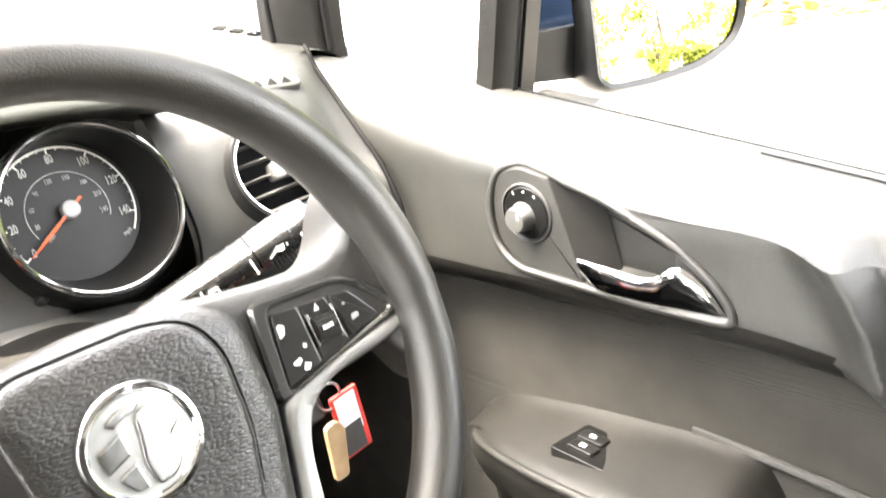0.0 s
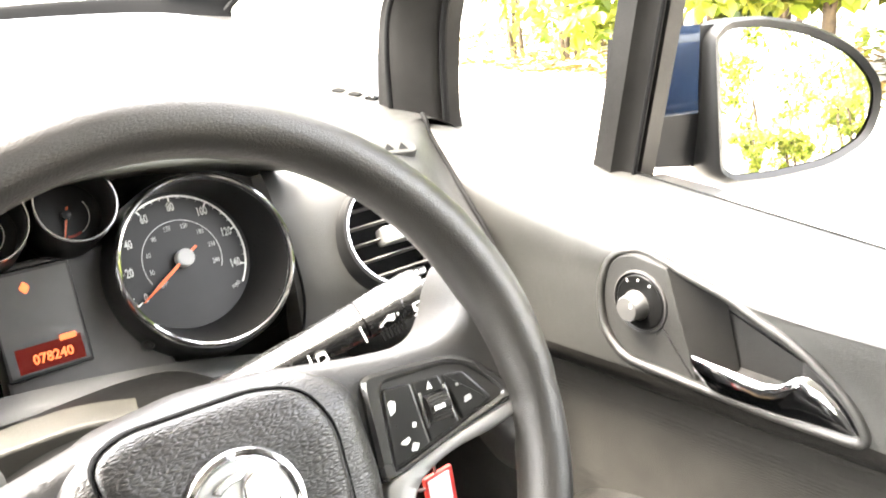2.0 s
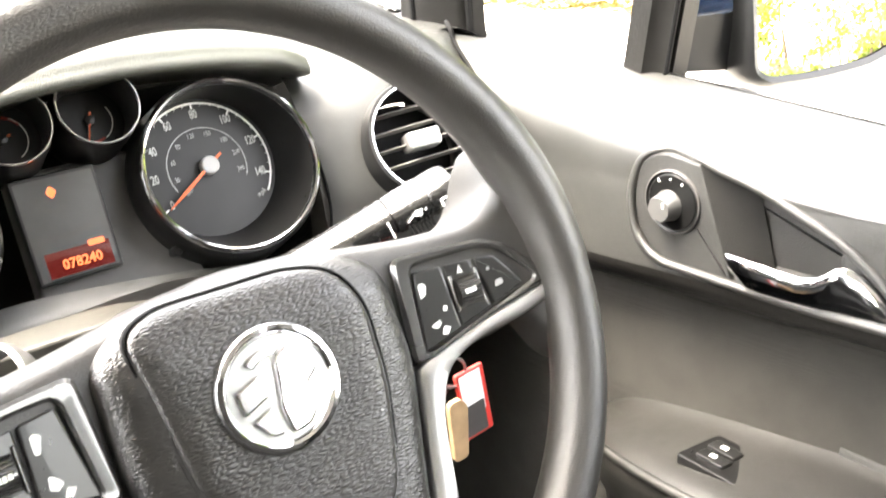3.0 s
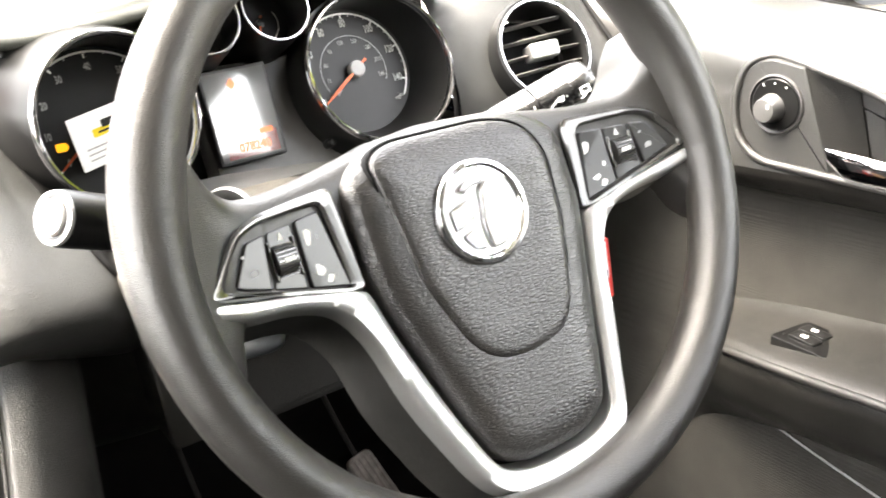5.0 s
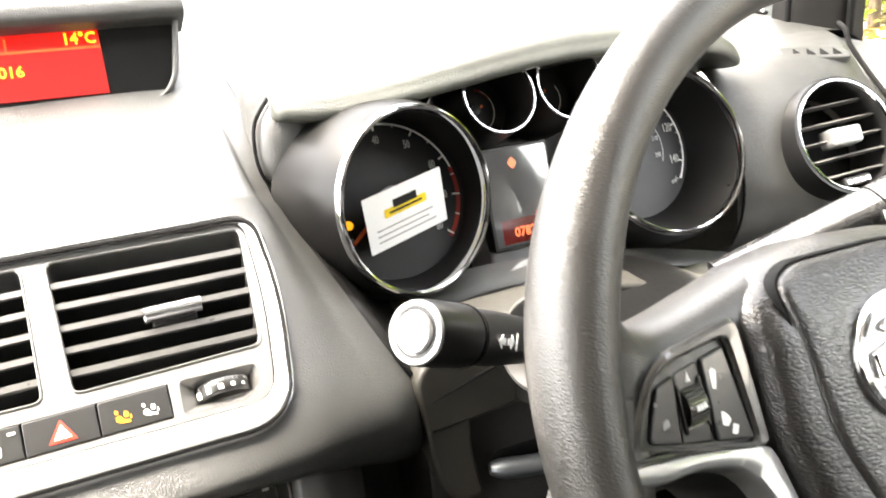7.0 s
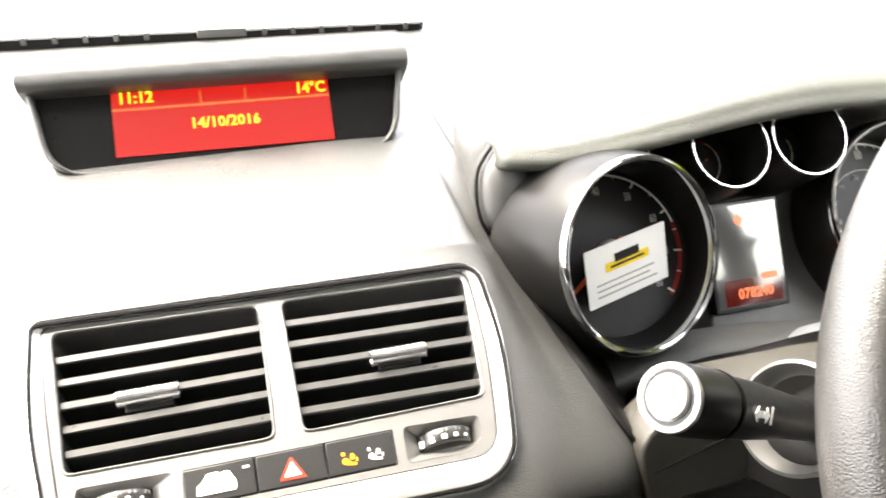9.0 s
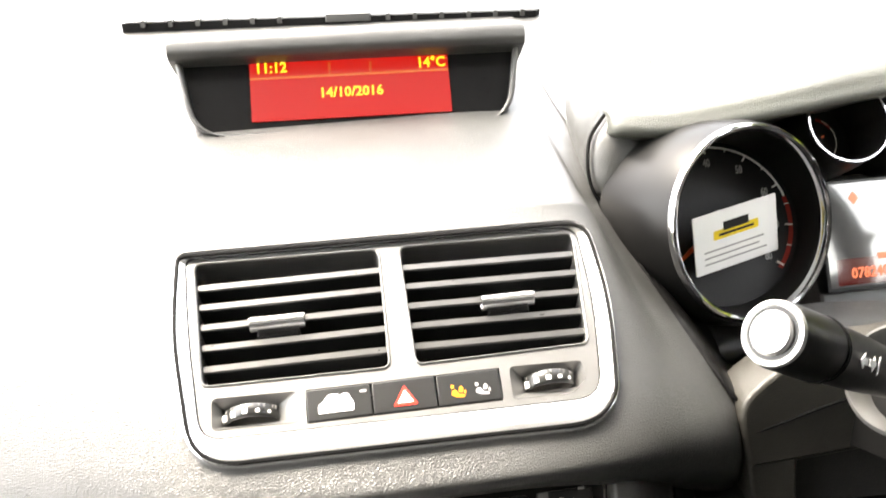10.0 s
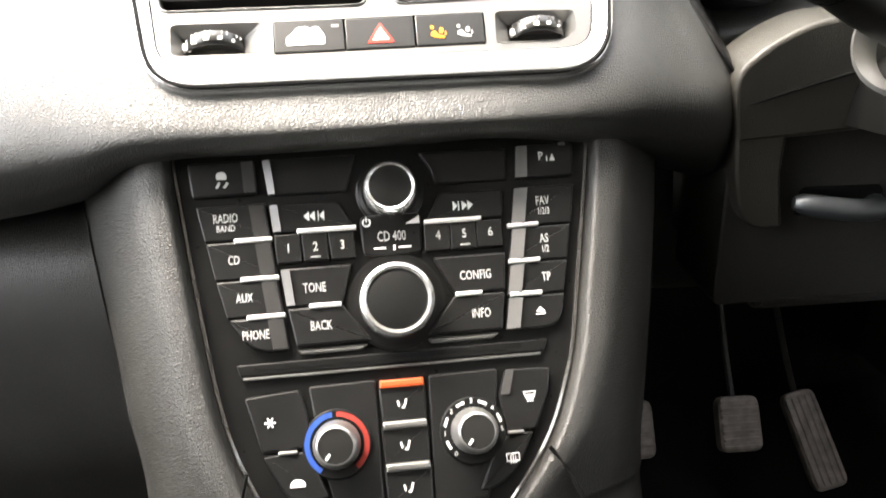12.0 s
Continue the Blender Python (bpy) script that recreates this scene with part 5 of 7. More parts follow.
for i in range(5):
    v = -0.030 + 0.0148 * i
    h = math.sqrt(max(0.0445 ** 2 - v * v, 0.0001))
    s = []
    for j in range(13):
        u = -h + 2 * h * j / 12
        bow = 0.004 * (1 - (u / 0.045) ** 2)
        s.append([(u, v + 0.0008, -0.002 + bow), (u, v - 0.0010, 0.001 + bow), (u, v - 0.0020, -0.004), (u, v - 0.0002, -0.005)])
    part("slat", rings(s), M_CLUSTER, sv, "grey slat", SV)
part("tab", prism(rounded([(-0.017, -0.007), (0.015, -0.008), (0.017, 0.007), (-0.015, 0.008)], 0.003), -0.004, 0.0105, 0.003), M_SATIN, sv, "satin silver tab", SV)
part("flow_wheel", prism(rect(-0.014, -0.041, 0.014, -0.034, 0.002), -0.004, 0.005, 0.0015), M_KEY, sv, "", SV)
for i in range(4):
    part("flow_mark", prism(rect(-0.0105 + 0.0062 * i, -0.0395, -0.0065 + 0.0062 * i, -0.0362), 0.004, 0.0055), M_WHITE, sv, "", SV)

# small demister slot above it
ds = thing("door_window_demister", (0.63, 0.31, 1.07), "small oval demister outlet with ribs on the dash", "air vent")
DS = flat((0.632, 0.318, 1.0755), 62) @ Matrix.Rotation(radians(-10), 4, "Z")
part("outlet_bed", prism(rounded([(-0.036, -0.010), (0.036, -0.010), (0.036, 0.010), (-0.036, 0.010)], 0.010, 6), -0.004, 0.0034, 0.0015), M_DASH, ds, "", DS)
for i in range(4):
    part("opening", prism(rounded([(-0.026 + 0.014 * i, -0.0050), (-0.016 + 0.014 * i, -0.0050), (-0.019 + 0.014 * i, 0.0055)], 0.001, 2), 0.001, 0.0039), M_SOOT, ds, "", DS)

# ---- steering column ----
col = thing("steering_column_cover", (0.336, 0.2, 0.85), "grey plastic steering column cover with tilt lever", "steering column")
CT = []
for y, dz, hw in ((0.060, -0.030, 0.052), (0.09, -0.028, 0.065), (0.16, -0.034, 0.080), (0.26, -0.040, 0.095), (0.33, -0.05, 0.105)):
    CT.append([(0.336 - hw * 1.08, y, 0.949 + dz), (0.336 - hw * 0.98, y, 0.978 + dz), (0.336 - hw * 0.6, y, 0.995 + dz), (0.336, y, 0.999 + dz), (0.336 + hw * 0.6, y, 0.995 + dz), (0.336 + hw * 0.94, y, 0.978 + dz), (0.336 + hw, y, 0.955 + dz)])
part("upper_cover", skin(CT, 30, 30), M_CUP, col, "dark upper cover")
FACE = rounded([(0.1835, 0.905), (0.262, 0.909), (0.470, 0.913), (0.470, 0.930), (0.420, 0.945), (0.320, 0.970), (0.222, 0.970), (0.196, 0.958), (0.179, 0.944), (0.180, 0.925)], [0.002, 0.004, 0.004, 0.004, 0.01, 0.02, 0.014, 0.010, 0.010, 0.010], 5)
LEG = rounded([(0.190, 0.864), (0.200, 0.854), (0.217, 0.854), (0.2115, 0.886), (0.2125, 0.912), (0.1826, 0.912), (0.1850, 0.890)], [0.010, 0.006, 0.004, 0.004, 0.002, 0.002, 0.004], 4)
FM = flat((0, 0.250, 0), 0)
part("lower_cover", prism(FACE, 0.018, 0.052, 0.0028, steps=3), M_COLUMN, col, "olive grey lower cover", FM)
part("cover_leg", prism(LEG, -0.02, 0.0515, 0.0022, steps=3), M_COLUMN, col, "olive grey leg of the lower cover", FM)
part("cover_seam", tube([(0.1790, 0.212, 0.9240), (0.1875, 0.1988, 0.9262), (0.222, 0.1975, 0.9360), (0.262, 0.1975, 0.9450), (0.33, 0.1975, 0.958)], 0.0009, 6), M_SOOT, col)
part("lever_recess", prism(rounded([(0.186, 0.800), (0.470, 0.800), (0.470, 0.935), (0.186, 0.935)], 0.008), -0.02, 0.040, 0.002), M_LOWER, col, "dark recess behind the lever", FM)
part("under_cover", prism(rounded([(0.216, 0.790), (0.470, 0.785), (0.470, 0.858), (0.212, 0.856)], 0.006), -0.10, 0.034, 0.006), M_LOWER, col, "dark under cover", FM)
part("lever_slot", prism(rounded([(0.228, 0.856), (0.284, 0.854), (0.282, 0.872), (0.231, 0.874)], 0.005), 0.015, 0.0415, 0.002), M_SOOT, col, "", FM)
part("tilt_lever", tube(spline([(0.2235, 0.202, 0.8675), (0.236, 0.199, 0.8655), (0.256, 0.197, 0.8625), (0.270, 0.198, 0.8610), (0.276, 0.206, 0.8605), (0.280, 0.225, 0.8605)], 24), [0.0040 + 0.0036 * math.sin(min(1, i / 4) * 1.57) for i in range(24)], 12, flatten=0.85), M_ZINC, col, "silvery steel tilt lever")
# stalks
st = thing("indicator_stalk", (0.2, 0.1, 1.0), "black indicator stalk with round white-ended tip", "stalk")
A0, A1 = Vector((0.142, 0.094, 1.018)), Vector((0.262, 0.162, 0.956))
ax = (A1 - A0).normalized()
ROT = Matrix.Translation(A0) @ (-ax).to_track_quat("Z", "Y").to_matrix().to_4x4()
part("stalk_tip", lathe([(0.0144, -0.034), (0.0148, -0.030), (0.0147, -0.004), (0.0140, -0.001), (0.0115, 0.0)], 40), M_KEY, st, "ribbed black tip", ROT)
part("tip_ring", lathe([(0.0141, -0.0012), (0.0136, 0.0006), (0.0118, 0.0010), (0.0104, -0.001)], 40, cap=False), M_SPOKE, st, "silver ring", ROT)
part("tip_button", lathe([(0.0094, -0.002), (0.0094, 0.0012), (0.0084, 0.0024), (0.0003, 0.0030)], 36), M_SATIN, st, "silver end button", ROT)
part("stalk_arm", lathe([(0.0144, -0.036), (0.0138, -0.040), (0.0132, -0.070), (0.0110, -0.11), (0.0100, -0.16)], 32), M_BLACK, st, "", ROT)
part("stalk_collar", lathe([(0.0255, -0.134), (0.0285, -0.128), (0.0290, -0.122), (0.0270, -0.120), (0.0235, -0.126), (0.0225, -0.136)], 40, cap=False), M_SILVER, st, "silver ring round the stalk root", ROT)
part("stalk_joint", lathe([(0.0147, -0.037), (0.0141, -0.0355), (0.0141, -0.0345), (0.0151, -0.034)], 32, cap=False), M_SOOT, st, "", ROT)
sn = Vector((0.30, -0.95, 0.10))
sn = (sn - ax * sn.dot(ax)).normalized()
STM = Matrix((ax, sn.cross(ax), sn)).transposed().to_4x4()
for q, flip in ((0.0505, -1), (0.0580, 1)):
    STM.translation = A0 + ax * q + sn * 0.0136
    part("arrow_mark", prism([(flip * a, b) for a, b in ((0.0034, 0), (0.0004, 0.0034), (0.0004, 0.0016), (-0.0028, 0.0016), (-0.0028, -0.0016), (0.0004, -0.0016), (0.0004, -0.0034))], 0, 0.0006), M_WHITE, st, "white direction arrow", STM)
STM.translation = A0 + ax * 0.0645 + sn * 0.0133
part("limit_mark", bars([(-0.0005, -0.004, 0.0005, 0.004)], 0.0003), M_WHITE, st, "", STM)
ws = thing("wiper_stalk", (0.5, 0.12, 1.0), "black wiper stalk with white marks", "stalk")
W0, W1 = Vector((0.400, 0.165, 0.972)), Vector((0.541, 0.122, 1.017))
wx = (W1 - W0).normalized()
wy = Vector((0, 0, 1)).cross(wx).normalized()
wz = wx.cross(wy)
WSM = Matrix((wx, wy, wz)).transposed().to_4x4()
WSM.translation = W0
def stalk_ring(x, h, d, k=0.55):
    """Lozenge across the stalk: a broad sloping top and a flatter face towards the seat."""
    return [(x, d * p, h * q) for p, q in rounded([(-0.80, -1.0), (0.9, -0.9), (1.0, 0.75), (0.25, 1.0), (-1.0, 0.35)], k, 4)]


def stalk_piece(rows):
    return rings([stalk_ring(x, h, d) for x, h, d in rows])


arm_w = part("stalk_arm", stalk_piece(((-0.02, 0.0095, 0.012), (0.05, 0.0108, 0.0135), (0.092, 0.0122, 0.0155))), M_STALK, ws, "", WSM)
part("joint", stalk_piece(((0.0915, 0.0112, 0.0145), (0.0940, 0.0112, 0.0145))), M_SOOT, arm_w, "", WSM)
tip_w = part("stalk_tip", stalk_piece(((0.0935, 0.0124, 0.0157), (0.110, 0.0132, 0.0165), (0.1195, 0.0134, 0.0166))), M_STALK, ws, "", WSM)
part("end_piece", stalk_piece(((0.1200, 0.0126, 0.0158), (0.1210, 0.0134, 0.0166), (0.1370, 0.0134, 0.0164), (0.1400, 0.0122, 0.0150), (0.1408, 0.0100, 0.0125))), M_STALK, ws, "ribbed black end", WSM)
WF = WSM @ Matrix.Translation((0, -0.0152, -0.004)) @ Matrix.Rotation(radians(90 - 12), 4, "X")
for i in range(7):
    part("grip_rib", prism(rect(0.099 + 0.0026 * i, -0.0100, 0.1002 + 0.0026 * i, -0.0035), -0.002, 0.0010), M_SOOT, tip_w, "", WF)
part("wiper_mark", join(prism(rounded([(0.1055, 0.0010), (0.1110, -0.0008), (0.1128, 0.0042), (0.1085, 0.0056)], 0.0012, 2), -0.001, 0.0008), prism([(0.1000, -0.0010), (0.1056, 0.0012), (0.1064, 0.0032)], -0.001, 0.0008), bars([(0.1140, 0.0010, 0.1150, 0.0056)], 0.0004)), M_WHITE, ws, "white wiper mark", WF)
part("rear_mark", join(frame_ring(rect(0.1255, -0.0030, 0.1335, 0.0030, 0.0012), rect(0.1270, -0.0016, 0.1320, 0.0016, 0.0006), -0.001, 0.0008, 0.0001), prism([(0.1240, -0.0052), (0.1262, -0.0050), (0.1300, -0.0034), (0.1285, -0.0030)], -0.001, 0.0008), bars([(0.1262, 0.0045, 0.1318, 0.0072)], 0.0004)), M_WHITE, ws, "white rear wiper mark", WF)
part("line_mark", bars([(0.0876, -0.0050, 0.0888, 0.0062)], 0.0010), M_WHITE, ws, "", WF)
part("speed_mark", join(bars([(0.0500, -0.0060, 0.0512, 0.0060)], 0.0012), frame_ring(rounded([(0.0540, -0.0040), (0.0620, -0.0030), (0.0615, 0.0030), (0.0550, 0.0036)], 0.0012, 2), rounded([(0.0553, -0.0026), (0.0606, -0.0018), (0.0602, 0.0016), (0.0560, 0.0022)], 0.0008, 2), -0.0005, 0.0016, 0.0001)), M_WHITE, ws, "", WF)

# ---- steering wheel ----
W = flat((0.336, 0.002, 0.985), 20)


def dished(bm, drop=0.024):
    """Sinks the middle of the wheel towards the column."""
    for v in bm.verts:
        v.co.z -= drop * max(0.0, 1 - (v.co.x ** 2 + v.co.y ** 2) / 0.165 ** 2)
    return bm


wheel = thing("steering_wheel", (0.336, 0.002, 0.985), "black leather-grained steering wheel with silver spokes", "steering wheel")
WX = 0.005


def hollow(bm):
    """Sinks the spokes towards the column, more than the pad."""
    for v in bm.verts:
        v.co.z -= 0.034 * max(0.0, 1 - (v.co.x ** 2 + v.co.y ** 2) / 0.172 ** 2)
    return bm


RR, RT, RV = 0.1705, 0.0146, 0.0075
NU, NV = 160, 22
loops = []
for i in range(NU):
    a = 2 * math.pi * i / NU
    deg = math.degrees(a) % 360
    grip = math.exp(-((deg - 18) / 20) ** 2) + math.exp(-((deg - 162) / 20) ** 2)
    rt = RT * (1 + 0.12 * grip)
    lp = []
    for j in range(NV):
        b = 2 * math.pi * j / NV
        r = RR + rt * math.cos(b)
        lp.append((r * math.cos(a), RV + r * math.sin(a), rt * 1.12 * math.sin(b)))
    loops.append(lp)
loops.append(loops[0])
rb = rings(loops, False, False)
bmesh.ops.remove_doubles(rb, verts=rb.verts, dist=1e-6)
part("rim", rb, M_RIM, wheel, "black leather-grained rim", W)


def spoke_arm(s):
    """Grained arm from the pad out to the rim, its upper edge broadly rounded and swept up into the rim."""
    st = spline([(0.046, 0.0545, -0.020), (0.062, 0.0512, -0.022), (0.090, 0.0462, -0.022), (0.110, 0.0440, -0.018), (0.122, 0.0440, -0.016), (0.132, 0.0470, -0.014), (0.140, 0.0560, -0.015), (0.1460, 0.0700, -0.022), (0.1520, 0.0800, -0.040), (0.160, 0.083, -0.050), (0.167, 0.080, -0.050)], 40)
    rows = []
    for u, top, low in st:
        up = 0.006 * smooth_step((u - 0.138) / 0.028)
        sec = [(top - 0.002, -0.045), (top, -0.020), (top - 0.0015, -0.0095), (top - 0.005, -0.0035), (top - 0.011, 0.0), (top - 0.018, 0.0008)]
        sec += [(top - 0.018 + (low + 0.008 - top + 0.018) * q / 5, 0.0008) for q in range(1, 5)]
        sec += [(low + 0.008, 0.0006), (low + 0.003, -0.002), (low, -0.008), (low + 0.002, -0.030)]
        rows.append([(WX + s * u, v, w + up) for v, w in sec])
    return hollow(rings(rows, False, False, closed=False))


TRIM = [((0.1618, -0.0036), (0.1612, -0.0008)), ((0.1590, -0.0068), (0.1510, -0.0022)), ((0.1405, -0.0122), (0.1350, -0.0056)), ((0.1180, -0.0150), (0.1150, -0.0094)), ((0.1010, -0.0200), (0.0920, -0.0152)), ((0.0905, -0.0265), (0.0790, -0.0188)), ((0.0835, -0.0370), (0.0735, -0.0240)),
        ((0.0775, -0.0520), (0.0685, -0.0440)), ((0.0695, -0.0840), (0.0580, -0.0800)), ((0.0595, -0.1120), (0.0482, -0.1110)), ((0.0510, -0.1320), (0.0405, -0.1300)), ((0.0410, -0.1440), (0.0290, -0.1375)), ((0.0210, -0.1500), (0.0150, -0.1402)), ((0.0, -0.1515), (0.0, -0.1408))]


def silver_band():
    """One satin band: along the foot of one spoke, down round the pad and up to the other spoke."""
    both = TRIM + [((-o[0], o[1]), (-i[0], i[1])) for o, i in reversed(TRIM[:-1])]
    outer = spline([(o[0], o[1], 0) for o, i in both], 170)
    inner = spline([(i[0], i[1], 0) for o, i in both], 170)
    rows = []
    across = [i - o for o, i in zip(outer, inner)]
    for q, (o, i) in enumerate(zip(outer, inner)):
        wide = across[q].length
        d = sum(across[max(0, q - 7):q + 8], Vector((0, 0, 0))).normalized()
        e = min(0.0014, wide * 0.3)
        back = 0.0065 * min(1.0, wide / 0.006)
        sec = [(o - d * back * 2.4, -0.044), (o - d * back * 0.7, -0.008), (o - d * 0.0018, 0.0004), (o - d * 0.0004, 0.0034), (o + d * e * 0.6, 0.0048), (o.lerp(i, 0.5), 0.0052), (i - d * e * 0.6, 0.0050), (i - d * 0.0001, 0.0040), (i, 0.0012), (i + d * 0.001, -0.014)]
        rows.append([(WX + p.x, p.y, w) for p, w in sec])
    face, flank = [r[1:] for r in rows], [r[:2] for r in rows]
    bm = rings(face, False, False, closed=False)
    for end in (face[0], face[-1]):
        bm.faces.new([bm.verts.new(p) for p in end])
    return hollow(bm), hollow(rings(flank, False, False, closed=False))


band, flank = silver_band()
part("silver_trim", band, M_SPOKE, wheel, "satin silver spoke trim", W, 50)
part("trim_flank", flank, M_TRIMGREY, wheel, "dark grey spoke flank", W, 50)
for s in (1, -1):
    part("spoke", spoke_arm(s), M_RIM, wheel, "black spoke", W, 60)

    def side(pts, s=s):
        q = [(WX + s * u, v) for u, v in pts]
        return q if s > 0 else q[::-1]

    f_out = rounded(side(((0.0735, -0.0200), (0.1180, -0.0086), (0.1600, 0.0004), (0.1470, 0.0160), (0.1372, 0.0275), (0.1250, 0.0330), (0.0980, 0.0358), (0.0775, 0.0372))), 0.006, 4)
    f_in = rounded(side(((0.0815, -0.0162), (0.1150, -0.0074), (0.1500, 0.0030), (0.1425, 0.0150), (0.1335, 0.0248), (0.1230, 0.0284), (0.1000, 0.0298), (0.0865, 0.0302))), 0.0045, 4)
    pod = part("button_frame", hollow(frame_ring(f_out, f_in, -0.010, 0.0050, 0.0018)), M_PODGREY, wheel, "glossy dark grey button surround", W)
    part("button_bed", hollow(prism(inset(f_in, -0.001), -0.010, -0.0020)), M_SOOT, pod, "", W)
    keys_ = (((0.0880, 0.0268), (0.1030, 0.0252), (0.1040, -0.0092), (0.0818, -0.0146)), ((0.1045, 0.0250), (0.1195, 0.0236), (0.1235, -0.0040), (0.1052, -0.0088)), ((0.1208, 0.0234), (0.1320, 0.0214), (0.1430, 0.0030), (0.1400, 0.0012), (0.1248, -0.0036)))
    for i, kp in enumerate(keys_):
        kk = part("button", hollow(prism(rounded(side(kp), 0.0018, 3), -0.004, 0.0030 if i != 1 else 0.0016, 0.0010)), M_PODKEY, pod, "", W)
        if i == 0:
            cx_ = WX + s * 0.0940
            part("phone_mark", hollow(join(
                prism(rounded([(cx_ - 0.0062, 0.0119), (cx_ - 0.0039, 0.0112), (cx_ - 0.0016, 0.0184), (cx_ - 0.0039, 0.0203), (cx_ - 0.0060, 0.0194)], 0.0008, 2), 0.0024, 0.0034),
                prism(rounded([(cx_ - 0.0039, 0.0038), (cx_ + 0.0003, 0.0018), (cx_ + 0.0026, 0.0076), (cx_ + 0.0010, 0.0112), (cx_ - 0.0013, 0.0102)], 0.0006, 2), 0.0024, 0.0034),
                prism(rounded([(cx_ + 0.0023, 0.0033), (cx_ + 0.0052, 0.0021), (cx_ + 0.0060, 0.0047), (cx_ + 0.0034, 0.0057)], 0.0004, 2), 0.0024, 0.0034),
                prism(rounded([(cx_ - 0.0052, -0.0035), (cx_ - 0.0021, -0.0050), (cx_ + 0.0005, -0.0028), (cx_ - 0.0013, 0.0010), (cx_ - 0.0044, 0.0020)], 0.0006, 2), 0.0024, 0.0034),
                prism(rounded([(cx_ - 0.0010, -0.0086), (cx_ + 0.0021, -0.0095), (cx_ + 0.0044, -0.0062), (cx_ + 0.0010, -0.0047)], 0.0006, 2), 0.0024, 0.0034))), M_WHITE, kk, "white telephone marks", W)
        if i == 1:
            r0, r1 = WX + s * 0.1075, WX + s * 0.1190
            arc = [math.pi * q / 12 for q in range(13)]
            roll = part("roller", hollow(rings([[(u_, 0.0085 + 0.0078 * math.cos(a), 0.0005 + 0.0062 * math.sin(a)) for a in arc] for u_ in (r0, r1)])), M_PODKEY, pod, "ribbed roller", W)
            for q in range(1, 12):
                a = math.pi * q / 12
                part("roller_rib", hollow(rings([[(u_, 0.0085 + (0.0078 + dr) * math.cos(a + da), 0.0005 + (0.0062 + dr) * math.sin(a + da)) for dr, da in ((0, -0.07), (0.0006, -0.05), (0.0006, 0.05), (0, 0.07))] for u_ in (r0 + s * 0.0004, r1 - s * 0.0004)])), M_PODGREY, roll, "", W)
            for u_ in (r0 - s * 0.0014, r1 + s * 0.0012):
                part("roller_cheek", hollow(prism(rect(u_ - 0.0009, -0.0010, u_ + 0.0009, 0.0190, 0.0006, 2), -0.002, 0.0034, 0.0008)), M_PODGREY, roll, "", W)
            cx_ = WX + s * 0.1125
            part("up_mark", hollow(prism([(cx_ - 0.0016, 0.0186), (cx_ + 0.0016, 0.0182), (cx_ + 0.0004, 0.0226)], 0.0014, 0.0022)), M_WHITE, kk, "", W)
            part("roller_mark", hollow(bars([(cx_ - 0.0030, 0.0072, cx_ - 0.0012, 0.0096), (cx_ - 0.0008, 0.0072, cx_ + 0.0009, 0.0096), (cx_ + 0.0013, 0.0074, cx_ + 0.0030, 0.0098)], 0.0072)), M_WHITE, roll, "", W)
        if i == 2:
            cx_ = WX + s * 0.1310
            part("voice_mark", hollow(join(prism(rounded([(cx_ - 0.0034, 0.0050), (cx_ + 0.0014, 0.0058), (cx_ + 0.0010, 0.0088), (cx_ - 0.0026, 0.0084)], 0.0008, 2), 0.0024, 0.0034), bars([(cx_ - 0.0052, 0.0150, cx_ - 0.0036, 0.0166)], 0.0032))), M_GREYPRINT, kk, "", W)
# airbag pad: domed, falling away towards the dash, with an inner raised field
PADO = rounded([(WX + u, v) for u, v in ((-0.0725, 0.0380), (-0.0735, -0.0120), (-0.0690, -0.0330), (-0.0505, -0.0980), (-0.0400, -0.1270), (-0.0250, -0.1365), (0.0, -0.1385), (0.0250, -0.1365), (0.0400, -0.1270), (0.0505, -0.0980), (0.0690, -0.0330), (0.0735, -0.0120), (0.0725, 0.0380), (0.050, 0.0545), (0.0, 0.0590), (-0.050, 0.0545))], 0.010, 5)


def dome(pts, levels, c=(0.005, -0.03)):
    """Stacked outlines shrinking towards c: (scale, w)."""
    return rings([[(c[0] + (u - c[0]) * s, c[1] + (v - c[1]) * s, w) for u, v in pts] for s, w in levels], False, True)


def fall(bm):
    """Rolls the top of the pad back towards the dash."""
    for v in bm.verts:
        v.co.z -= 11.0 * max(0.0, v.co.y - 0.018) ** 2
    return dished(bm)


part("airbag_pad", fall(dome(PADO, ((1.0, -0.034), (1.004, -0.012), (0.992, -0.0045), (0.965, 0.0005), (0.92, 0.0038), (0.85, 0.0062), (0.78, 0.0074), (0.65, 0.0086), (0.5, 0.0095), (0.35, 0.0100), (0.2, 0.0102), (0.02, 0.0103)))), M_PAD, wheel, "black grained airbag pad", W, 60)
FIELD = rounded([(-0.0520, 0.0440), (-0.0440, -0.0250), (-0.0290, -0.0660), (-0.0150, -0.0800), (0.0060, -0.0830), (0.0310, -0.0790), (0.0440, -0.0640), (0.0560, -0.0180), (0.0580, 0.0220), (0.0500, 0.0430), (0.030, 0.0500), (-0.035, 0.0515)], 0.010, 4)
part("pad_field", fall(dome(FIELD, ((1.0, -0.002), (0.998, 0.0070), (0.985, 0.0092), (0.96, 0.0104), (0.9, 0.0112), (0.75, 0.0117), (0.6, 0.0119), (0.4, 0.0121), (0.2, 0.0122), (0.02, 0.0122)), (0.004, -0.012))), M_PAD, wheel, "", W, 60)
part("pad_groove", fall(frame_ring(inset(FIELD, -0.0014), inset(FIELD, -0.0002), 0.000, 0.0082, 0.0002)), M_SOOT, wheel, "", W)
E_ = W @ shift(0.0035, 0.0005, -0.0126)
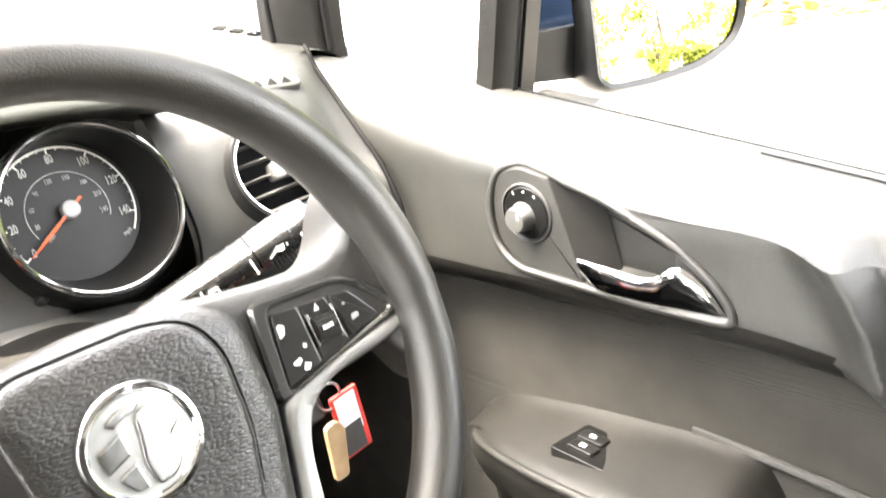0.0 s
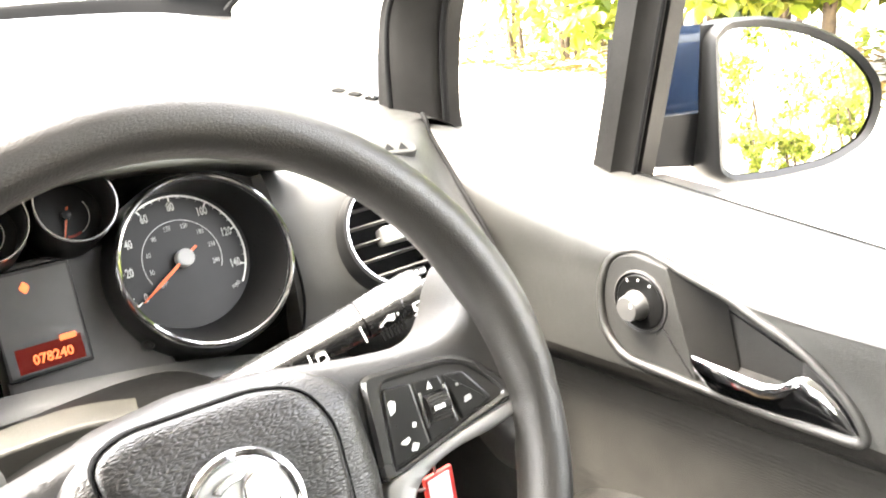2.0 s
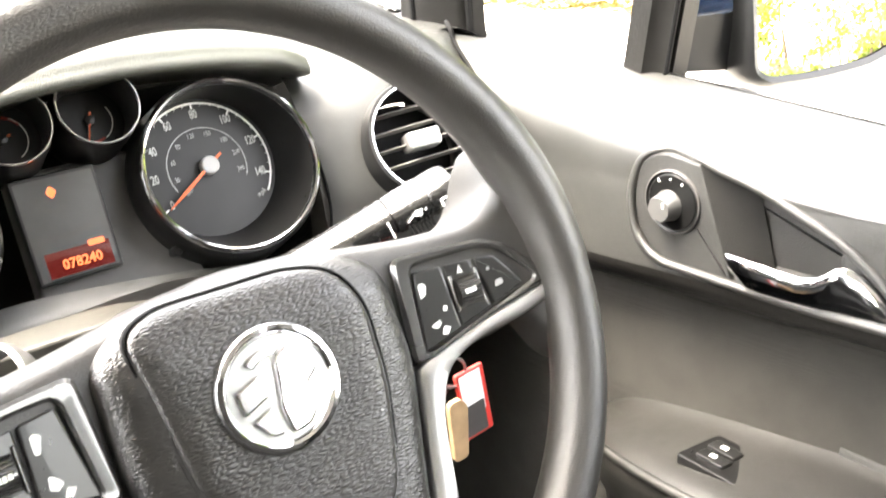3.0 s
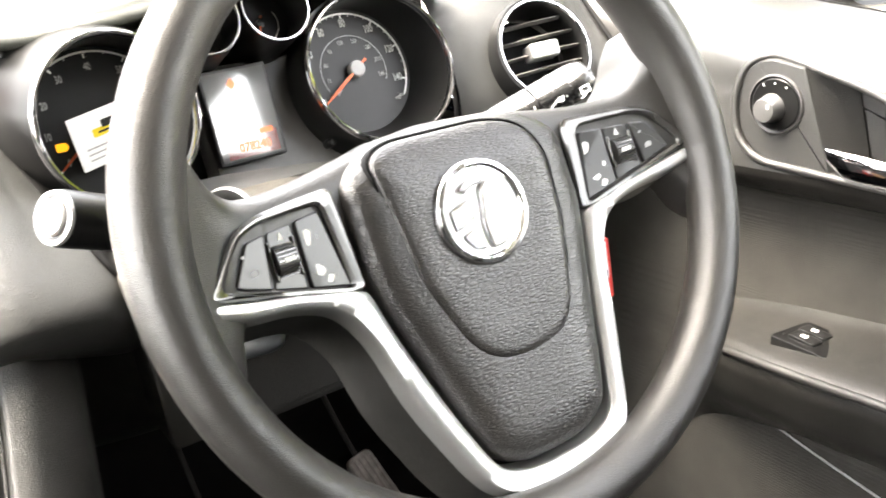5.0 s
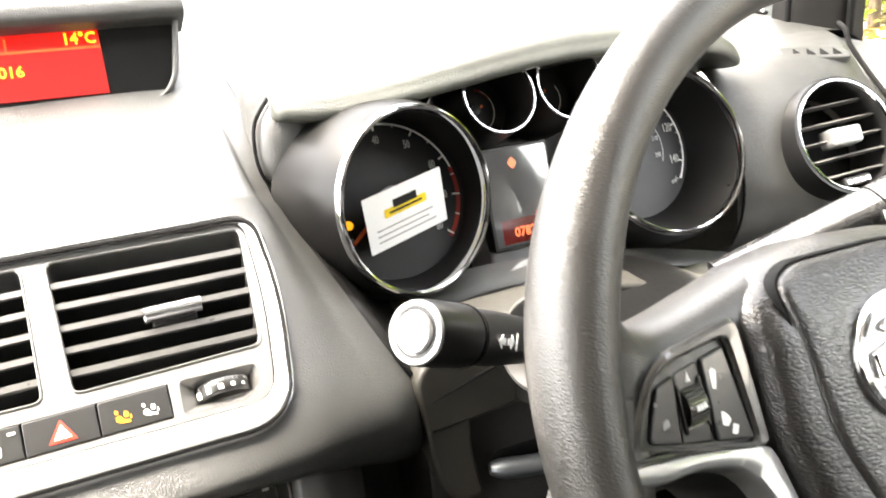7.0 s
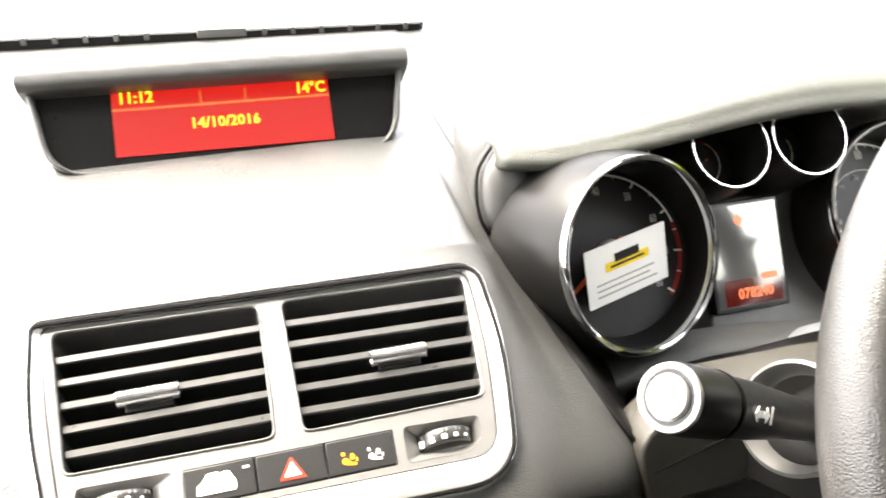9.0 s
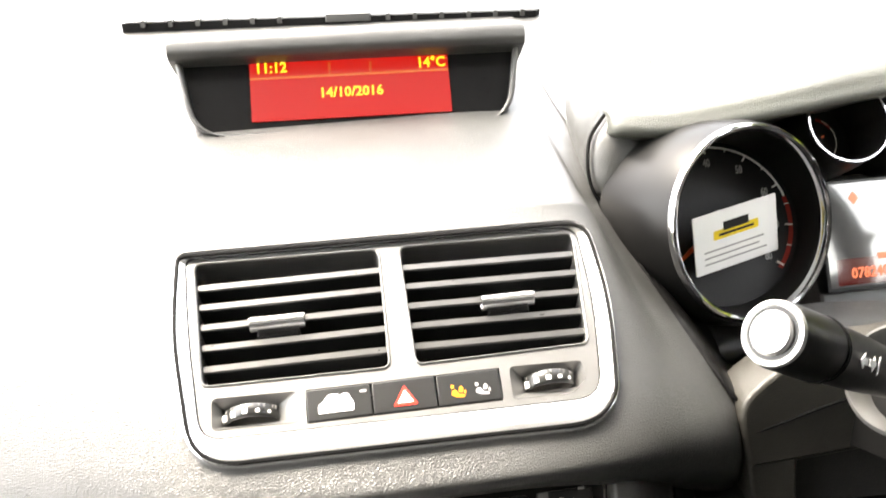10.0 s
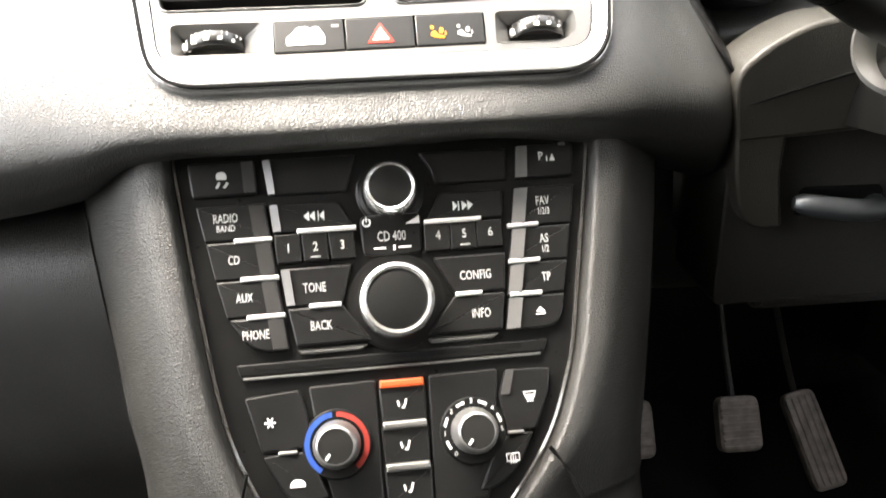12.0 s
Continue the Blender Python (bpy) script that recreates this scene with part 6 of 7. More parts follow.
badge = part("badge", lathe([(0.0296, 0.0), (0.0296, 0.0030), (0.0284, 0.0046), (0.0262, 0.0050), (0.0244, 0.0038), (0.0238, 0.0022)], 56, cap=False), M_CHROME, wheel, "round chrome badge", E_)
part("badge_bed", lathe([(0.0242, 0.0), (0.0242, 0.0022), (0.0003, 0.0024)], 48), M_SATIN, badge, "silver badge ground", E_)
part("badge_shape", prism(rounded([(-0.0205, 0.0050), (-0.0075, 0.0095), (-0.0065, -0.0020), (-0.0195, -0.0065)], 0.0010, 3), 0.002, 0.0050, 0.0012), M_BADGE, badge, "plain chrome shape", E_)
part("badge_shape", prism(rounded([(0.0010, 0.0140), (0.0080, 0.0175), (0.0170, 0.0120), (0.0190, 0.0020), (0.0125, -0.0020), (0.0135, -0.0150), (0.0080, -0.0205), (-0.0010, -0.0215), (-0.0030, -0.0080), (-0.0005, 0.0030)], 0.003, 3), 0.002, 0.0052, 0.0014), M_BADGE, badge, "plain chrome shape", E_)
part("badge_shape", prism([(0.0195 * math.cos(radians(a_)), 0.0195 * math.sin(radians(a_))) for a_ in range(72, 142, 10)] + [(0.0152 * math.cos(radians(a_)), 0.0150 * math.sin(radians(a_))) for a_ in range(128, 74, -9)], 0.002, 0.0046, 0.0008), M_BADGE, badge, "plain chrome shape", E_)
part("badge_shape", prism(rounded([(-0.0170, -0.0100), (-0.0060, -0.0060), (-0.0045, -0.0200), (-0.0110, -0.0190)], 0.002, 3), 0.002, 0.0046, 0.001), M_BADGE, badge, "plain chrome shape", E_)
part("airbag_embossing", fall(bars([(-0.008, -0.1135, 0.014, -0.1120), (-0.006, -0.1095, 0.003, -0.1085), (0.004, -0.1065, 0.010, -0.1055)], 0.0078)), M_PAD, wheel, "", W)
part("hub_back", lathe([(0.045, -0.075), (0.055, -0.055), (0.066, -0.046)], 40), M_SOOT, wheel, "", W @ shift(WX, -0.01))

# ---- ignition key with tags ----
kx, ky, kz = 0.496, 0.110, 0.897
keyset = thing("ignition_key", (kx, ky, kz), "ignition key with red-edged plastic tag and tan leather fob", "keys")
part("key_head", prism(rounded([(-0.012, -0.022), (0.012, -0.022), (0.012, 0.012), (-0.012, 0.012)], 0.005), -0.005, 0.005, 0.002, back=True), M_KEY, keyset, "", flat((kx - 0.012, ky + 0.012, kz - 0.005), 20))
part("split_ring", tube([(kx + 0.010 * math.cos(a), ky - 0.006, kz - 0.006 + 0.010 * math.sin(a)) for a in [2 * math.pi * i / 24 for i in range(24)]], 0.0012, 6, closed=True, up=(0, 1, 0)), M_STEEL, keyset, "steel split ring")
TG = flat((kx + 0.012, ky - 0.006, kz - 0.012), 0) @ Matrix.Rotation(radians(4), 4, "Z")
tag = part("tag", prism(rect(-0.012, -0.048, 0.012, 0.004, 0.002), -0.0015, 0.0015, 0.0006, back=True), M_TAGRED, keyset, "red-edged white tag", TG)
part("tag_paper", prism(rect(-0.010, -0.030, 0.0085, 0.002, 0.001), 0.001, 0.0018), M_PAPER, tag, "", TG)
part("tag_inner", prism(rect(-0.011, -0.046, 0.0075, -0.022, 0.001), 0.001, 0.0019), M_CLUSTER, tag, "", TG)
part("leather_fob", prism(rounded([(-0.008, -0.055), (0.004, -0.055), (0.010, -0.018), (0.004, -0.010), (-0.006, -0.012)], 0.004), -0.002, 0.002, 0.001, back=True), M_TAN, keyset, "tan leather fob", flat((kx - 0.006, ky - 0.010, kz - 0.012), 3))

# ---- pedals ----
def pedal(at, w, h, tilt, turn, ribs, label, armx):
    m = Matrix.Translation(at) @ Matrix.Rotation(radians(turn), 4, "Y") @ flat((0, 0, 0), tilt)
    p = thing("pedal", at, label, "pedal", "pedals in the driver's footwell")
    pad = part("pad", prism(rounded([(-w / 2, -h / 2), (w / 2, -h / 2), (w / 2 * 0.96, h / 2), (-w / 2 * 0.96, h / 2)], 0.011), -0.008, 0.004, 0.004, back=True), M_PEDAL, p, "worn grey-brown rubber pad", m)
    for i in range(ribs):
        v = -h / 2 + h * (i + 0.7) / (ribs + 0.4)
        if h > w * 1.5:
            u = -w / 2 + w * (i + 0.7) / (ribs + 0.4)
            part("rib", prism(rect(u - 0.0018, -h * 0.45, u + 0.0018, h * 0.45, 0.001, 1), 0.002, 0.0056, 0.001), M_PEDAL, pad, "", m)
        else:
            part("rib", prism(rect(-w * 0.42, v - 0.002, w * 0.42, v + 0.002, 0.001, 1), 0.002, 0.0060, 0.001), M_PEDAL, pad, "", m)
    top = m @ Vector((0, h * 0.35, -0.01))
    part("arm", tube(spline([top, top + Vector((armx * 0.4, 0.02, 0.06)), top + Vector((armx, 0.05, 0.17))], 12), 0.0036, 8), M_DARKSTEEL, p, "dark steel arm")


pedal((0.372, 0.49, 0.492), 0.050, 0.060, 32, 2, 7, "worn rubber brake pedal on a steel arm", -0.018)
pedal((0.252, 0.49, 0.498), 0.048, 0.062, 32, 2, 7, "worn rubber clutch pedal on a steel arm", -0.012)
pedal((0.470, 0.50, 0.452), 0.040, 0.112, 36, -14, 5, "long ribbed accelerator pedal", -0.035)


# ---- driver's door ----
door = thing("driver_door", (0.75, -0.3, 0.3), "dark grey driver's door with fabric inset and chrome handle", "door")
OVAL = rounded([(0.104, 0.907), (0.1255, 0.927), (0.1285, 0.962), (0.1175, 0.990), (0.0960, 0.9985), (0.0600, 0.9905), (0.0100, 0.9760), (-0.0460, 0.9520), (-0.0820, 0.9230), (-0.0960, 0.8985), (-0.0270, 0.8990), (0.0300, 0.9020)], 0.016, 4)


def belt(y):
    return 1.013 + 0.165 * min(max(y, -0.45), 0.34)


def door_section(y, pull=0.0):
    b = belt(y)
    k = max(0.0, min(1.0, (y - 0.32) / 0.06))
    dz = min(0.0, (y + 0.10) * 0.10)
    return [(0.790, y, b - 0.025), (0.787, y, b), (0.776, y, b + 0.002), (0.741, y, b - 0.014 + 0.024 * k), (0.7105 - pull + 0.016 * k, y, b - 0.034 + 0.030 * k), (0.707 - pull, y, 0.965 + dz * 1.5), (0.7055 - pull, y, 0.93 + dz), (0.7035 - pull, y, 0.899 + dz), (0.7055 - pull, y, 0.890 + dz), (0.7130 - pull * 0.5, y, 0.880 + dz), (0.725, y, 0.8725 + dz), (0.744, y, 0.870 + dz)]


ys = [0.455, 0.42, 0.38, 0.335, 0.30, 0.24, 0.19, 0.15, 0.10, 0.05, 0.0, -0.05, -0.10, -0.15, -0.20, -0.26, -0.34, -0.55, -0.85]
RIDGE = [Vector(p) for p in ((-0.100, 1.022), (-0.136, 0.993), (-0.154, 0.968), (-0.171, 0.942), (-0.184, 0.917), (-0.193, 0.890), (-0.198, 0.865))]


def ridged(bm):
    """Raises the curved pull-handle ridge and sinks the panel behind it."""
    for v in bm.verts:
        if v.co.x > 0.735 or v.co.y > 0.0 or v.co.y < -0.5:
            continue
        q, best = Vector((v.co.y, v.co.z)), None
        for a, b in zip(RIDGE, RIDGE[1:]):
            e = b - a
            t = max(0.0, min(1.0, (q - a).dot(e) / e.length_squared))
            d = q - (a + e * t)
            if best is None or d.length < best[0]:
                best = (d.length, d.x * e.y - d.y * e.x, t)
        fade = max(0.0, min(1.0, (0.735 - v.co.x) / 0.020))
        side = 1.0 if best[1] < 0 else -1.0
        v.co.x -= fade * 0.018 * math.exp(-(best[0] / (0.018 if side > 0 else 0.007)) ** 2)
        if side < 0:
            v.co.x += fade * 0.009 * (1 - math.exp(-(best[0] / 0.008) ** 2)) * math.exp(-(best[0] / 0.12) ** 2)
    return bm


part("upper_panel", ridged(skin([door_section(y) for y in ys], 420, 170, lambda c: c.x < 0.716 and inside(OVAL, c.y, c.z))), M_DOOR, door, "grained upper panel")
# shade under the panel's edge, put in as a dark sheet over its foot
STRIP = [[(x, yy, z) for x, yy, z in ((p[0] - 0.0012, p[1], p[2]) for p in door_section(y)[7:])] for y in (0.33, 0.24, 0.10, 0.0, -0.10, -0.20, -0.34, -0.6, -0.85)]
part("underside_shade", skin(STRIP, 120, 16), M_SAIL, door, "sheet over the upper panel's underside, shade put into its dark colour")
part("seal_lip", tube(spline([(0.772, y, belt(y) + 0.0015) for y in (-0.08, -0.2, -0.35, -0.5, -0.85)], 30), 0.0006, 6), M_SOOT, door)
part("window_seal", tube(spline([(0.781, y, belt(y) + 0.0025) for y in (0.15, 0.0, -0.2, -0.5, -0.85)], 30), 0.0017, 8), M_SOOT, door, "black window seal")
FP = [[(0.742, y, 0.890), (0.744, y, 0.85), (0.742, y, 0.80), (0.738, y, 0.76), (0.738, y, 0.70), (0.735, y, 0.55), (0.725, y, 0.36)] for y in (0.80, 0.36, 0.1, -0.2, -0.85)]
part("fabric_inset", skin(FP, 30, 40), M_FABRIC, door, "dark fabric inset")
AR = []
for y, inn, z in ((0.215, 0.728, 0.690), (0.195, 0.700, 0.715), (0.155, 0.672, 0.735), (0.08, 0.650, 0.748), (0.0, 0.640, 0.756), (-0.06, 0.636, 0.761), (-0.092, 0.638, 0.758), (-0.110, 0.645, 0.735), (-0.122, 0.650, 0.700), (-0.16, 0.652, 0.690), (-0.30, 0.652, 0.690), (-0.7, 0.652, 0.69)):
    AR.append([(0.742, y, z + 0.012), (0.725, y, z + 0.006), (0.690 if inn < 0.69 else inn, y, z + 0.002), (inn + 0.010, y, z - 0.002), (inn, y, z - 0.012), (inn + 0.002, y, z - 0.035), (inn + 0.020, y, z - 0.075), (0.735, y, z - 0.13)])
part("armrest", skin(AR, 60, 36), M_TRIMGREY, door, "grained armrest")
part("armrest_edge", tube(spline([(0.700, 0.185, 0.716), (0.672, 0.150, 0.729), (0.650, 0.08, 0.742), (0.640, 0.0, 0.750), (0.636, -0.06, 0.755), (0.640, -0.095, 0.750)], 40), 0.004, 10), M_CONS, door, "smooth armrest edge")
SWM = Matrix(((0, 1, 0, 0.694), (1, 0, 0, 0.034), (0, 0, -1, 0.7555), (0, 0, 0, 1))) @ Matrix.Rotation(radians(180), 4, "X") @ Matrix.Rotation(radians(-4), 4, "Y")
sw = part("window_switch_panel", prism(rounded([(-0.042, -0.022), (0.022, -0.023), (0.030, 0.023), (-0.026, 0.023)], 0.005), -0.008, 0.002, 0.0015), M_PIANO, door, "black window switch panel", SWM)
for i in range(2):
    b = part("window_switch", prism(rounded([(-0.010, -0.013 + 0.015 * i), (0.016, -0.014 + 0.015 * i), (0.018, -0.001 + 0.015 * i), (-0.008, 0.0 + 0.015 * i)], 0.003), 0.001, 0.0045, 0.0014), M_KEY, sw, "", SWM)
    part("switch_mark", bars([(0.002, -0.0095 + 0.015 * i, 0.008, -0.0055 + 0.015 * i)], 0.0047), M_WHITE, b, "", SWM)
part("cup_rail", tube(spline([(0.741, -0.035, 0.772), (0.738, -0.10, 0.768), (0.735, -0.20, 0.762), (0.733, -0.35, 0.755)], 24), 0.0045, 8), M_CONS, door, "raised rim of the pull cup")
part("pocket_line", tube(spline([(0.738, 0.17, 0.640), (0.736, 0.08, 0.612), (0.734, -0.02, 0.590), (0.732, -0.10, 0.575)], 20), 0.0012, 6), M_GREYPRINT, door, "pale pocket seam")
# handle recess
DM = Matrix(((0, 0, -1, 0.7045), (1, 0, 0, 0), (0, 1, 0, 0), (0, 0, 0, 1)))


def door_x(y, z):
    """Where the inner skin of the door stands at this length and height."""
    sec = door_section(y)[2:9]
    for a, b in zip(sec, sec[1:]):
        if b[2] <= z <= a[2]:
            return b[0] + (a[0] - b[0]) * (z - b[2]) / (a[2] - b[2])
    return sec[-1][0]


EDGE = [(u, v, 0.7045 - door_x(u, v)) for u, v in OVAL]
part("recess_rim", tube([tuple(DM @ Vector((u, v, w + 0.0006))) for u, v, w in EDGE], 0.0036, 10, closed=True, up=(1, 0, 0)), M_DOOR, door, "rounded recess rim")
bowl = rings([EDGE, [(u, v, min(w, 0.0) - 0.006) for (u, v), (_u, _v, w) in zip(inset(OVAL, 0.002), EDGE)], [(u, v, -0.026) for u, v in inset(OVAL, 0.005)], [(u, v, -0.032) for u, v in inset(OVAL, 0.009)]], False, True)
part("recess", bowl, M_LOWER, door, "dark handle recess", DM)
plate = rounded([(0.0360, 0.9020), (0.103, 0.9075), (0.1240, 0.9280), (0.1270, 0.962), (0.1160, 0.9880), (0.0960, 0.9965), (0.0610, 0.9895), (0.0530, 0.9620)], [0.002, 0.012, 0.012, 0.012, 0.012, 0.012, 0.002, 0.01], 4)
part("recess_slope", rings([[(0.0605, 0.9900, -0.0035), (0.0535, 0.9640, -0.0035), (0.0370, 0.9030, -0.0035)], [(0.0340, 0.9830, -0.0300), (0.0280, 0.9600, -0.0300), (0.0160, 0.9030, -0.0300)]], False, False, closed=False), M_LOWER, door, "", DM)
part("switch_plate", prism(plate, -0.034, -0.0025, 0.002), M_CONS, door, "dark grey switch plate", DM)
KM = DM @ shift(0.0870, 0.9570, -0.0025)
base = part("mirror_switch", lathe([(0.0255, 0), (0.0255, 0.0012), (0.0245, 0.0020), (0.0225, 0.0010), (0.0215, 0.0018), (0.0003, 0.0018)], 48), M_PIANO, door, "round mirror switch", KM)
part("switch_ring", lathe([(0.0258, 0.0), (0.0256, 0.0016), (0.0245, 0.0022), (0.0240, 0.0010)], 48, cap=False), M_CLUSTER, base, "", KM)
part("switch_knob", lathe([(0.0130, 0.001), (0.0115, 0.004), (0.0105, 0.012), (0.0095, 0.0140), (0.0003, 0.0145)], 36), M_SILVER, base, "grey knob", KM @ shift(0.003, -0.003))
part("switch_marks", bars([(-0.0118, 0.0152, -0.0108, 0.0178), (-0.0118, 0.0152, -0.0098, 0.0158), (-0.0008, 0.0176, 0.0008, 0.0190), (0.0098, 0.0146, 0.0114, 0.0162)], 0.0020), M_WHITE, base, "white marks", KM @ Matrix.Diagonal((-1, 1, 1, 1)))
part("knob_mark", bars([(-0.006, 0.002, -0.004, 0.006)], 0.0147), M_WHITE, base, "", KM @ shift(0.003, -0.003))
HL = []
for y, z, hh, ww, x in ((0.0388, 0.9246, 0.0012, 0.002, 0.7045), (0.0345, 0.9196, 0.0066, 0.003, 0.7030), (0.0180, 0.9142, 0.0114, 0.004, 0.7010), (0.0060, 0.9132, 0.0116, 0.0045, 0.7005), (-0.0080, 0.9122, 0.0112, 0.0045, 0.7005), (-0.0214, 0.9114, 0.0110, 0.005, 0.7010), (-0.0330, 0.9124, 0.0124, 0.0055, 0.7015), (-0.0395, 0.9144, 0.0148, 0.006, 0.7020), (-0.0450, 0.9166, 0.0170, 0.006, 0.7025), (-0.0528, 0.9172, 0.0178, 0.006, 0.7035), (-0.0620, 0.9152, 0.0160, 0.006, 0.7045), (-0.0710, 0.9116, 0.0126, 0.006, 0.7055), (-0.0790, 0.9072, 0.0082, 0.005, 0.7060), (-0.0850, 0.9026, 0.0036, 0.003, 0.7065), (-0.0872, 0.9006, 0.0012, 0.002, 0.7070)):
    HL.append([(x - ww * math.cos(a) * 0.9, y, z + hh * math.sin(a)) for a in [2 * math.pi * q / 16 for q in range(16)]])
part("chrome_handle", rings(HL), M_CHROME, door, "polished chrome inner handle")
part("handle_cup", prism(rounded([(-0.0420, 0.9380), (-0.0475, 0.9470), (-0.0660, 0.9340), (-0.0850, 0.9150), (-0.0920, 0.9000), (-0.0500, 0.9000), (-0.0420, 0.9150)], 0.003), -0.034, -0.0075, 0.004), M_CONS, door, "", DM)
# ---- window frames and pillars ----
frm = thing("door_window_frame", (0.79, 0.16, 1.03), "dark plastic upright between quarter window and door window", "window frame", kind="structure")
BAR = []
for t in [i / 14 for i in range(15)]:
    z = 1.015 + 0.52 * t
    y0 = 0.168 - 0.315 * (z - 1.03) - 0.10 * max(0, t - 0.45)
    x0 = 0.783 - 0.04 * t - 0.12 * max(0, t - 0.4) ** 1.5
    hw = 0.0345 - 0.004 * t
    BAR.append([(x0 + 0.022, y0 + hw, z), (x0 + 0.004, y0 + hw, z), (x0 - 0.006, y0 + hw * 0.80, z), (x0 - 0.010, y0 + hw * 0.10, z), (x0 - 0.004, y0 - hw * 0.10, z), (x0 - 0.002, y0 - hw * 0.42, z), (x0 + 0.003, y0 - hw * 0.46, z), (x0 + 0.003, y0 - hw * 0.58, z), (x0 + 0.022, y0 - hw * 0.58, z)])
part("upright", rings(BAR), M_SAIL, frm, "dark grey upright")
part("upright_seal", tube([(b[5][0] - 0.0005, b[5][1] - 0.0025, b[5][2]) for b in BAR], 0.0022, 8), M_RUBBER, frm, "black glass seal")

pil = thing("windscreen_pillar_trim", (0.76, 0.5, 1.1), "light grey windscreen pillar trim with dark lower corner piece", "pillar trim", kind="structure")
SAIL = []
for k, (z, yf, yb) in enumerate(((1.06, 0.462, 0.398), (1.10, 0.458, 0.398), (1.15, 0.450, 0.391), (1.19, 0.438, 0.380), (1.215, 0.420, 0.364), (1.240, 0.385, 0.336), (1.270, 0.334, 0.290), (1.330, 0.226, 0.190), (1.42, 0.09, 0.05), (1.50, -0.03, -0.08))):
    xi = 0.742 - 0.10 * max(0, z - 1.2)
    SAIL.append([(xi + 0.035, yf + 0.03, z + 0.01), (xi - 0.012, yf, z), (xi - 0.016, yf - 0.012, z), (xi - 0.010, (yf + yb) / 2, z), (xi + 0.012, yb + 0.008, z), (xi + 0.024, yb, z), (xi + 0.050, yb - 0.004, z)])
part("dark_corner_piece", skin(SAIL, 60, 30), M_SAIL, pil, "dark corner piece")
part("pillar_seal", tube(spline([(0.7285, 0.436, 1.085), (0.7275, 0.430, 1.15), (0.7275, 0.418, 1.195), (0.724, 0.392, 1.222), (0.716, 0.340, 1.255), (0.700, 0.245, 1.315), (0.67, 0.08, 1.41)], 50), 0.0032, 8), M_RUBBER, pil, "black door seal")
part("quarter_seal", tube(spline([(0.771, 0.395, 1.065), (0.770, 0.389, 1.14), (0.768, 0.376, 1.190), (0.764, 0.350, 1.228), (0.758, 0.310, 1.260), (0.74, 0.20, 1.330)], 50), 0.0042, 8), M_RUBBER, pil)
LT = [[(0.90, 1.10, 1.18), (0.872, 1.09, 1.224), (0.80, 0.90, 1.20), (0.745, 0.64, 1.130), (0.728, 0.472, 1.070)],
      [(0.91, 1.05, 1.25), (0.884, 1.04, 1.265), (0.805, 0.85, 1.245), (0.740, 0.61, 1.190), (0.727, 0.455, 1.165)],
      [(0.89, 0.89, 1.30), (0.876, 0.885, 1.306), (0.80, 0.73, 1.290), (0.735, 0.55, 1.240), (0.724, 0.428, 1.215)],
      [(0.81, 0.60, 1.395), (0.798, 0.59, 1.40), (0.752, 0.51, 1.380), (0.715, 0.43, 1.330), (0.708, 0.355, 1.275)],
      [(0.66, 0.20, 1.540), (0.65, 0.18, 1.540), (0.645, 0.15, 1.520), (0.640, 0.10, 1.49), (0.645, 0.06, 1.45)]]
part("light_trim", skin(LT, 40, 30), M_PILLAR, pil, "light grey upper trim")

# ---- windscreen edge and cabin shell ----
scr = thing("windscreen_border", (0, 1.1, 1.2), "black border strip along the foot of the windscreen", "windscreen", kind="structure")
part("black_border", skin([[(-0.88, 1.08, 1.218), (-0.88, 1.085, 1.238), (-0.89, 1.08, 1.244)], [(0.0, 1.22, 1.236), (0.0, 1.225, 1.256), (0.0, 1.23, 1.262)], [(0.60, 1.18, 1.250), (0.60, 1.185, 1.270), (0.60, 1.19, 1.275)], [(0.78, 1.13, 1.234), (0.78, 1.135, 1.256), (0.79, 1.13, 1.263)], [(0.866, 1.10, 1.224), (0.868, 1.098, 1.240), (0.885, 1.075, 1.264)]], 40, 8), M_SOOT, scr, "black border")
part("border_shelf", skin([[(-0.86, 0.95, 1.205), (-0.88, 1.08, 1.219)], [(0.0, 1.10, 1.222), (0.0, 1.22, 1.237)], [(0.60, 1.05, 1.220), (0.60, 1.18, 1.251)], [(0.866, 1.02, 1.210), (0.866, 1.10, 1.225)]], 30, 4), M_DASH, scr)
part("edge_line", tube(spline([(0.852, 1.090, 1.236), (0.868, 1.050, 1.262), (0.866, 0.885, 1.304), (0.786, 0.585, 1.398), (0.65, 0.18, 1.542), (0.60, 0.03, 1.588)], 40), 0.0060, 8), M_SOOT, scr)



def slab(x0, y0, z0, x1, y1, z1):
    v = [(x, y, z) for z in (z0, z1) for x, y in ((x0, y0), (x1, y0), (x1, y1), (x0, y1))]
    return faces_of(v, [(0, 1, 2, 3), (4, 5, 6, 7), (0, 1, 5, 4), (1, 2, 6, 5), (2, 3, 7, 6), (3, 0, 4, 7)])


solo("ceiling", slab(-0.66, -1.9, 1.575, 0.66, 0.105, 1.63), M_HEAD, "pale grey cloth car roof lining", "ceiling", kind="structure")
solo("floor", slab(-0.82, -1.95, 0.28, 0.82, 0.95, 0.31), M_CARPET, "black carpeted car floor", "floor", kind="structure")
solo("wall_bulkhead", slab(-0.82, 0.80, 0.31, 0.82, 0.86, 1.16), M_CARPET, "black carpeted bulkhead behind the pedals", "wall", kind="structure")
solo("wall_tunnel", join(slab(-0.135, 0.26, 0.31, 0.128, 0.80, 0.80)), M_CARPET, "black carpeted centre tunnel side", "wall", kind="structure")
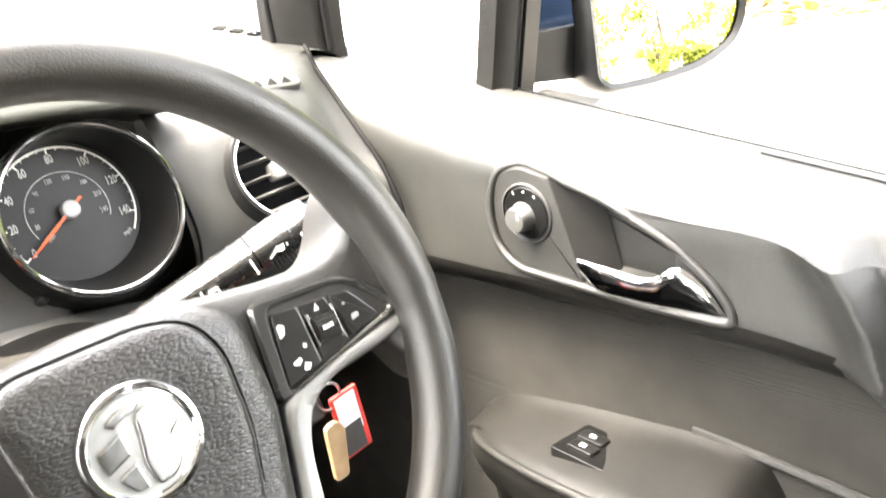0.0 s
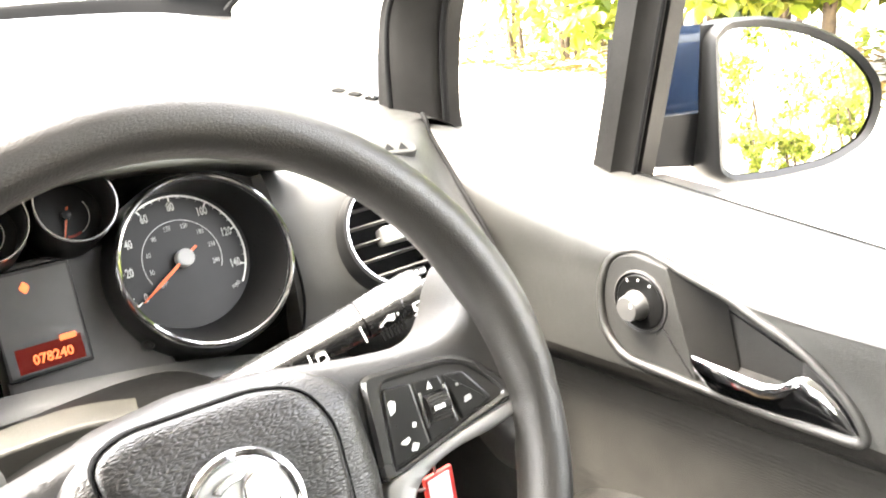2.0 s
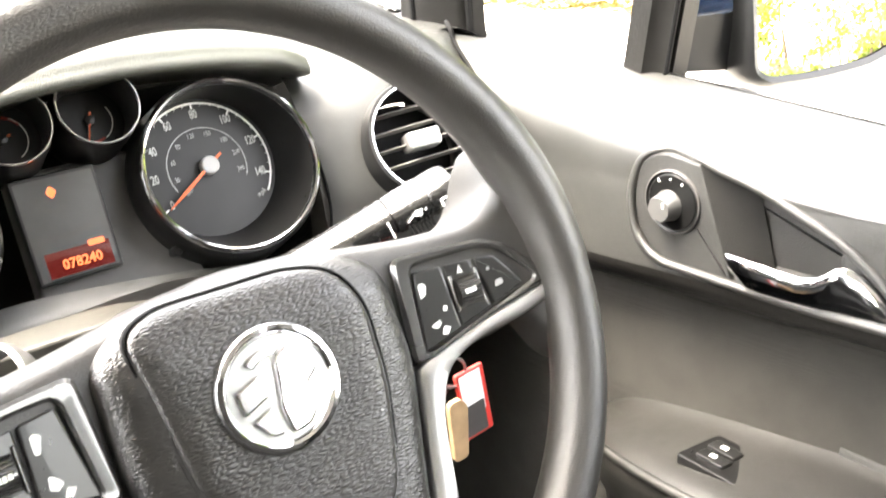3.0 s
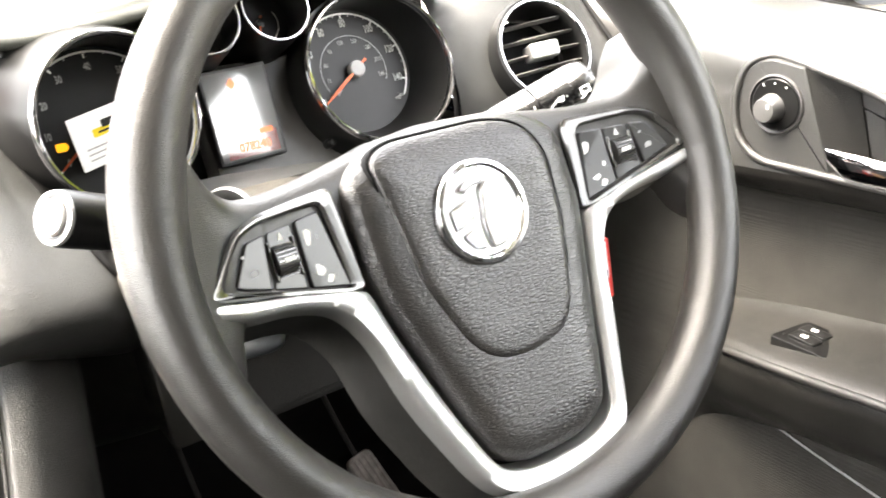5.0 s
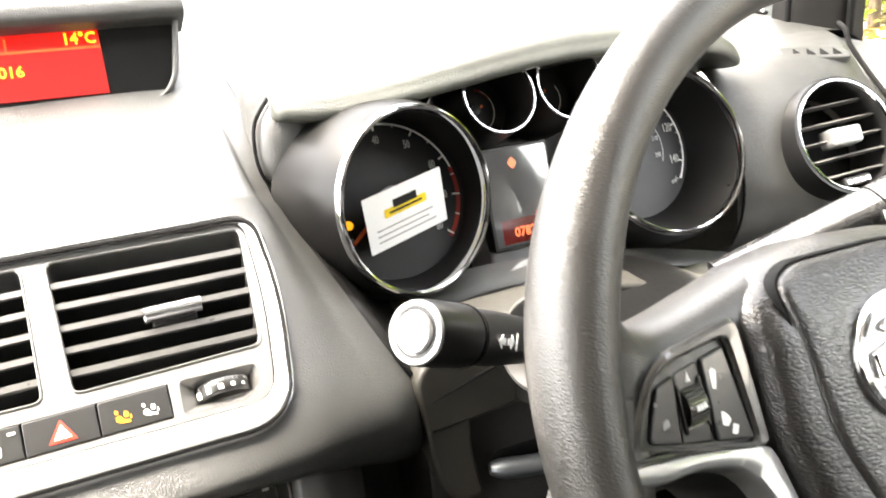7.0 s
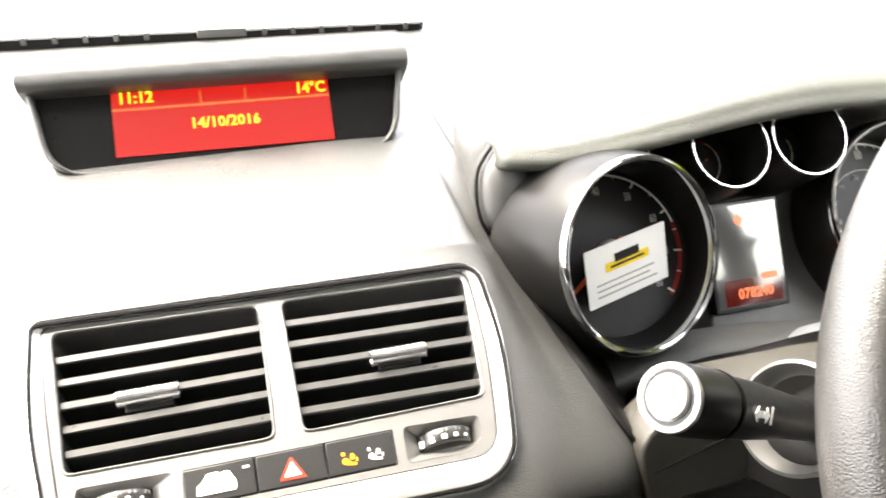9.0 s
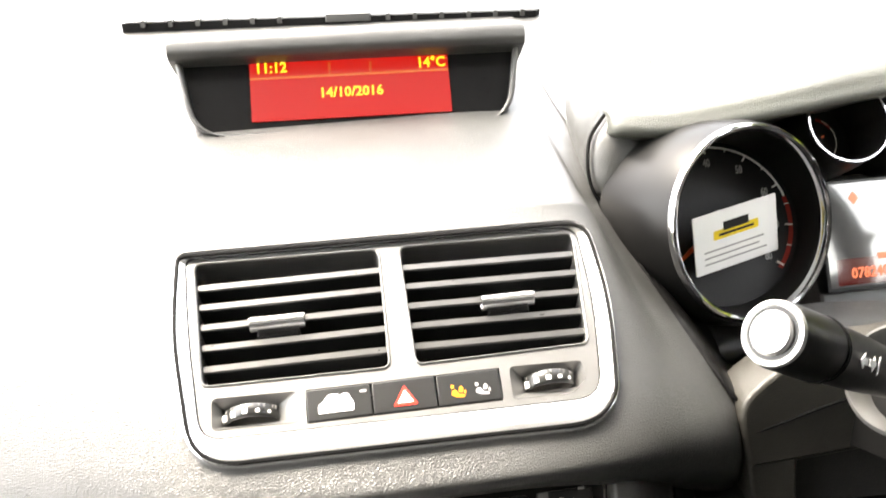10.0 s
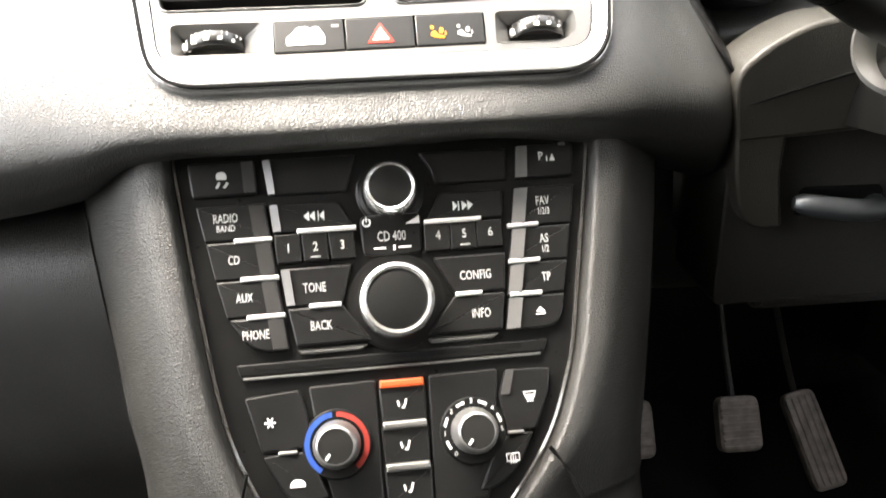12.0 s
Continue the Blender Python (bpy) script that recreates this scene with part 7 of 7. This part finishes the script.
solo("wall_rear", join(slab(-0.80, -1.51, 0.31, 0.80, -1.45, 1.20), slab(-0.80, -1.51, 1.44, 0.80, -1.45, 1.585), slab(0.50, -1.51, 1.20, 0.80, -1.45, 1.44), slab(-0.80, -1.51, 1.20, -0.55, -1.45, 1.44)), M_FABRIC, "dark rear end of the cabin with the rear window opening", "wall", kind="structure")
solo("wall_passenger_door", join(slab(-0.84, -1.95, 0.31, -0.78, 0.90, 1.00)), M_DOOR, "dark passenger door side of the cabin", "wall", kind="structure")
solo("wall_driver_side", join(slab(0.83, -1.95, 0.31, 0.87, 0.90, 0.880)), M_BLUE, "blue painted outer skin of the driver's side", "wall", kind="structure")
solo("wall_side_pillars", join(slab(0.70, -0.66, 0.95, 0.80, -0.56, 1.585), slab(0.70, -1.45, 1.38, 0.80, -0.66, 1.585), slab(-0.80, -1.45, 0.95, -0.66, -0.60, 1.585)), M_FABRIC, "grey trimmed roof pillars and rear quarters", "wall", kind="structure")
# added slab out of view, keeps light from behind off the dash
solo("wall_light_block", slab(-0.72, -0.70, 0.31, 0.56, -0.62, 1.28), M_FABRIC, "unseen dark slab at the front seats, added to block rear light", "wall", kind="structure")
solo("wall_rear_door", slab(0.74, -1.45, 0.86, 0.82, -0.852, 1.02), M_FABRIC, "dark inner side of the rear door", "wall", kind="structure")

# ---- door mirror ----
mir = thing("door_mirror", (0.90, 0.16, 1.0), "blue and black door mirror outside the driver's window", "mirror")
gn = Vector((-0.42, -0.90, 0.105)).normalized()
gu = Vector((0, 0, 1)).cross(gn).normalized() * -1
gu = gn.cross(Vector((0, 0, 1))).normalized() * -1
gv = gn.cross(gu).normalized()
if gv.z < 0:
    gv = -gv
MG = Matrix((gu, gv, gn)).transposed().to_4x4()
MG.translation = (0.893, 0.156, 1.080)
if gu.x < 0:
    gu = -gu
    MG = Matrix((gu, gv, gn)).transposed().to_4x4()
    MG.translation = (0.893, 0.156, 1.080)
SHELL = rounded([(-0.001, -0.062), (0.003, 0.066), (0.020, 0.079), (0.058, 0.079), (0.108, 0.067), (0.157, 0.042), (0.184, 0.008), (0.184, -0.022), (0.168, -0.053), (0.125, -0.072), (0.062, -0.077), (0.016, -0.075)], 0.020, 5)
part("shell", rings([[(u, v, 0.012) for u, v in inset(SHELL, 0.010)], [(u, v, 0.016) for u, v in inset(SHELL, 0.004)], [(u, v, 0.010) for u, v in SHELL], [(u, v, -0.02) for u, v in inset(SHELL, -0.003)], [(0.085 + (u - 0.085) * 0.85, v * 0.85, -0.07) for u, v in SHELL], [(0.085 + (u - 0.085) * 0.4, v * 0.4, -0.10) for u, v in SHELL]], False, True), M_BLACK, mir, "black mirror shell", MG)
part("mirror_glass", prism(inset(SHELL, 0.0085), -0.01, 0.0095, back=True), M_MIRROR, mir, "reflecting mirror glass", MG)
NECK = []
for t in range(7):
    s = t / 6
    a, b = Vector((0.919, 0.179, 1.070)), Vector((0.844, 0.219, 1.075))
    p = a.lerp(b, s)
    NECK.append([(p.x + 0.012, p.y - 0.030, 1.152 - 0.004 * s), (p.x, p.y - 0.030, 1.156), (p.x - 0.004, p.y - 0.028, 1.10), (p.x, p.y - 0.026, 1.055), (p.x + 0.004, p.y - 0.022, 1.028 - 0.008 * (1 - s)), (p.x + 0.004, p.y + 0.02, 1.024 - 0.008 * (1 - s)), (p.x + 0.012, p.y + 0.03, 1.06), (p.x + 0.014, p.y + 0.02, 1.15)])
part("neck", rings(NECK), M_BLACK, mir, "black inner side of the mirror")
cap_m = []
for t in range(7):
    s = t / 6
    p = Vector((0.876, 0.1785, 1.07)).lerp(Vector((0.824, 0.2145, 1.075)), s)
    cap_m.append([(p.x - 0.001, p.y - 0.0320, 1.158), (p.x - 0.003, p.y - 0.0330, 1.145), (p.x - 0.0055, p.y - 0.0320, 1.10), (p.x - 0.004, p.y - 0.0310, 1.082), (p.x - 0.002, p.y - 0.028, 1.078)])
part("blue_cap", skin(cap_m, 14, 16), M_BLUE, mir, "blue painted cap")
part("foot", rings([[(0.812, 0.195, 1.020), (0.806, 0.100, 1.014), (0.806, 0.100, 0.985), (0.812, 0.195, 0.985)], [(0.885, 0.200, 1.016), (0.872, 0.118, 1.010), (0.872, 0.118, 0.982), (0.885, 0.200, 0.982)]]), M_SILVER, mir, "grey mirror foot")


# ---- outside ----
def smooth01(a, b, x):
    t = max(0.0, min(1.0, (x - a) / (b - a)))
    return t * t * (3 - 2 * t)


def height(x, y):
    """Level drive with a low planted bank on the right and ahead, and a gentle rise behind."""
    h = 0.62 * smooth01(2.2, 4.2, x)
    h = max(h, 0.85 * smooth01(5.5, 9.0, y))
    h = max(h, 0.25 * smooth01(3.0, 6.0, -y))
    h = max(h, 0.30 * smooth01(2.5, 6.0, -x))
    return h + 0.02 * noise.noise(Vector((x * 0.8, y * 0.8, 0.3)))


m_, n_, l_, p_ = node_mat("drive_and_soil")
w1 = wobble(n_, l_, 1.4, 6)
w2 = wobble(n_, l_, 60.0, 4)
c1 = mixed(n_, l_, w1.outputs["Fac"], (0.42, 0.40, 0.36), (0.54, 0.52, 0.48))
c2 = mixed(n_, l_, w2.outputs["Fac"], (0.36, 0.33, 0.28), (0.60, 0.57, 0.52), 0.3, 0.7)
mx = n_.new("ShaderNodeMixRGB")
mx.inputs["Fac"].default_value = 0.5
l_.new(c1, mx.inputs["Color1"])
l_.new(c2, mx.inputs["Color2"])
l_.new(mx.outputs[0], p_.inputs["Base Color"])
p_.inputs["Roughness"].default_value = 0.9
bp_ = n_.new("ShaderNodeBump")
bp_.inputs["Distance"].default_value = 0.01
l_.new(w2.outputs["Fac"], bp_.inputs["Height"])
l_.new(bp_.outputs[0], p_.inputs["Normal"])
M_GROUND = m_
axis = sorted(set([-400, -200, -100, -60, -40, -30, -24, 24, 30, 40, 60, 100, 200, 400] + [i * 0.5 for i in range(-40, 41)]))
gv_ = [(x, y, height(max(-25, min(25, x)), max(-25, min(25, y)))) for x in axis for y in axis]
kk_ = len(axis)
solo("ground", faces_of(gv_, [(i * kk_ + j, (i + 1) * kk_ + j, (i + 1) * kk_ + j + 1, i * kk_ + j + 1) for i in range(kk_ - 1) for j in range(kk_ - 1)]), M_GROUND, "pale gravel drive rising to a soil bank", "ground", kind="structure")


def leaf_mat(name, a, b, c):
    m, n, l, p = node_mat(name)
    g = n.new("ShaderNodeNewGeometry")
    r = n.new("ShaderNodeValToRGB")
    r.color_ramp.elements[0].color, r.color_ramp.elements[1].color = (*a, 1), (*c, 1)
    e = r.color_ramp.elements.new(0.55)
    e.color = (*b, 1)
    l.new(g.outputs["Random Per Island"], r.inputs["Fac"])
    l.new(r.outputs[0], p.inputs["Base Color"])
    p.inputs["Roughness"].default_value = 0.45
    p.inputs["Subsurface Weight"].default_value = 0.0
    tr = n.new("ShaderNodeBsdfTranslucent")
    l.new(r.outputs[0], tr.inputs["Color"])
    ms = n.new("ShaderNodeMixShader")
    ms.inputs["Fac"].default_value = 0.45
    l.new(p.outputs[0], ms.inputs[1])
    l.new(tr.outputs[0], ms.inputs[2])
    l.new(ms.outputs[0], n["Material Output"].inputs["Surface"])
    return m


M_LAUREL = leaf_mat("laurel_leaf", (0.085, 0.130, 0.012), (0.190, 0.225, 0.022), (0.34, 0.34, 0.060))
M_SHRUB = leaf_mat("shrub_leaf", (0.030, 0.060, 0.009), (0.055, 0.090, 0.013), (0.11, 0.12, 0.018))
M_FALLEN = leaf_mat("fallen_leaf", (0.12, 0.06, 0.015), (0.16, 0.115, 0.02), (0.06, 0.06, 0.01))
M_BARK = plain("bark", (0.075, 0.052, 0.030), 0.9, spread=0.4, scale=14, bump=0.004)
M_FENCE = plain("weathered_fence", (0.62, 0.60, 0.54), 0.8, spread=0.15, scale=12, bump=0.001)


def leaf_verts(at, length, width, rng, droop=0.4, flat_=False):
    d = Vector((rng.gauss(0, 1), rng.gauss(0, 1), rng.gauss(0, 0.15 if flat_ else 0.6) - (0 if flat_ else droop))).normalized()
    s = d.cross(Vector((rng.gauss(0, 0.3), rng.gauss(0, 0.3), 1))).normalized()
    nn = s.cross(d)
    P = []
    for t, w, c in ((0, 0, 0), (0.3, 0.42, 0.10), (0.65, 0.5, 0.06), (1.0, 0, -0.10)):
        b = at + d * (length * t) + nn * (length * c * (0.4 if flat_ else 1))
        if w:
            P += [b - s * (width * w), b - nn * (width * 0.12), b + s * (width * w)]
        else:
            P.append(b)
    return P


LEAF_F = [(0, 1, 2), (0, 2, 3), (1, 4, 5, 2), (2, 5, 6, 3), (4, 7, 5), (5, 7, 6)]


def leaves(points, length, width, seed, droop=0.4, flat_=False):
    rng = random.Random(seed)
    V_, F_ = [], []
    for p in points:
        k = len(V_)
        s = rng.uniform(0.65, 1.25)
        V_ += [tuple(q) for q in leaf_verts(p, length * s, width * s, rng, droop, flat_)]
        F_ += [tuple(k + i for i in f) for f in LEAF_F]
    return V_, F_


def leaf_part(name, points, length, width, mat, parent, label, seed, droop=0.4, flat_=False):
    V_, F_ = leaves(points, length, width, seed, droop, flat_)
    me = bpy.data.meshes.new(name)
    me.from_pydata(V_, [], F_)
    me.materials.append(mat)
    ob = new(name, me)
    if parent:
        ob.parent = parent
        ob.matrix_parent_inverse = Matrix.Translation(parent.location).inverted()
    return tagged(ob, label, "", "", "stuff")


def crown_points(centres, count, rng):
    out = []
    for i in range(count):
        c, r = rng.choice(centres)
        d = Vector((rng.gauss(0, 1), rng.gauss(0, 1), rng.gauss(0, 1))).normalized() * (r * rng.uniform(0.55, 1.05))
        d.z *= 0.75
        out.append(c + d)
    return out


def shrub(x, y, tall, spread, count, mat, length, width, seed, label, base=0.35, trunks=4, category="shrub"):
    rng = random.Random(seed)
    z = height(x, y)
    s = thing("shrub", (x, y, z), label, category, "planting round the drive")
    tops = []
    for i in range(trunks):
        a = rng.uniform(0, 6.28)
        lean = rng.uniform(0.1, 0.45) * spread
        top = Vector((x + lean * math.cos(a), y + lean * math.sin(a), z + tall * rng.uniform(0.7, 0.95)))
        foot = Vector((x + 0.12 * math.cos(a), y + 0.12 * math.sin(a), z - 0.05))
        mid_ = foot.lerp(top, 0.5) + Vector((rng.gauss(0, 0.06), rng.gauss(0, 0.06), 0))
        path = spline([foot, mid_, top], 10)
        part("trunk", tube(path, [0.035 * (1 - 0.075 * q) * (0.8 + 0.4 * rng.random()) for q in range(10)], 7), M_BARK, s, "", None, 60)
        for q in range(3):
            st_ = path[4 + 2 * q]
            en = st_ + Vector((rng.gauss(0, 0.3), rng.gauss(0, 0.3), rng.uniform(0.1, 0.4))) * spread
            part("limb", tube([st_, st_.lerp(en, 0.5) + Vector((0, 0, 0.03)), en], [0.014, 0.010, 0.005], 5), M_BARK, s, "", None, 60)
            tops.append(en)
        tops.append(top)
    centres = []
    for i in range(26):
        t_ = rng.choice(tops)
        c = Vector((x + rng.uniform(-1, 1) * spread, y + rng.uniform(-1, 1) * spread, z + tall * rng.uniform(base, 1.05)))
        centres.append((c.lerp(t_, rng.uniform(0.0, 0.5)), rng.uniform(0.16, 0.34) * spread))
    leaf_part("crown", crown_points(centres, count, rng), length, width, mat, s, "", seed + 1)
    return s


for i in range(10):
    y = 2.9 - 0.48 * i
    shrub(4.45 + 0.16 * max(0.0, y) + 0.12 * math.sin(2.3 * i), y, 1.65 + 0.1 * math.sin(1.7 * i), 0.66, 4200, M_LAUREL, 0.125, 0.088, 100 + i, "broad-leaved laurel bush, sunlit yellow-green", base=0.27, trunks=2)
for i, (x, y) in enumerate(((6.3, 4.6), (6.9, 6.0), (7.6, 7.6), (8.6, 7.0))):
    shrub(x, y, 2.4, 0.9, 900, M_LAUREL, 0.15, 0.07, 140 + i, "tall open shrub with bare lower stems", base=0.08, trunks=3)
# height is made up: crowns reach out of view to block sky on the right
for i, (x, y) in enumerate(((6.8, 1.6), (6.8, 0.0), (6.8, -2.0), (8.4, 4.4), (9.6, 6.4), (10.4, 9.0), (11.2, 7.6))):
    shrub(x, y, 5.6, 1.7, 5200, M_SHRUB, 0.32, 0.17, 180 + i, "dense green shrub behind the bank, made tall to block sky light", base=0.05, trunks=2)
# what the door mirror shows: a pale fence with shrubs behind it
fence = thing("picket_fence", (3.6, -15.0, 0.2), "pale weathered picket fence behind the car", "fence")
rng = random.Random(5)
pm = prism(rounded([(-0.042, 0.0), (0.042, 0.0), (0.042, 0.84), (0.0, 0.92), (-0.042, 0.84)], 0.006, 1), -0.009, 0.009, 0.002, back=True, steps=1)
pale = part("picket", pm, M_FENCE, fence)
pale.matrix_basis = Matrix.Translation((0.4, -15.0, height(0.4, -15.0) + 0.04)) @ Matrix.Rotation(radians(90), 4, "X")
for i in range(1, 46):
    o = bpy.data.objects.new("picket", pale.data)
    scene.collection.objects.link(o)
    o.parent = fence
    o.matrix_parent_inverse = pale.matrix_parent_inverse.copy()
    x = 0.4 + 0.150 * i
    o.matrix_basis = Matrix.Translation((x, -15.0 + rng.uniform(-0.01, 0.01), height(x, -15.0) + 0.04)) @ Matrix.Rotation(radians(90), 4, "X") @ Matrix.Rotation(radians(rng.uniform(-1.5, 1.5)), 4, "Z")
for z in (0.25, 0.70):
    part("rail", rings([[(0.3, -14.985, height(0.3, -15) + z), (0.3, -14.95, height(0.3, -15) + z), (0.3, -14.95, height(0.3, -15) + z + 0.07), (0.3, -14.985, height(0.3, -15) + z + 0.07)], [(7.2, -14.985, height(7.2, -15) + z), (7.2, -14.95, height(7.2, -15) + z), (7.2, -14.95, height(7.2, -15) + z + 0.07), (7.2, -14.985, height(7.2, -15) + z + 0.07)]]), M_FENCE, fence)
for i, (x, y, t) in enumerate(((1.5, -16.2, 2.6), (2.9, -14.5, 1.2), (3.5, -14.4, 0.9), (4.4, -14.4, 1.5), (5.4, -15.8, 2.2), (0.2, -16.5, 2.4))):
    shrub(x, y, t, 0.30 * t + 0.10, 2600, M_LAUREL, 0.06 + 0.015 * t, 0.03 + 0.006 * t, 220 + i, "garden shrub beside the pale fence", base=0.1, trunks=2)
for i, (x, y) in enumerate(((-1.0, -21.0), (1.6, -21.5), (4.0, -21.0), (6.6, -21.0), (9.0, -19.5))):
    shrub(x, y, 3.4, 1.6, 2600, M_LAUREL, 0.16, 0.08, 260 + i, "tall hedge tree beyond the pale fence", base=0.05, trunks=2)
# fallen leaves and low plants on the bank
rng = random.Random(9)
pts = []
for i in range(3200):
    y = rng.uniform(-2.0, 10.0)
    x = 4.1 + 0.42 * (y - 1.5) + 2.6 * rng.random() ** 1.5 + 0.15 * math.sin(3 * y)
    pts.append(Vector((x, y, height(x, y) + 0.02)))
tagged(leaf_part("fallen_leaves", pts, 0.10, 0.055, M_FALLEN, None, "yellow and brown fallen leaves on the bank", 11, 0.0, True), "yellow and brown fallen leaves on the bank", "leaves", "", "stuff")
pts = []
for i in range(700):
    y = rng.uniform(-1.5, 10.0)
    x = 4.5 + 0.42 * (y - 1.5) + rng.uniform(0.0, 2.5)
    for j in range(2):
        pts.append(Vector((x + rng.gauss(0, 0.05), y + rng.gauss(0, 0.05), height(x, y) + rng.uniform(0.02, 0.18))))
tagged(leaf_part("ground_cover", pts, 0.09, 0.05, M_LAUREL, None, "low green ground cover among the stems", 12, -0.4), "low green ground cover among the stems", "plants", "", "stuff")
